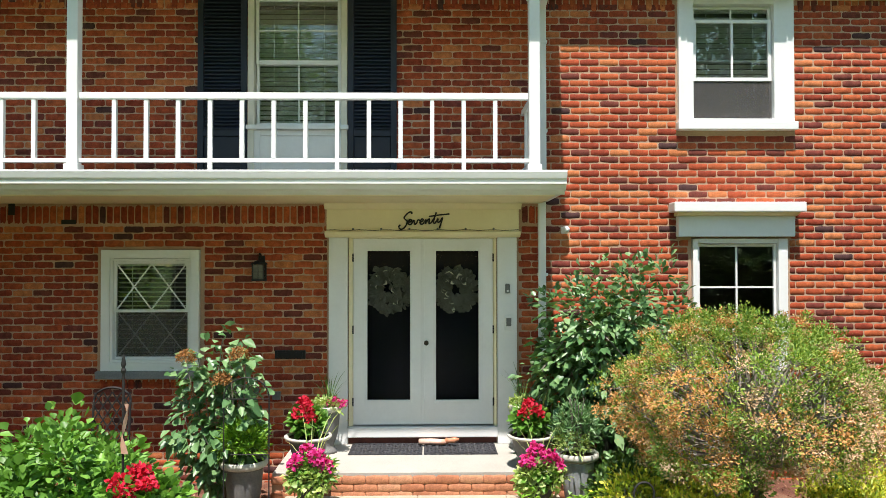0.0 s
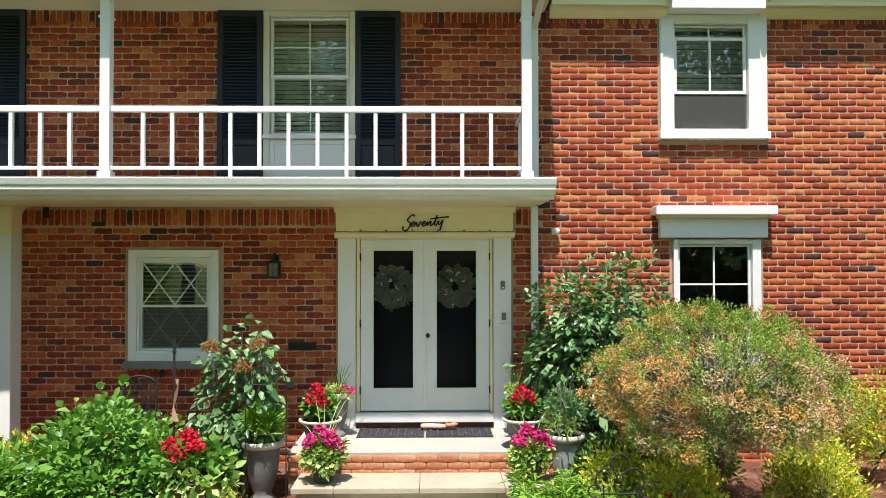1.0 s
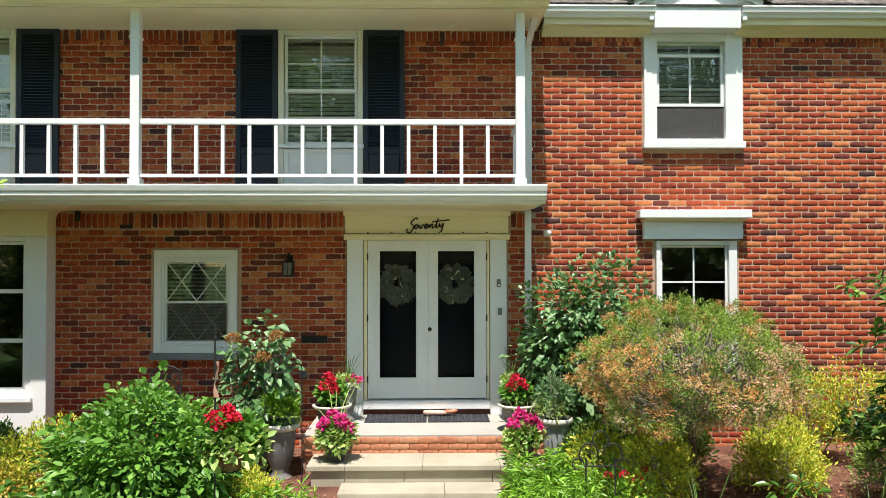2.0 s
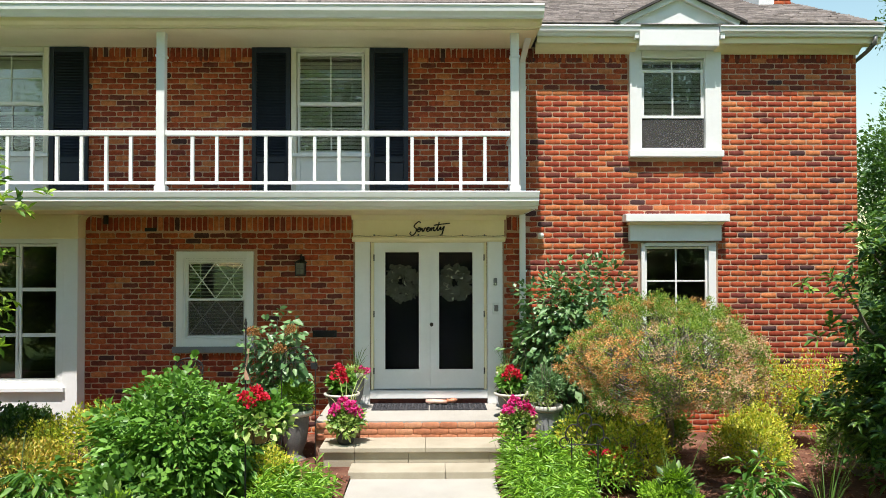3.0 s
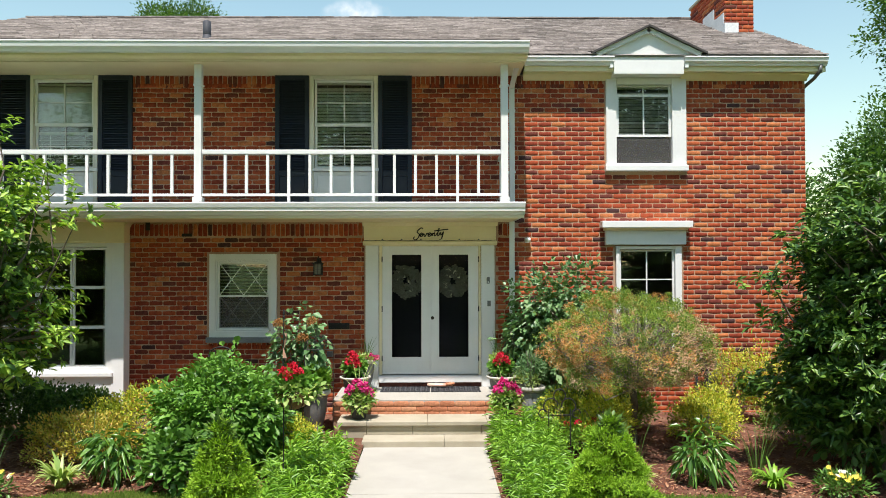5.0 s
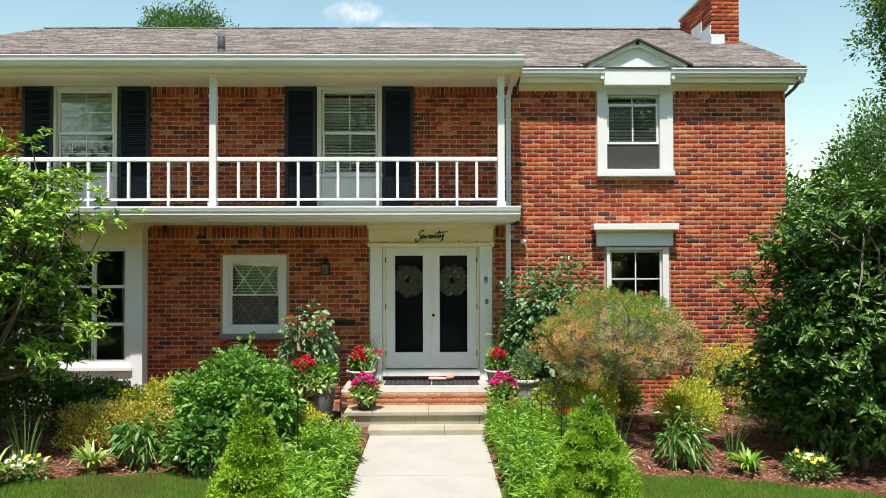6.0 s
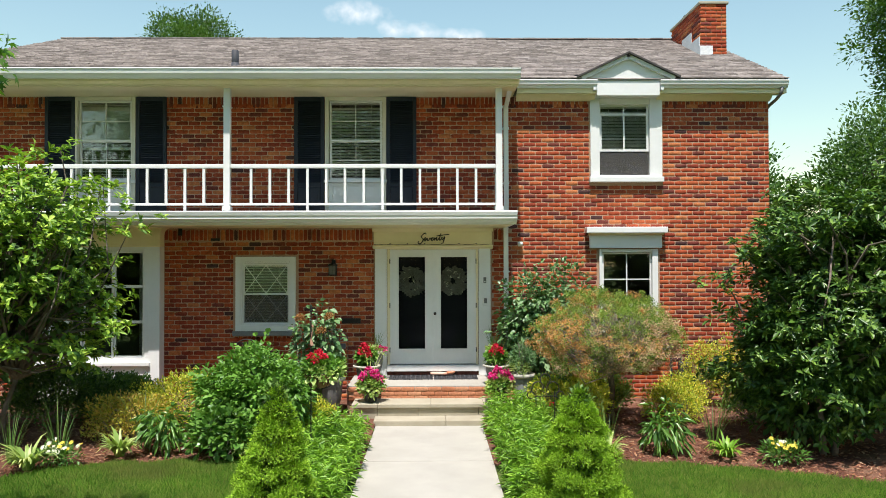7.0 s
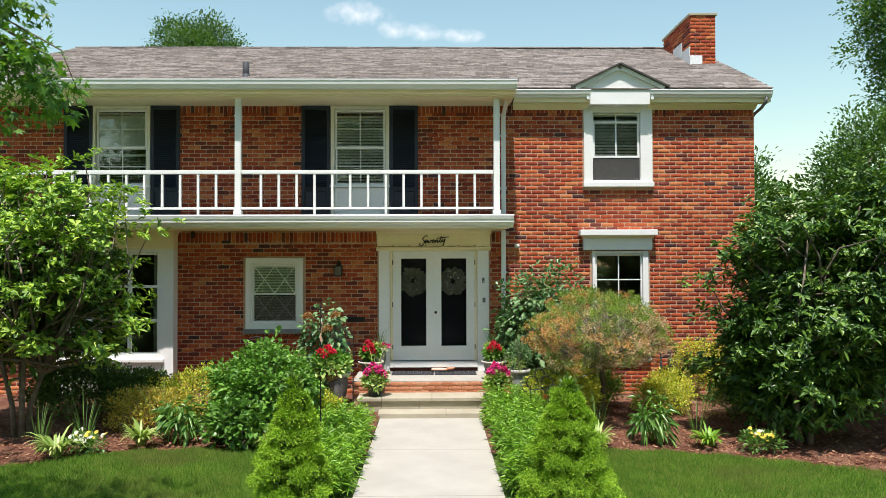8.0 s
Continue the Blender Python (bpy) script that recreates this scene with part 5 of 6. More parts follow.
# wire trellis, iron chair, scroll stakes
TX, TW = -1.64, 0.20
tr = thing("wire_trellis", (TX, -1.70, 0), "thin black wire garden trellis with an arched scroll top", "trellis")
bm = bmesh.new()
for dx in (-TW, TW):
    tube([(TX + dx, -1.70, 0.0), (TX + dx, -1.70, 1.26)], 0.006, 6, bm)
tube([(TX + TW * math.cos(a), -1.70, 1.26 + 0.17 * math.sin(a)) for a in [math.pi * k / 14 for k in range(15)]], 0.006, 6, bm)
for z in (1.24, 0.75):
    tube([(TX - TW, -1.70, z), (TX + TW, -1.70, z)], 0.005, 6, bm)
part("wire_frame", bm, M_IRON, tr)
bm = bmesh.new()
for c, s in ((TX - 0.075, 1), (TX + 0.075, -1)):
    tube([(c + s * (0.065 - 0.0055 * k) * math.cos(k * 0.6), -1.70, 1.315 + (0.065 - 0.0055 * k) * math.sin(k * 0.6)) for k in range(11)], 0.005, 5, bm)
part("scrolls", bm, M_IRON, tr)

CX, CW = -3.33, 0.19
chair = thing("garden_chair", (CX, -0.75, 0.04), "black wrought-iron garden chair with a lattice back", "chair")
bm = bmesh.new()
tube([(CX - CW, -0.55, 0.45), (CX - CW, -0.50, 1.0)] + [(CX + CW * math.cos(a), -0.49, 1.02 + 0.13 * math.sin(a)) for a in [math.pi - math.pi * k / 10 for k in range(11)]] + [(CX + CW, -0.50, 1.0), (CX + CW, -0.55, 0.45)], 0.013, 6, bm)
chair_back = part("back_frame", bm, M_IRON, chair)
bm = bmesh.new()
for k in range(-3, 4):
    for s in (-1, 1):
        x0, x1 = CX + k * 0.095 - s * 0.19, CX + k * 0.095 + s * 0.19
        t0, t1 = (max(0.0, min(1.0, (e - x0) / (x1 - x0))) for e in (CX - s * CW, CX + s * CW))
        if t1 - t0 > 0.1:
            bar((x0 + (x1 - x0) * t0, -0.505 - 0.003 * s, 0.52 + 0.58 * t0), (x0 + (x1 - x0) * t1, -0.495 - 0.003 * s, 0.52 + 0.58 * t1), 0.014, 0.005, bm)
part("lattice", bm, M_IRON, chair_back)
part("seat", box(CX - CW - 0.03, CX + CW + 0.03, -1.0, -0.55, 0.43, 0.46, 0.008), M_IRON, chair)
for x in (CX - CW, CX + CW):
    for y in (-0.97, -0.57):
        part("leg", tube([(x, y, 0.43), (x, y, 0.03)], 0.013, 6), M_IRON, chair)

SX, SY = 1.46, -3.25
st = thing("scroll_stake", (SX, SY, 0), "black iron garden stake with heart-shaped scrolls", "garden stake")
for dx in (-0.13, 0.13):
    part("rod", tube([(SX + dx, SY, 0.0), (SX + dx, SY, 0.70)], 0.007, 6), M_IRON, st)
part("cross_bar", tube([(SX - 0.15, SY, 0.63), (SX + 0.15, SY, 0.63)], 0.007, 6), M_IRON, st)
for s in (-1, 1):
    part("scroll", tube([(SX + s * (0.02 + 0.085 * (1 - math.cos(a))), SY, 0.73 + 0.10 * math.sin(a)) for a in [k * 0.35 for k in range(12)]], 0.008, 6), M_IRON, st)
    part("scroll", tube([(SX + s * 0.20 + 0.05 * math.cos(a), SY, 0.65 + 0.05 * math.sin(a)) for a in [k * 0.5 for k in range(11)]], 0.007, 6), M_IRON, st)
part("ring", tube([(SX + 0.07 * math.cos(a), SY, 0.86 + 0.08 * math.sin(a)) for a in [-0.6 + k * 0.4 for k in range(12)]], 0.008, 6), M_IRON, st)

meter = thing("gas_meter", (4.45, -0.15, 0.25), "grey gas meter with pipes on the brick wall", "gas meter")
part("body", box(4.34, 4.55, -0.25, -0.06, 0.40, 0.68, 0.03), M_LEAD, meter, smooth=False)
part("dial", lathe([(0.06, 0), (0.06, 0.02)], (4.445, -0.262, 0.0), 16), M_FROST, meter)
bpy.data.objects["dial"].data.transform(Matrix.Translation((0, 0.15 - 0.26, 0.33)) @ Matrix.Rotation(math.pi / 2, 4, "X") @ Matrix.Translation((0.005, 0.112, 0.25)))
part("pipe", tube([(4.38, -0.14, 0.68), (4.38, -0.14, 0.80), (4.20, -0.14, 0.80), (4.20, -0.14, 0.03)], 0.022, 8), M_LEAD, meter)
part("pipe", tube([(4.51, -0.14, 0.68), (4.51, -0.14, 0.86), (4.51, 0.0, 0.86)], 0.022, 8), M_LEAD, meter)


# ---------------------------------------------------------------- shrubs and trees
def shrub(name, c, r, k, per, L, W, mat, label, category="shrub", stems=14, stem_r=0.012, group="", **kw):
    """A shrub: bent stems from the ground under a lumpy crown of leaves."""
    base = (c[0], c[1], 0.0)
    s = thing(name, base, label, category, group)
    ends, _ = tufts(stems, c, (r[0] * 0.8, r[1] * 0.8, r[2] * 0.8), 0.7, -0.1)
    tagged(part("stem_mass", limbs(base, ends, stem_r, 0.12), M_TWIG, s), kind="stuff")
    leafy(c, r, k, per, L, W, mat, s, "foliage", **kw)
    return s


shrub("hydrangea", (-2.52, -3.25, 0.56), (0.68, 0.62, 0.66), 470, 24, 0.078, 0.052, L_HYD, "large leafy green hydrangea bush without flowers", "shrub", 30, 0.012, spread=0.065, inner=0.72, low=-0.75, amount=0.4, seed=3, up=0.2, droop=0.3)
shrub("hydrangea", (-2.75, -4.0, 0.30), (0.40, 0.33, 0.34), 230, 6, 0.085, 0.06, L_HOSTA, "low dark green leafy bush at the bed edge", "shrub", 10, 0.008, spread=0.035, inner=0.6, low=-0.6, seed=9)

vib = shrub("viburnum", (1.80, -0.75, 1.36), (0.74, 0.42, 0.80), 125, 24, 0.095, 0.070, L_CLIMB, "tall dark green viburnum against the brick wall", "shrub", 26, 0.016, spread=0.085, inner=0.6, low=-0.8, amount=0.5, seed=4, droop=0.4, up=0.0)
# darker leaves fill the bush, a painted stand-in for its shaded interior
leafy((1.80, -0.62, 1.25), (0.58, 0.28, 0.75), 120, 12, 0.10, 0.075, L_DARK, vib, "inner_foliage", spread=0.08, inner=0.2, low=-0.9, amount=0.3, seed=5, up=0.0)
leafy((1.92, -0.7, 1.68), (0.66, 0.4, 0.72), 34, 13, 0.085, 0.055, L_CLIMB, vib, "upper_foliage", spread=0.06, inner=0.9, low=0.3, amount=0.6, seed=6, up=0.5)
leafy((1.50, -0.95, 0.45), (0.5, 0.35, 0.45), 60, 14, 0.09, 0.06, L_CLIMB, vib, "lower_leaves", spread=0.07, inner=0.4, low=-0.6, seed=8)

# an open, arching viburnum: stems that fan from the ground, leaves hanging in bunches along them
rose = thing("viburnum", (-2.0, -1.25, 0), "open viburnum with drying rust-coloured flower heads", "shrub")
bm = bmesh.new()
bunch = []
for k in range(24):
    a, reach, top = RNG.uniform(0, 2 * math.pi), RNG.uniform(0.06, 0.44), RNG.uniform(0.95, 1.90)
    e = Vector((-2.0 + reach * math.cos(a), -1.28 + 0.6 * reach * math.sin(a), top - 0.55 * reach))
    m1 = Vector((-2.0, -1.27, 0)).lerp(e, 0.5) + Vector((0.10 * math.cos(a + 1), 0, 0.12))
    tube([(-2.0 + 0.05 * math.cos(a), -1.27 + 0.04 * math.sin(a), 0.0), m1, e], [0.013, 0.009, 0.004], 6, bm, cap=False)
    for t in (0.35, 0.55, 0.72, 0.88, 1.0):
        bunch.append(m1.lerp(e, max(0.0, 2 * t - 1)) if t > 0.5 else Vector((-2.0, -1.27, 0)).lerp(m1, 2 * t))
tagged(part("stem_mass", bm, M_TWIG, rose), kind="stuff")
bunch = np.array(bunch)
bunch = bunch + RNG.normal(size=bunch.shape) * [0.06, 0.05, 0.04]
P, D, U = rosettes(bunch, unit((bunch - [-2.0, -1.27, 0.8]) * [1, 1, 0.3]), 9, 0.055, -0.25)
U = unit(np.repeat(bunch - [-2.0, -1.1, 0.6], 9, 0)) + [0, -0.5, 0.5] + RNG.normal(size=D.shape) * 0.3
put("foliage", leaf_mesh("foliage", P, D, U, sizes(len(P), 0.092), sizes(len(P), 0.076), 0.2, 0.35), L_CLIMB, rose)
flower_heads([(-2.22, -1.56, 1.58), (-1.75, -1.54, 1.60), (-1.88, -1.60, 1.38)], 0.085, 420, L_RUST, rose, petal=0.22)

# standard pieris: clean trunk, wide twiggy head with spent flower clusters
pb = thing("pieris_tree", (2.60, -2.1, 0), "broad clipped pieris with spent orange-brown flower clusters on a bare trunk", "small tree")
part("trunk", tube([(2.64, -2.2, -0.05), (2.60, -2.25, 0.30), (2.61, -2.33, 0.55), (2.55, -2.43, 0.85)], [0.055, 0.045, 0.042, 0.045], 10), M_BARK, pb, smooth=True)
pe, _ = tufts(260, (2.52, -2.50, 1.38), (1.02, 1.0, 0.58), 0.75, -0.6, 2.5, 0.2, 2)
part("branchwork", limbs((2.55, -2.42, 0.80), pe, 0.015, 0.10, r1=0.004), M_TWIG, pb)
PC, PR = np.array((2.52, -2.50, 1.37)), np.array((1.06, 1.06, 0.66))
tp, to = tufts(1150, PC, PR, 0.76, -0.75, 2.4, 0.34, 2)
rnd, patch = RNG.random(len(tp)), np.array([noise.noise(Vector(q) * 2.6) for q in tp])
bloom = rnd + patch * 0.9 < np.clip(0.70 - 0.7 * (tp[:, 2] - 1.35), 0.14, 0.85)
faded = patch + 0.35 * (tp[:, 0] - PC[0]) - 0.3 * (tp[:, 2] - PC[2]) + RNG.normal(0, 0.15, len(tp)) > -0.08
for name, pick, mat in (("spent_blossom", bloom & ~faded, L_DRY), ("spent_blossom", bloom & faded, L_DRYP)):
    P, D, U = rosettes(tp[pick], to[pick], 80, 0.023, 0.25)
    tagged(put(name, small_leaf_mesh(name, P, D, U, sizes(len(P), 0.0145), sizes(len(P), 0.0135)), mat, pb), kind="stuff")
P, D, U = rosettes(tp[~bloom], to[~bloom], 64, 0.026, 0.35)
put("foliage", small_leaf_mesh("foliage", P, D, U, sizes(len(P), 0.022), sizes(len(P), 0.014)), L_PIERIS, pb)
under = tp[bloom] - to[bloom] * 0.07
P, D, U = rosettes(under, to[bloom], 16, 0.030, 0.25)
put("under_foliage", small_leaf_mesh("under_foliage", P, D, U, sizes(len(P), 0.034), sizes(len(P), 0.016)), L_PIERIS, pb)


def spruce(x, y, h, r):
    s = thing("dwarf_spruce", (x, y, 0), "dense bright green dwarf conical spruce in tiers", "conifer", "dwarf spruces beside the walk")
    part("trunk", tube([(x, y, -0.05), (x, y, h * 0.9)], [0.05, 0.012], 8), M_BARK, s)
    # cushions of young growth on tiers of boughs, with dark clefts between the tiers
    C, R = [], []
    z = 0.07
    while z < h * 0.86:
        f = 1 - z / h
        size = 0.055 + 0.085 * f
        for share, lift in ((1.0, 0.0), (0.62, 0.55)):
            ring_r = max(0.02, (r * 1.12 * f ** 0.72 - size * 0.75) * share)
            m = max(3, int(2 * math.pi * ring_r / (size * 1.35)))
            for q in range(m):
                a = q * 2 * math.pi / m + z * 11 + RNG.normal(0, 0.2)
                w = ring_r * RNG.uniform(0.82, 1.10)
                C.append((x + w * math.cos(a), y + w * math.sin(a), z + size * lift + RNG.normal(0, 0.022)))
                R.append(size * RNG.uniform(0.72, 1.22))
        z += size * 1.62
    C += [(x, y, h * 0.88), (x, y, h * 0.945)]
    R += [0.055, 0.04]
    C, R = np.array(C), np.array(R)
    per = 64
    d = sphere_dirs(len(C) * per, -0.35)
    away = unit((np.repeat(C, per, 0) - [x, y, 0]) * [1, 1, 0] + [0, 0, 0.02])
    d = unit(d + away * 0.5)
    p = np.repeat(C, per, 0) + d * np.repeat(R, per)[:, None] * [1.0, 1.0, 0.8] * RNG.uniform(0.85, 1.06, (len(d), 1))
    o = unit(d + [0, 0, 0.2])
    P, D, U = rosettes(p, o, 12, 0.011, 0.2)
    n = len(P)
    put("foliage", small_leaf_mesh("foliage", P, D, U, sizes(n, 0.024), sizes(n, 0.009)), L_SPRUCE, s)
    # dark leaves behind the cushions put the clefts' shade into colour
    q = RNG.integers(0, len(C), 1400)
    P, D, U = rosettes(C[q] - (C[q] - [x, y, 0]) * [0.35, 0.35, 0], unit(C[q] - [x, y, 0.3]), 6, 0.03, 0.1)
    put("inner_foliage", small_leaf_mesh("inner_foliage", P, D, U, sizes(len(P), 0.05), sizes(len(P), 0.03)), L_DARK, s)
    return s


spruce(-1.35, -7.56, 1.50, 0.41)
spruce(1.28, -6.57, 1.31, 0.49)


def lily_bed(x0, x1, ys, n, h, label):
    """Upright leafy stems packed into a strip beside the walk."""
    s = thing("lily_clump", ((x0 + x1) / 2, (ys[0] + ys[1]) / 2, 0), label, "perennials")
    X, Y = RNG.uniform(x0, x1, n), RNG.uniform(ys[0], ys[1], n)
    H = h * RNG.uniform(0.65, 1.1, n)
    lean = RNG.normal(0, 0.10, (n, 2)) * H[:, None]
    bm = bmesh.new()
    for x, y, q, l in zip(X, Y, H, lean):
        tube([(x, y, 0), (x + l[0], y + l[1], q)], [0.005, 0.003], 4, bm, cap=False)
    tagged(part("stalk_mass", bm, L_LILY, s), kind="stuff")
    per = 30
    t = np.tile(np.linspace(0.15, 1, per), n)
    i = np.repeat(np.arange(n), per)
    P = np.stack([X[i] + lean[i, 0] * t, Y[i] + lean[i, 1] * t, H[i] * t], 1)
    a = np.tile(np.arange(per) * 2.4, n) + RNG.uniform(0, 6, n * per)
    D = np.stack([np.cos(a), np.sin(a), 0.25 + 0.6 * (t > 0.9) + RNG.normal(0, 0.2, n * per)], 1)
    U = np.stack([0 * a, 0 * a, np.ones(n * per)], 1) + RNG.normal(size=(n * per, 3)) * 0.25
    put("leaves", leaf_mesh("leaves", P, D, U, sizes(n * per, 0.115), sizes(n * per, 0.019), 0.15, 0.35), L_LILY, s)
    return s


lily_bed(-1.75, -1.02, (-6.3, -2.9), 250, 0.42, "bed of bright green narrow-leaved lilies edging the walk")
lily_bed(0.72, 1.45, (-6.3, -2.1), 330, 0.52, "bed of bright green narrow-leaved lilies edging the walk")
rf = thing("red_lily_flowers", (1.75, -2.9, 0.02), "few small red lilies among green leaves", "flowers")
leafy((1.75, -2.9, 0.25), (0.35, 0.3, 0.25), 90, 7, 0.09, 0.02, L_LILY, rf, spread=0.03, inner=0.3)
flower_heads([(1.72, -3.05, 0.50), (1.86, -3.0, 0.44), (1.95, -2.9, 0.5), (1.6, -2.95, 0.46)], 0.035, 30, F_RED, rf)


def clump(name, x, y, n, L, W, mat, label, arch=0.9, category="perennials", z=0.02):
    s = thing(name, (x, y, 0), label, category)
    a = RNG.uniform(0, 2 * math.pi, n)
    P = np.stack([x + 0.05 * np.cos(a), y + 0.05 * np.sin(a), np.full(n, z)], 1)
    put("leaves", blade_mesh("leaves", P, np.stack([np.cos(a), np.sin(a), 0 * a], 1), sizes(n, L, 0.25), W, RNG.uniform(0.45, 1.2, n) * arch), mat, s)
    return s


for x, y, n, L in ((-4.10, -3.95, 110, 0.30), (-4.95, -4.55, 120, 0.33), (2.12, -4.12, 100, 0.28), (3.62, -4.15, 80, 0.27), (-2.35, -4.15, 60, 0.26)):
    clump("hosta", x, y, n, L, 0.035, L_VARIEG if x != 3.62 else L_LILY, "low clump of pale green edged strap leaves at the bed edge")
for x, y in ((-3.95, -3.55), (-4.75, -4.2), (2.2, -3.75), (3.6, -3.75), (-5.3, -4.3)):
    clump("daylily_stalks", x, y, 26, 0.62, 0.010, L_DARK, "clump of thin upright stalks with grassy leaves", 0.25)


def broad_plant(x, y, h, r, n, label):
    s = thing("solomon_seal", (x, y, 0), label, "perennials")
    p, o = tufts(n, (x, y, h * 0.5), (r, r, h * 0.55), 0.35, -0.5, 2, 0.2, x)
    bm = limbs((x, y, 0), p[: n // 3], 0.007, 0.15)
    tagged(part("stalk_mass", bm, L_LILY, s), kind="stuff")
    P, D, U = rosettes(p, o, 5, 0.03, -0.15)
    put("leaves", leaf_mesh("leaves", P, D, U, sizes(len(P), 0.135), sizes(len(P), 0.042), 0.2, 0.6), L_HOSTA, s)
    return s


broad_plant(-3.62, -3.62, 0.66, 0.26, 60, "clump of long drooping dark green leaves")
broad_plant(2.94, -3.85, 0.62, 0.23, 52, "clump of long drooping dark green leaves")
broad_plant(1.55, -2.4, 0.45, 0.35, 50, "low leafy green clump under the shrubs")


def daisies(x, y, cols, n, label):
    s = thing("daisy_clump", (x, y, 0), label, "flowers")
    leafy((x, y, 0.10), (0.24, 0.20, 0.13), 120, 6, 0.06, 0.02, L_HOSTA, s, spread=0.03, inner=0.3, low=-0.2)
    ring = np.arange(10) * 2 * math.pi / 10
    for mat, share in cols:
        D = np.stack([np.cos(ring), np.sin(ring), 0 * ring + 0.12], 1)
        me = leaf_mesh("daisy", np.zeros((10, 3)), D, np.tile([0, 0, 1.0], (10, 1)), 0.034, 0.019, 0.1, 0)
        me.materials.append(mat)
        for k in range(int(n * share)):
            ob = new("daisy", me)
            ob.parent = s
            ob.location = (RNG.normal(0, 0.12), RNG.normal(-0.03, 0.08), 0.24 + RNG.normal(0, 0.03))
            ob.rotation_euler = (radians(RNG.uniform(15, 60)), radians(RNG.normal(0, 18)), RNG.uniform(-0.4, 0.4))
    return s


daisies(-4.72, -4.32, ((F_WHITE, 0.65), (F_YELLOW, 0.35)), 34, "clump of white and yellow daisies at the lawn edge")
daisies(4.22, -4.42, ((F_YELLOW, 0.7), (F_WHITE, 0.3)), 22, "clump of pale yellow daisies at the lawn edge")

for nm, c, r, k, mat, lab in (
    ("golden_spirea", (-3.78, -2.3, 0.38), (0.78, 0.5, 0.44), 1400, L_GOLD, "low golden-leaved spirea with bronze tips"),
    ("golden_spirea", (-4.35, -2.95, 0.28), (0.62, 0.45, 0.36), 1000, L_BRONZE, "low bronze and yellow spirea"),
    ("golden_spirea", (-1.78, -3.0, 0.24), (0.34, 0.42, 0.28), 600, L_GOLD, "low golden-leaved spirea beside the lilies"),
    ("golden_spirea", (3.62, -2.05, 0.26), (0.46, 0.4, 0.28), 700, L_GOLD, "low golden-leaved spirea in front of the brick"),
    ("golden_spirea", (2.35, -1.5, 0.34), (0.5, 0.35, 0.36), 600, L_GOLD, "low golden-leaved spirea under the pieris"),
    ("golden_spirea", (2.08, -2.75, 0.38), (0.38, 0.34, 0.40), 700, L_GOLD, "low yellow-green spirea behind the lilies"),
    ("golden_spirea", (5.15, -1.0, 0.55), (0.6, 0.35, 0.62), 700, L_GOLD, "loose yellow-green shrub against the brick"),
    ("golden_spirea", (4.75, -2.3, 0.36), (0.5, 0.4, 0.40), 600, L_PIERIS, "low olive green shrub in half shade"),
    ("boxwood", (-4.95, -1.9, 0.36), (0.6, 0.45, 0.38), 1500, L_DARK, "dark green clipped evergreen shrub under the picture window"),
    ("boxwood", (-5.9, -1.9, 0.40), (0.8, 0.5, 0.50), 2000, L_DARK, "dark green shrub in deep shade"),
    ("golden_spirea", (4.62, -0.7, 0.50), (0.42, 0.28, 0.58), 600, L_GOLD, "loose yellow-green shrub climbing the brick"),
    ("golden_spirea", (3.95, -1.35, 0.30), (0.40, 0.3, 0.32), 600, L_GOLD, "low golden-leaved spirea in front of the brick"),
    ("boxwood", (2.75, -1.3, 0.30), (0.4, 0.3, 0.30), 500, L_PIERIS, "green shrub under the pieris"),
    ("boxwood", (1.80, -1.65, 0.32), (0.36, 0.3, 0.34), 600, L_DARK, "dark green shrub beside the urn"),
    ("golden_spirea", (1.66, -2.4, 0.40), (0.32, 0.28, 0.36), 520, L_GOLD, "low golden-leaved spirea near the steps"),
    ("boxwood", (6.9, -2.2, 0.45), (0.8, 0.6, 0.5), 600, L_MAG, "green shrub at the corner of the house"),
):
    shrub(nm, c, r, k, 6, 0.040 if nm != "boxwood" else 0.05, 0.020 if nm != "boxwood" else 0.03, mat, lab, "shrub", 40, 0.006, "", spread=0.030, inner=0.5, low=-0.5, amount=0.35, seed=abs(c[0]) + 0.5, small=True, up=0.5)


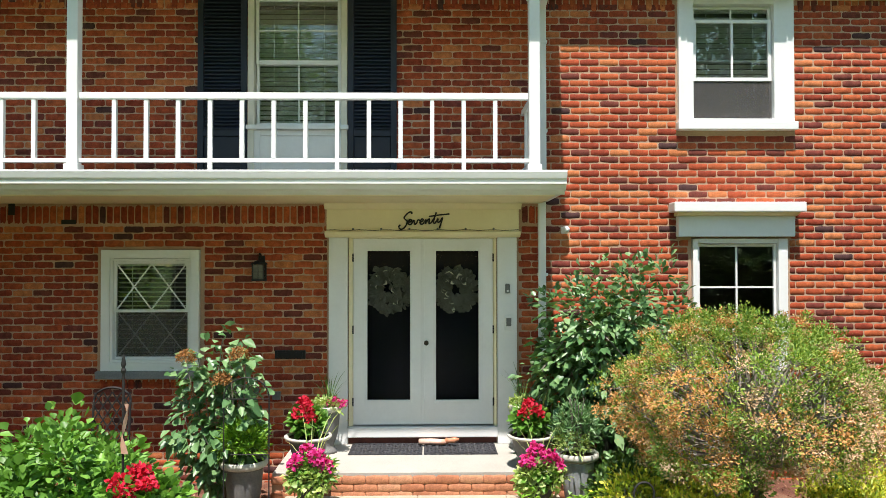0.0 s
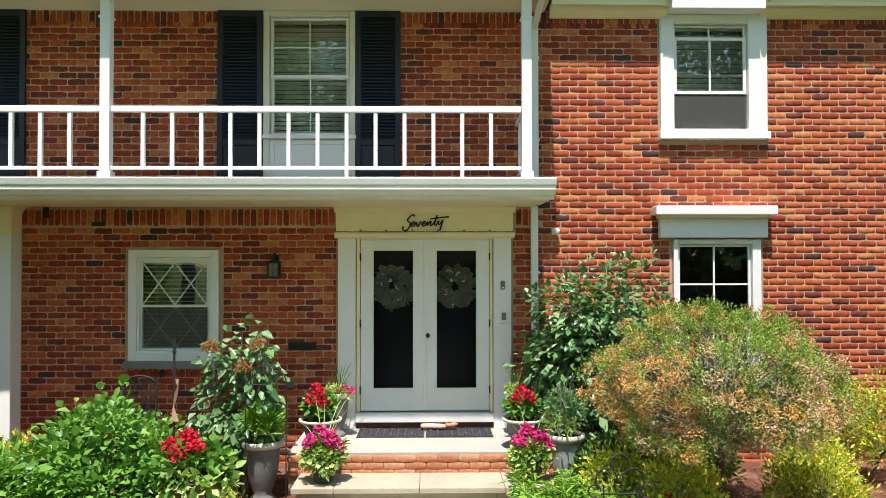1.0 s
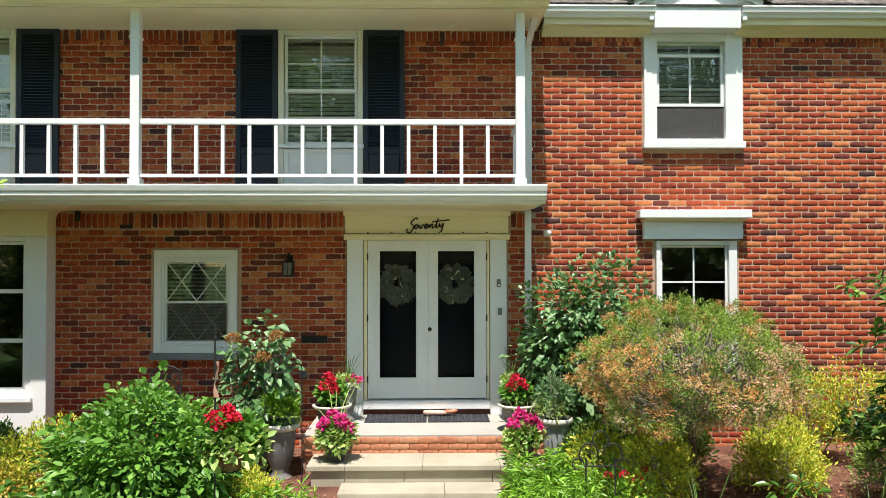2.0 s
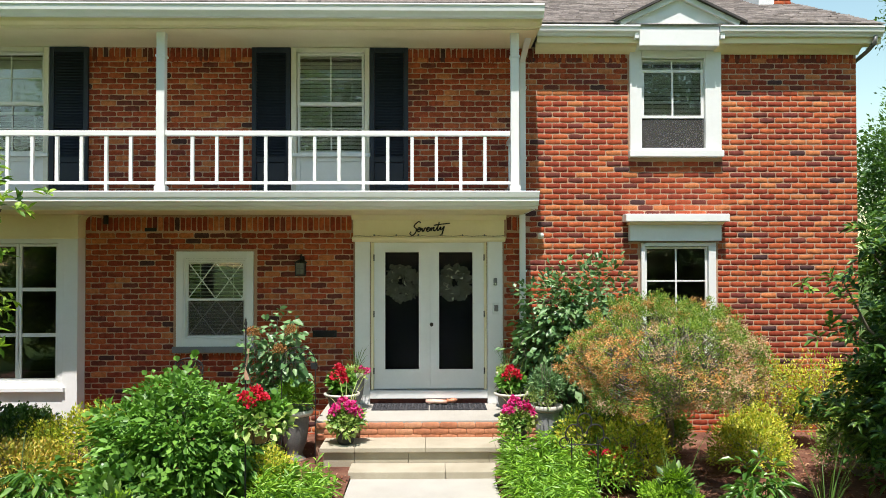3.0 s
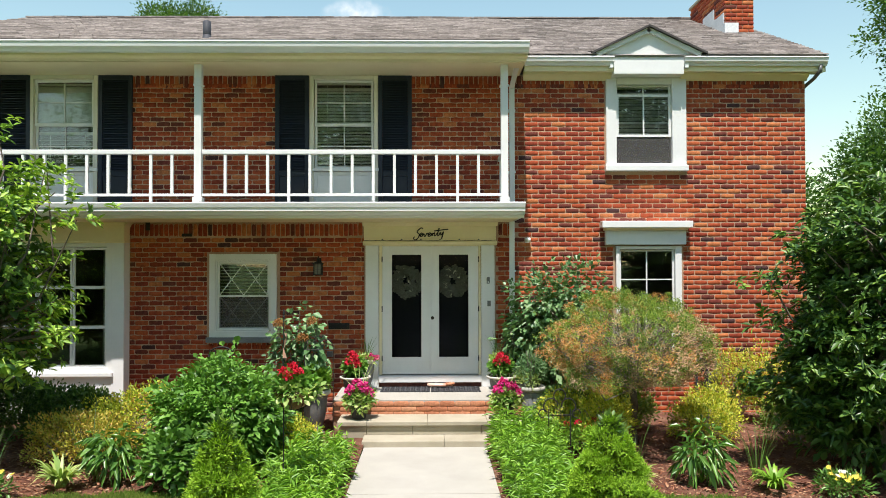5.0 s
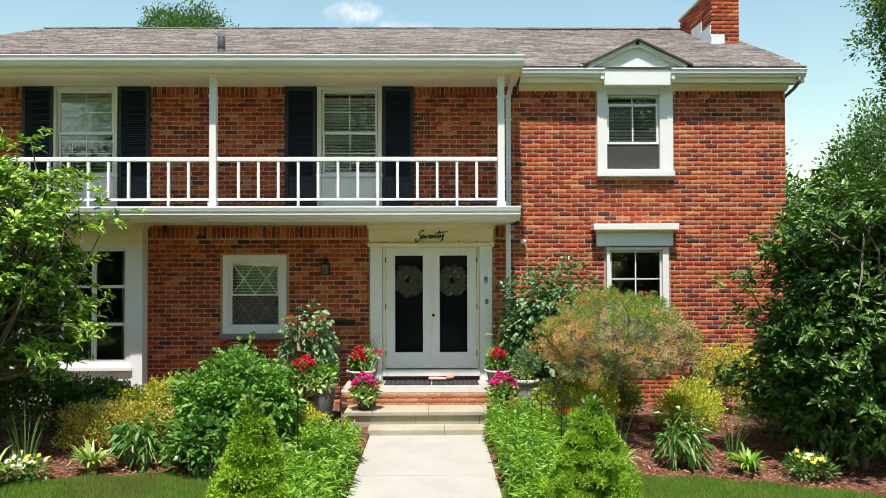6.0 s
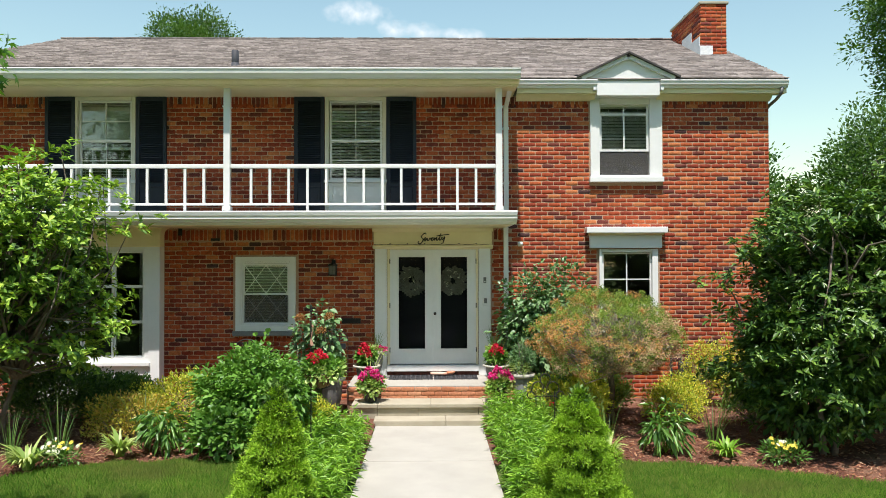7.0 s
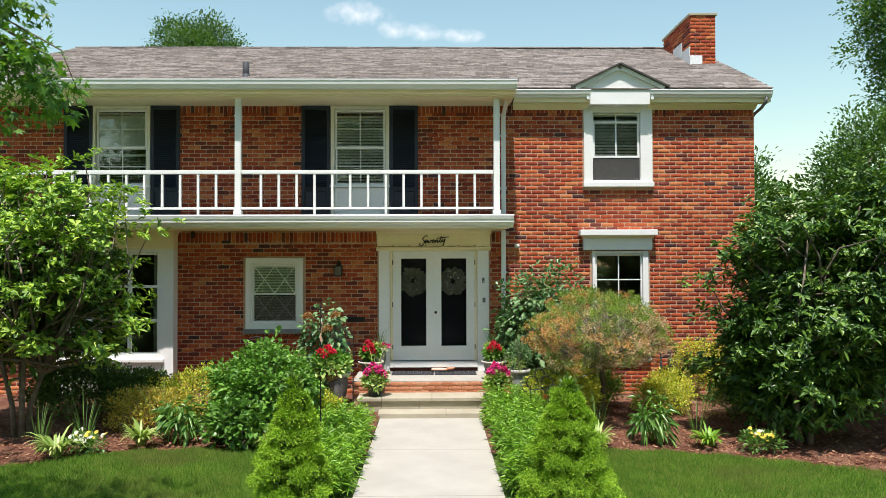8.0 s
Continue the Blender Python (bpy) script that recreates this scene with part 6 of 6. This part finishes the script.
def magnolia(x, y, crowns, mat, label, L, W, per, dark):
    """A multi-stemmed tree: boughs end in flat sprays of shoots, each shoot with a whorl of leaves."""
    s = thing("magnolia_tree", (x, y, 0), label, "tree")
    bm = bmesh.new()
    sprays = [tufts(k, c, r, 0.5, -0.8, 2.6, 0.42, x + i) for i, (c, r, k) in enumerate(crowns)]
    tips = np.concatenate([p for p, o in sprays])
    for q in range(4):
        a = q * 1.6 + 0.4
        fork = (x + 0.28 * math.cos(a), y + 0.2 * math.sin(a), 0.9 + 0.12 * q)
        tube([(x + 0.09 * math.cos(a), y + 0.08 * math.sin(a), -0.05), (x + 0.12 * math.cos(a), y + 0.1 * math.sin(a), 0.45), fork], [0.042, 0.036, 0.03], 8, bm)
        limbs(fork, tips[q::4][:40], 0.026, 0.10, bm)
    part("trunk", bm, M_BARK, s, smooth=True)
    for (c, r, k), (p, o) in zip(crowns, sprays):
        tip, ax = shoots(p, o, per, 0.15)
        P, D, U = whorls(tip, ax, 9, -0.25, 0.85)
        n = len(P)
        put("crown", leaf_mesh("crown", P, D, U, sizes(n, L), sizes(n, W), 0.25, 0.15, 0.55), mat, s)
        # darker leaf colour in the core paints the shade inside the crown
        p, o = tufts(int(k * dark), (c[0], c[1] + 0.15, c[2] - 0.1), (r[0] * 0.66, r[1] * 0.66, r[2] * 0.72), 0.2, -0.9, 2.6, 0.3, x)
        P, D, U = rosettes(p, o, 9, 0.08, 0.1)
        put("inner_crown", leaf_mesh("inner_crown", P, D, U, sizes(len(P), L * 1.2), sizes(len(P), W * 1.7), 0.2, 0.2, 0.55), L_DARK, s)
    return s


magnolia(-6.05, -3.35, [((-5.80, -3.35, 2.42), (1.40, 1.1, 1.72), 150), ((-6.9, -3.0, 2.0), (1.2, 1.0, 1.6), 70)], L_MAGL, "leafy multi-stemmed magnolia with glossy light green leaves", 0.105, 0.044, 9, 2.5)
magnolia(5.0, -4.0, [((5.30, -3.95, 1.95), (1.42, 1.15, 1.5), 210), ((6.6, -3.9, 2.4), (1.4, 1.2, 1.75), 140), ((5.1, -3.6, 0.95), (1.25, 0.9, 0.85), 110)], L_MAG, "dense dark green magnolia with narrow glossy leaves", 0.105, 0.037, 13, 5)
rr = thing("shade_rose", (5.75, -2.3, 0), "thin rose bush with a few red blooms in shade", "flowers")
leafy((5.75, -2.3, 0.55), (0.4, 0.3, 0.5), 90, 6, 0.05, 0.035, L_MAG, rr, spread=0.04, inner=0.3)
flower_heads([(5.55, -2.5, 0.75), (5.85, -2.5, 0.85), (6.05, -2.45, 0.7)], 0.05, 50, F_RED, rr)


def shade_tree(x, y, h, c, r, k, leaf, label, mat=None, trunk=0.18, per=14, spread=0.22, name="shade_tree", gap=0.4):
    s = thing(name, (x, y, 0), label, "tree")
    e, _ = tufts(26, c, (r[0] * 0.8, r[1] * 0.8, r[2] * 0.8), 0.6, -0.5, 2, 0.3, x)
    bm = tube([(x, y, -0.1), (x + 0.1, y, h * 0.5), (c[0], c[1], c[2] - r[2] * 0.55)], [trunk, trunk * 0.8, trunk * 0.6], 10)
    limbs((c[0], c[1], c[2] - r[2] * 0.6), e, trunk * 0.45, 0.12, bm, 0.02)
    part("trunk", bm, M_BARK, s, smooth=True)
    p, o = tufts(k, c, r, 0.55, -0.8, 2.6, gap, x * 0.37 + y)
    P, D, U = rosettes(p, o, per, spread, 0.2)
    n = len(P)
    put("crown", small_leaf_mesh("crown", P, D, U, sizes(n, leaf), sizes(n, leaf * 0.62)), mat or L_TREE, s)
    return s


shade_tree(-12.3, 25, 9, (-12.3, 25, 12.2), (2.6, 2.4, 3.0), 1300, 0.12, "green tree top rising behind the roof", per=34, spread=0.2)
shade_tree(19.4, 17, 4, (19.4, 17, 5.6), (3.4, 3.0, 3.3), 2200, 0.16, "green leafy tree beyond the corner of the house")
shade_tree(12.3, 16, 3, (12.3, 16, 3.8), (2.0, 2.0, 2.8), 1100, 0.16, "green leafy tree beyond the corner of the house")
shade_tree(13.5, 9, 2, (14.4, 9, 2.2), (3.0, 2.4, 2.2), 1300, 0.13, "green leafy bush beyond the corner of the house")
shade_tree(30.0, 26, 11, (30.0, 26, 16.5), (6.2, 4.5, 6.2), 1300, 0.21, "tall spreading shade tree beyond the house", per=60, spread=0.34, gap=0.6)
shade_tree(10.5, -1.0, 1.5, (10.0, -1.0, 2.0), (2.4, 2.0, 2.0), 900, 0.14, "green leafy bush beside the house")
shade_tree(-12.0, 2.0, 1.5, (-12.0, 2.0, 3.0), (2.6, 2.4, 3.0), 900, 0.2, "green leafy tree beside the house")
# out-of-view street trees: some mirrored in the panes, others added to block low sky
for x, y, hh in ((-27, -30, 8), (-17, -29, 7), (-0.6, -26, 13), (6, -28, 15), (14, -26, 15), (23, -27, 14)):
    shade_tree(x, y, 5, (x, y, hh * 0.72), (5.0, 3.5, hh * 0.42), 700, 0.24, "shade tree across the street, out of direct view", trunk=0.25, per=30, spread=0.5)

# maple whose lowest bough hangs into view
mp = thing("maple_tree", (-6.4, -10.4, 0), "maple with a low leafy bough over the lawn", "tree")
bm = tube([(-6.4, -10.4, -0.1), (-6.3, -10.4, 2.2), (-6.4, -10.2, 5.2)], [0.22, 0.17, 0.12], 12)
bough = [(-6.35, -10.35, 3.7), (-4.6, -10.4, 4.35), (-3.4, -10.5, 4.12), (-2.7, -10.5, 3.82), (-2.2, -10.5, 3.58)]
tube(bough, [0.08, 0.05, 0.03, 0.014, 0.006], 8, bm)
e, _ = tufts(26, (-7.2, -11.6, 7.4), (3.2, 2.8, 2.0), 0.6, -0.3)
limbs((-6.4, -10.2, 5.1), e, 0.06, 0.12, bm, 0.015)
twigs = np.array([(-1.90, -10.5, 3.38), (-1.96, -10.6, 3.50), (-2.02, -10.4, 3.33), (-2.14, -10.5, 3.45), (-2.24, -10.45, 3.60), (-2.30, -10.6, 3.34), (-2.08, -10.55, 3.58), (-2.20, -10.5, 3.22), (-2.34, -10.5, 3.20), (-2.50, -10.5, 3.50)])
high = np.array([(-2.14, -10.5, 3.84), (-2.26, -10.4, 3.90), (-2.20, -10.6, 3.76), (-2.40, -10.5, 3.95), (-2.6, -10.4, 3.9)])
limbs((-2.62, -10.5, 3.78), twigs, 0.008, 0.10, bm, 0.003)
limbs((-3.3, -10.5, 4.10), high, 0.010, 0.08, bm, 0.003)
part("trunk", bm, M_BARK, mp, smooth=True)


def maple_leaf_mesh(name, P, D, U, L):
    """Leaves of five pointed lobes that spread from the stalk."""
    n = len(P)
    D = unit(D)
    S = unit(np.cross(D, U))
    N = np.cross(S, D)
    L = L[:, None]
    rows = [P]
    for deg, rad in ((-140, 0.30), (-105, 0.62), (-75, 0.34), (-48, 0.88), (-24, 0.44), (0, 1.0), (24, 0.44), (48, 0.88), (75, 0.34), (105, 0.62), (140, 0.30)):
        a = radians(deg)
        rows.append(P + (D * (math.cos(a) * rad + 0.15) + S * math.sin(a) * rad * 0.9 - N * rad * rad * 0.22) * L * 0.85)
    V = np.stack(rows, 1).reshape(-1, 3)
    F = np.array([[0, k, k + 1, k + 2] for k in (1, 3, 5, 7, 9)]).ravel()[None] + 12 * np.arange(n)[:, None]
    return raw_mesh(name, V, F.ravel(), 4)


c = np.concatenate([twigs, high])
p = c[RNG.integers(0, len(c), 380)] + RNG.normal(size=(380, 3)) * [0.062, 0.10, 0.045] - [0.09, 0, 0]
P, D, U = rosettes(p, np.tile([0.4, -0.1, -0.5], (380, 1)), 4, 0.03, -0.25)
put("bough_leaves", maple_leaf_mesh("bough_leaves", P, D, U, sizes(len(P), 0.045)), L_MAPLE, mp)
p, o = tufts(2600, (-7.2, -11.6, 7.4), (4.1, 3.6, 2.7), 0.4, -0.7, 2.4, 0.4, 3)
P, D, U = rosettes(p, o, 10, 0.14, 0.2)
put("crown", small_leaf_mesh("crown", P, D, U, sizes(len(P), 0.13), sizes(len(P), 0.10)), L_MAPLE, mp)

# ---------------------------------------------------------------- lawn and mulch
n = 330000
X = np.concatenate([WALK_L - np.abs(RNG.normal(0, 3.6, n // 2)), WALK_R + np.abs(RNG.normal(0, 3.6, n // 2))])
Y = -4.0 - np.abs(RNG.normal(0, 2.4, n))
edge = np.array([lawn_edge(x) for x in X])
ok = Y < edge + 0.05 * np.sin(X * 9)
ok &= ~((np.abs(X + 0.155) < 1.35) & (Y > -6.4))
X, Y = X[ok], Y[ok]
a = RNG.uniform(0, 2 * math.pi, len(X))
P = np.stack([X, Y, np.full(len(X), -0.032)], 1)
D = np.stack([np.cos(a) * 0.5, np.sin(a) * 0.5, np.ones(len(X))], 1)
lawn = put("lawn_grass", small_leaf_mesh("lawn_grass", P, D, np.stack([np.sin(a), -np.cos(a), 0 * a + 0.2], 1), sizes(len(X), 0.062), 0.009), L_GRASS)
tagged(lawn, "short green mown lawn grass", "grass", kind="stuff")

n = 22000
X = np.concatenate([RNG.uniform(-7.2, WALK_L - 0.03, n // 2), RNG.uniform(WALK_R + 0.03, 7.5, n // 2)])
E = np.array([lawn_edge(x) for x in X])
Y = E * RNG.random(n) ** 0.5 + RNG.normal(0, 0.02, n)
ok = ~((np.abs(X) < 1.55) & (Y > -2.2))
X, Y, E = X[ok], Y[ok], E[ok]
t = np.clip(Y / E, 0, 1)
Z = np.where(t < 0.5, 0.012 + 0.056 * t, 0.04 - 0.136 * (t - 0.5)) + RNG.uniform(0.004, 0.022, len(X))
a = RNG.uniform(0, 2 * math.pi, len(X))
D = np.stack([np.cos(a), np.sin(a), RNG.normal(0, 0.25, len(X))], 1)
chips = put("mulch_chips", small_leaf_mesh("mulch_chips", np.stack([X, Y, Z], 1), D, np.tile([0, 0, 1.0], (len(X), 1)) + RNG.normal(size=(len(X), 3)) * 0.4, sizes(len(X), 0.055), sizes(len(X), 0.017)), M_CHIPS)
tagged(chips, "shredded reddish-brown bark mulch", "mulch", kind="stuff")

# ---------------------------------------------------------------- clouds far off
mc, cn, cl, cp = nodes_of("cloud")
cn.remove(cp)
ct = cn.new("ShaderNodeTexCoord")
sep = cn.new("ShaderNodeTexGradient")
sep.gradient_type = "SPHERICAL"
mp2 = cn.new("ShaderNodeMapping")
mp2.inputs["Location"].default_value, mp2.inputs["Scale"].default_value = (-1, -1, 0), (2, 2, 0)
cl.new(ct.outputs["Generated"], mp2.inputs[0])
cl.new(mp2.outputs[0], sep.inputs[0])
cz = cn.new("ShaderNodeTexNoise")
cz.inputs["Scale"].default_value, cz.inputs["Detail"].default_value = 0.15, 7
cl.new(ct.outputs["Object"], cz.inputs["Vector"])
mul = cn.new("ShaderNodeMath")
mul.operation = "MULTIPLY"
cl.new(sep.outputs[1], mul.inputs[0])
cl.new(cz.outputs[0], mul.inputs[1])
cr = ramp(cn, [(0.18, (0, 0, 0)), (0.60, (0.75, 0.75, 0.75))])
cl.new(mul.outputs[0], cr.inputs[0])
ce, ctr, cm = cn.new("ShaderNodeEmission"), cn.new("ShaderNodeBsdfTransparent"), cn.new("ShaderNodeMixShader")
ce.inputs[0].default_value, ce.inputs[1].default_value = (0.95, 0.97, 1.0, 1), 0.75
cl.new(cr.outputs[0], cm.inputs[0])
cl.new(ctr.outputs[0], cm.inputs[1])
cl.new(ce.outputs[0], cm.inputs[2])
cl.new(cm.outputs[0], cn["Material Output"].inputs[0])
for i, (x, z, w, h) in enumerate(((-42, 141, 62, 24), (-22, 133, 34, 18), (-6, 133, 32, 18), (16, 132, 56, 14))):
    bm = bmesh.new()
    bm.faces.new([bm.verts.new((x + sx * w / 2, 400 + i * 4, z + sz * h / 2)) for sx, sz in ((-1, -1), (1, -1), (1, 1), (-1, 1))])
    ob = part("backdrop_cloud", bm, mc)
    me = ob.data
    me.transform(Matrix(((1, 0, 0, -x), (0, 0, 1, -z), (0, 1, 0, -400 - i * 4), (0, 0, 0, 1))))
    ob.matrix_world = Matrix(((1, 0, 0, x), (0, 0, 1, 400 + i * 4), (0, 1, 0, z), (0, 0, 0, 1)))
    tagged(ob, "thin white summer cloud in the blue sky", "cloud", kind="structure")


# ---------------------------------------------------------------- brickwork
COURSE, PITCH = 0.0785, 0.2215
BL, BH = 0.2125, 0.0685


def brick_shape(w, h, deep, jag, seed):
    """A worn brick with wavy, softened edges, its face looking to -y; origin at the middle of the face."""
    r = np.random.default_rng(seed)
    xs = (-0.5, -0.43, -0.12, 0.18, 0.43, 0.5)
    top = [(x * w + r.uniform(-jag, jag) * (abs(x) < 0.5), h / 2 * (0.62 if abs(x) == 0.5 else 1.0) + r.uniform(-jag, jag) * 0.7) for x in xs]
    low = [(x * w + r.uniform(-jag, jag) * (abs(x) < 0.5), -h / 2 * (0.62 if abs(x) == 0.5 else 1.0) + r.uniform(-jag, jag) * 0.7) for x in xs]
    ring = low + top[::-1]
    k = len(ring)
    V = [(x, deep, z) for x, z in ring] + [(x, 0.0015, z) for x, z in ring] + [(x * (1 - 0.008 / w), -0.0035 + r.uniform(-0.0015, 0.0015), z * (1 - 0.010 / h)) for x, z in ring]
    F = []
    for i in range(5):
        F += [2 * k + i, 2 * k + i + 1, 3 * k - 2 - i, 3 * k - 1 - i]
    for a in (0, k):
        for i in range(k):
            F += [a + i, a + (i + 1) % k, a + k + (i + 1) % k, a + k + i]
    return np.array(V), np.array(F)


BLOCKS = [  # parts of the front that other things cover: x0, x1, z0, z1
    (-1.16, 0.975, 0.40, 3.12), (LEFT, SLAB_R - 0.06, 3.11, 3.365), (-7.15, -4.945, 0, 3.12), (2.765, 4.115, 3.93, 5.6), (2.90, 4.04, 0.62, 2.74),
    (-3.70, -2.53, 1.16, 2.60), (-2.05, -0.93, 3.36, 5.6), (-6.58, -5.46, 3.36, 5.6), (PORCH_L + 0.02, PORCH_R, -0.1, PORCH_Z), (2.77, 4.05, 2.74, 2.96),
]


def field_bricks():
    """x, z, length and height of every brick of the front."""
    out = []
    rows = int((5.30 - 0.0) / COURSE) + 1
    for r in range(-1, rows):
        z = 0.04 + r * COURSE
        x = LEFT - (PITCH / 2 if r % 2 else 0) + RNG.uniform(-0.008, 0.008)
        while x < RIGHT:
            spans = [(max(x, LEFT), min(x + BL, RIGHT))]
            x += PITCH
            zc = z + BH / 2
            if 3.11 - 0.24 < zc < 3.11 and spans[0][0] < SLAB_R - 0.1:
                continue
            for b in BLOCKS:
                if b[2] - 0.01 < zc < b[3]:
                    nxt = []
                    for a, c in spans:
                        if c <= b[0] or a >= b[1]:
                            nxt.append((a, c))
                        else:
                            nxt += [s for s in ((a, b[0] - 0.004), (b[1] + 0.004, c)) if s[1] - s[0] > 0.03]
                    spans = nxt
            out += [((a + c) / 2, zc, c - a, BH) for a, c in spans if c - a > 0.03]
    for x0, x1, z in ((LEFT, RIGHT, 5.295), (LEFT, SLAB_R - 0.1, 2.885)):  # soldier courses
        x = x0
        while x < x1 - 0.03:
            w = min(0.066, x1 - x)
            if not any(b[0] < x + w / 2 < b[1] and b[2] < z + 0.1 < b[3] for b in BLOCKS):
                out.append((x + w / 2, z + 0.1, w, 0.2))
            x += COURSE
    x = -3.68  # rowlock under the lattice window
    while x < -2.55:
        out.append((x + 0.033, 1.105, 0.066, 0.1))
        x += COURSE
    return out


def joined_bricks(rows, name):
    Vs, Fs = [], []
    shapes = [brick_shape(BL, BH, 0.03, 0.006, k) for k in range(24)]
    for i, (x, z, w, h) in enumerate(rows):
        v, f = shapes[i % 24]
        v = v.copy()
        v[:, 0] *= w / BL
        v[:, 2] *= h / BH
        v += (x, RNG.uniform(-0.0018, 0.0005), z + RNG.uniform(-0.002, 0.002))
        Fs.append(f + len(v) * len(Vs))
        Vs.append(v)
    return raw_mesh(name, np.concatenate(Vs), np.concatenate(Fs), 4)


ALL = field_bricks()
ONE = [b for b in ALL if 1.5 < b[0] < 4.3 and 3.0 < b[1] < 5.06 and abs(b[2] - BL) < 0.02 and b[3] < 0.1][:290]
taken = set(ONE)
tagged(put("bricks", joined_bricks([b for b in ALL if b not in taken], "bricks"), M_BRICK, wall_south), kind="stuff")


def loose_bricks(rows, mat, parent, kinds, face_y, size=(BL, BH), name="brick"):
    meshes = []
    for k in range(kinds):
        v, f = brick_shape(size[0], size[1], 0.03, 0.006, 100 + k)
        me = raw_mesh(name, v, f, 4)
        me.materials.append(mat)
        meshes.append(me)
    base = base_of(parent)
    for i, (x, z) in enumerate(rows):
        ob = new(name, meshes[(i * 7) % kinds])
        ob.parent = parent
        ob.location = Vector((x, face_y + RNG.uniform(-0.0018, 0.0005), z)) - base
        ob.rotation_euler = (0, radians(RNG.normal(0, 0.35)), 0)


loose_bricks([(b[0], b[1]) for b in ONE], M_BRICK_ONE, wall_south, 12, 0.0)

# brick edge of the porch: a rowlock cap over a stretcher course
rows = []
for r, z in ((0, 0.405), (1, 0.330), (2, 0.262)):
    x = PORCH_L + 0.02 - (0.11 if r == 1 else 0)
    while x < PORCH_R - 0.1:
        if x > PORCH_L - 0.05:
            rows.append((x + 0.104, z))
        x += PITCH
loose_bricks(rows, M_STEPBRICK, porch, 6, PORCH_F, (0.2185, 0.0725))

# chimney brickwork
crow = []
for r in range(20):
    z = 6.36 + r * COURSE
    x = 5.56 - (0.11 if r % 2 else 0)
    while x < 6.10:
        a, b = max(x, 5.56), min(x + BL, 6.10)
        x += PITCH
        if b - a > 0.04:
            crow.append(((a + b) / 2, z + BH / 2, b - a, BH))
me = joined_bricks(crow, "front_bricks")
me.transform(Matrix.Translation((0, 1.99, 0)))
tagged(put("front_bricks", me, M_BRICK, chimney), kind="stuff")
crow = []
for r in range(20):
    z = 6.36 + r * COURSE
    x = 2.0 - (0.11 if r % 2 else 0)
    while x < 3.9:
        a, b = max(x, 2.0), min(x + BL, 3.9)
        x += PITCH
        if b - a > 0.04:
            crow.append(((a + b) / 2, z + BH / 2, b - a, BH))
me = joined_bricks(crow, "side_bricks")
me.transform(Matrix(((0, 1, 0, 5.55), (1, 0, 0, 0), (0, 0, 1, 0), (0, 0, 0, 1))))
tagged(put("side_bricks", me, M_BRICK, chimney), kind="stuff")
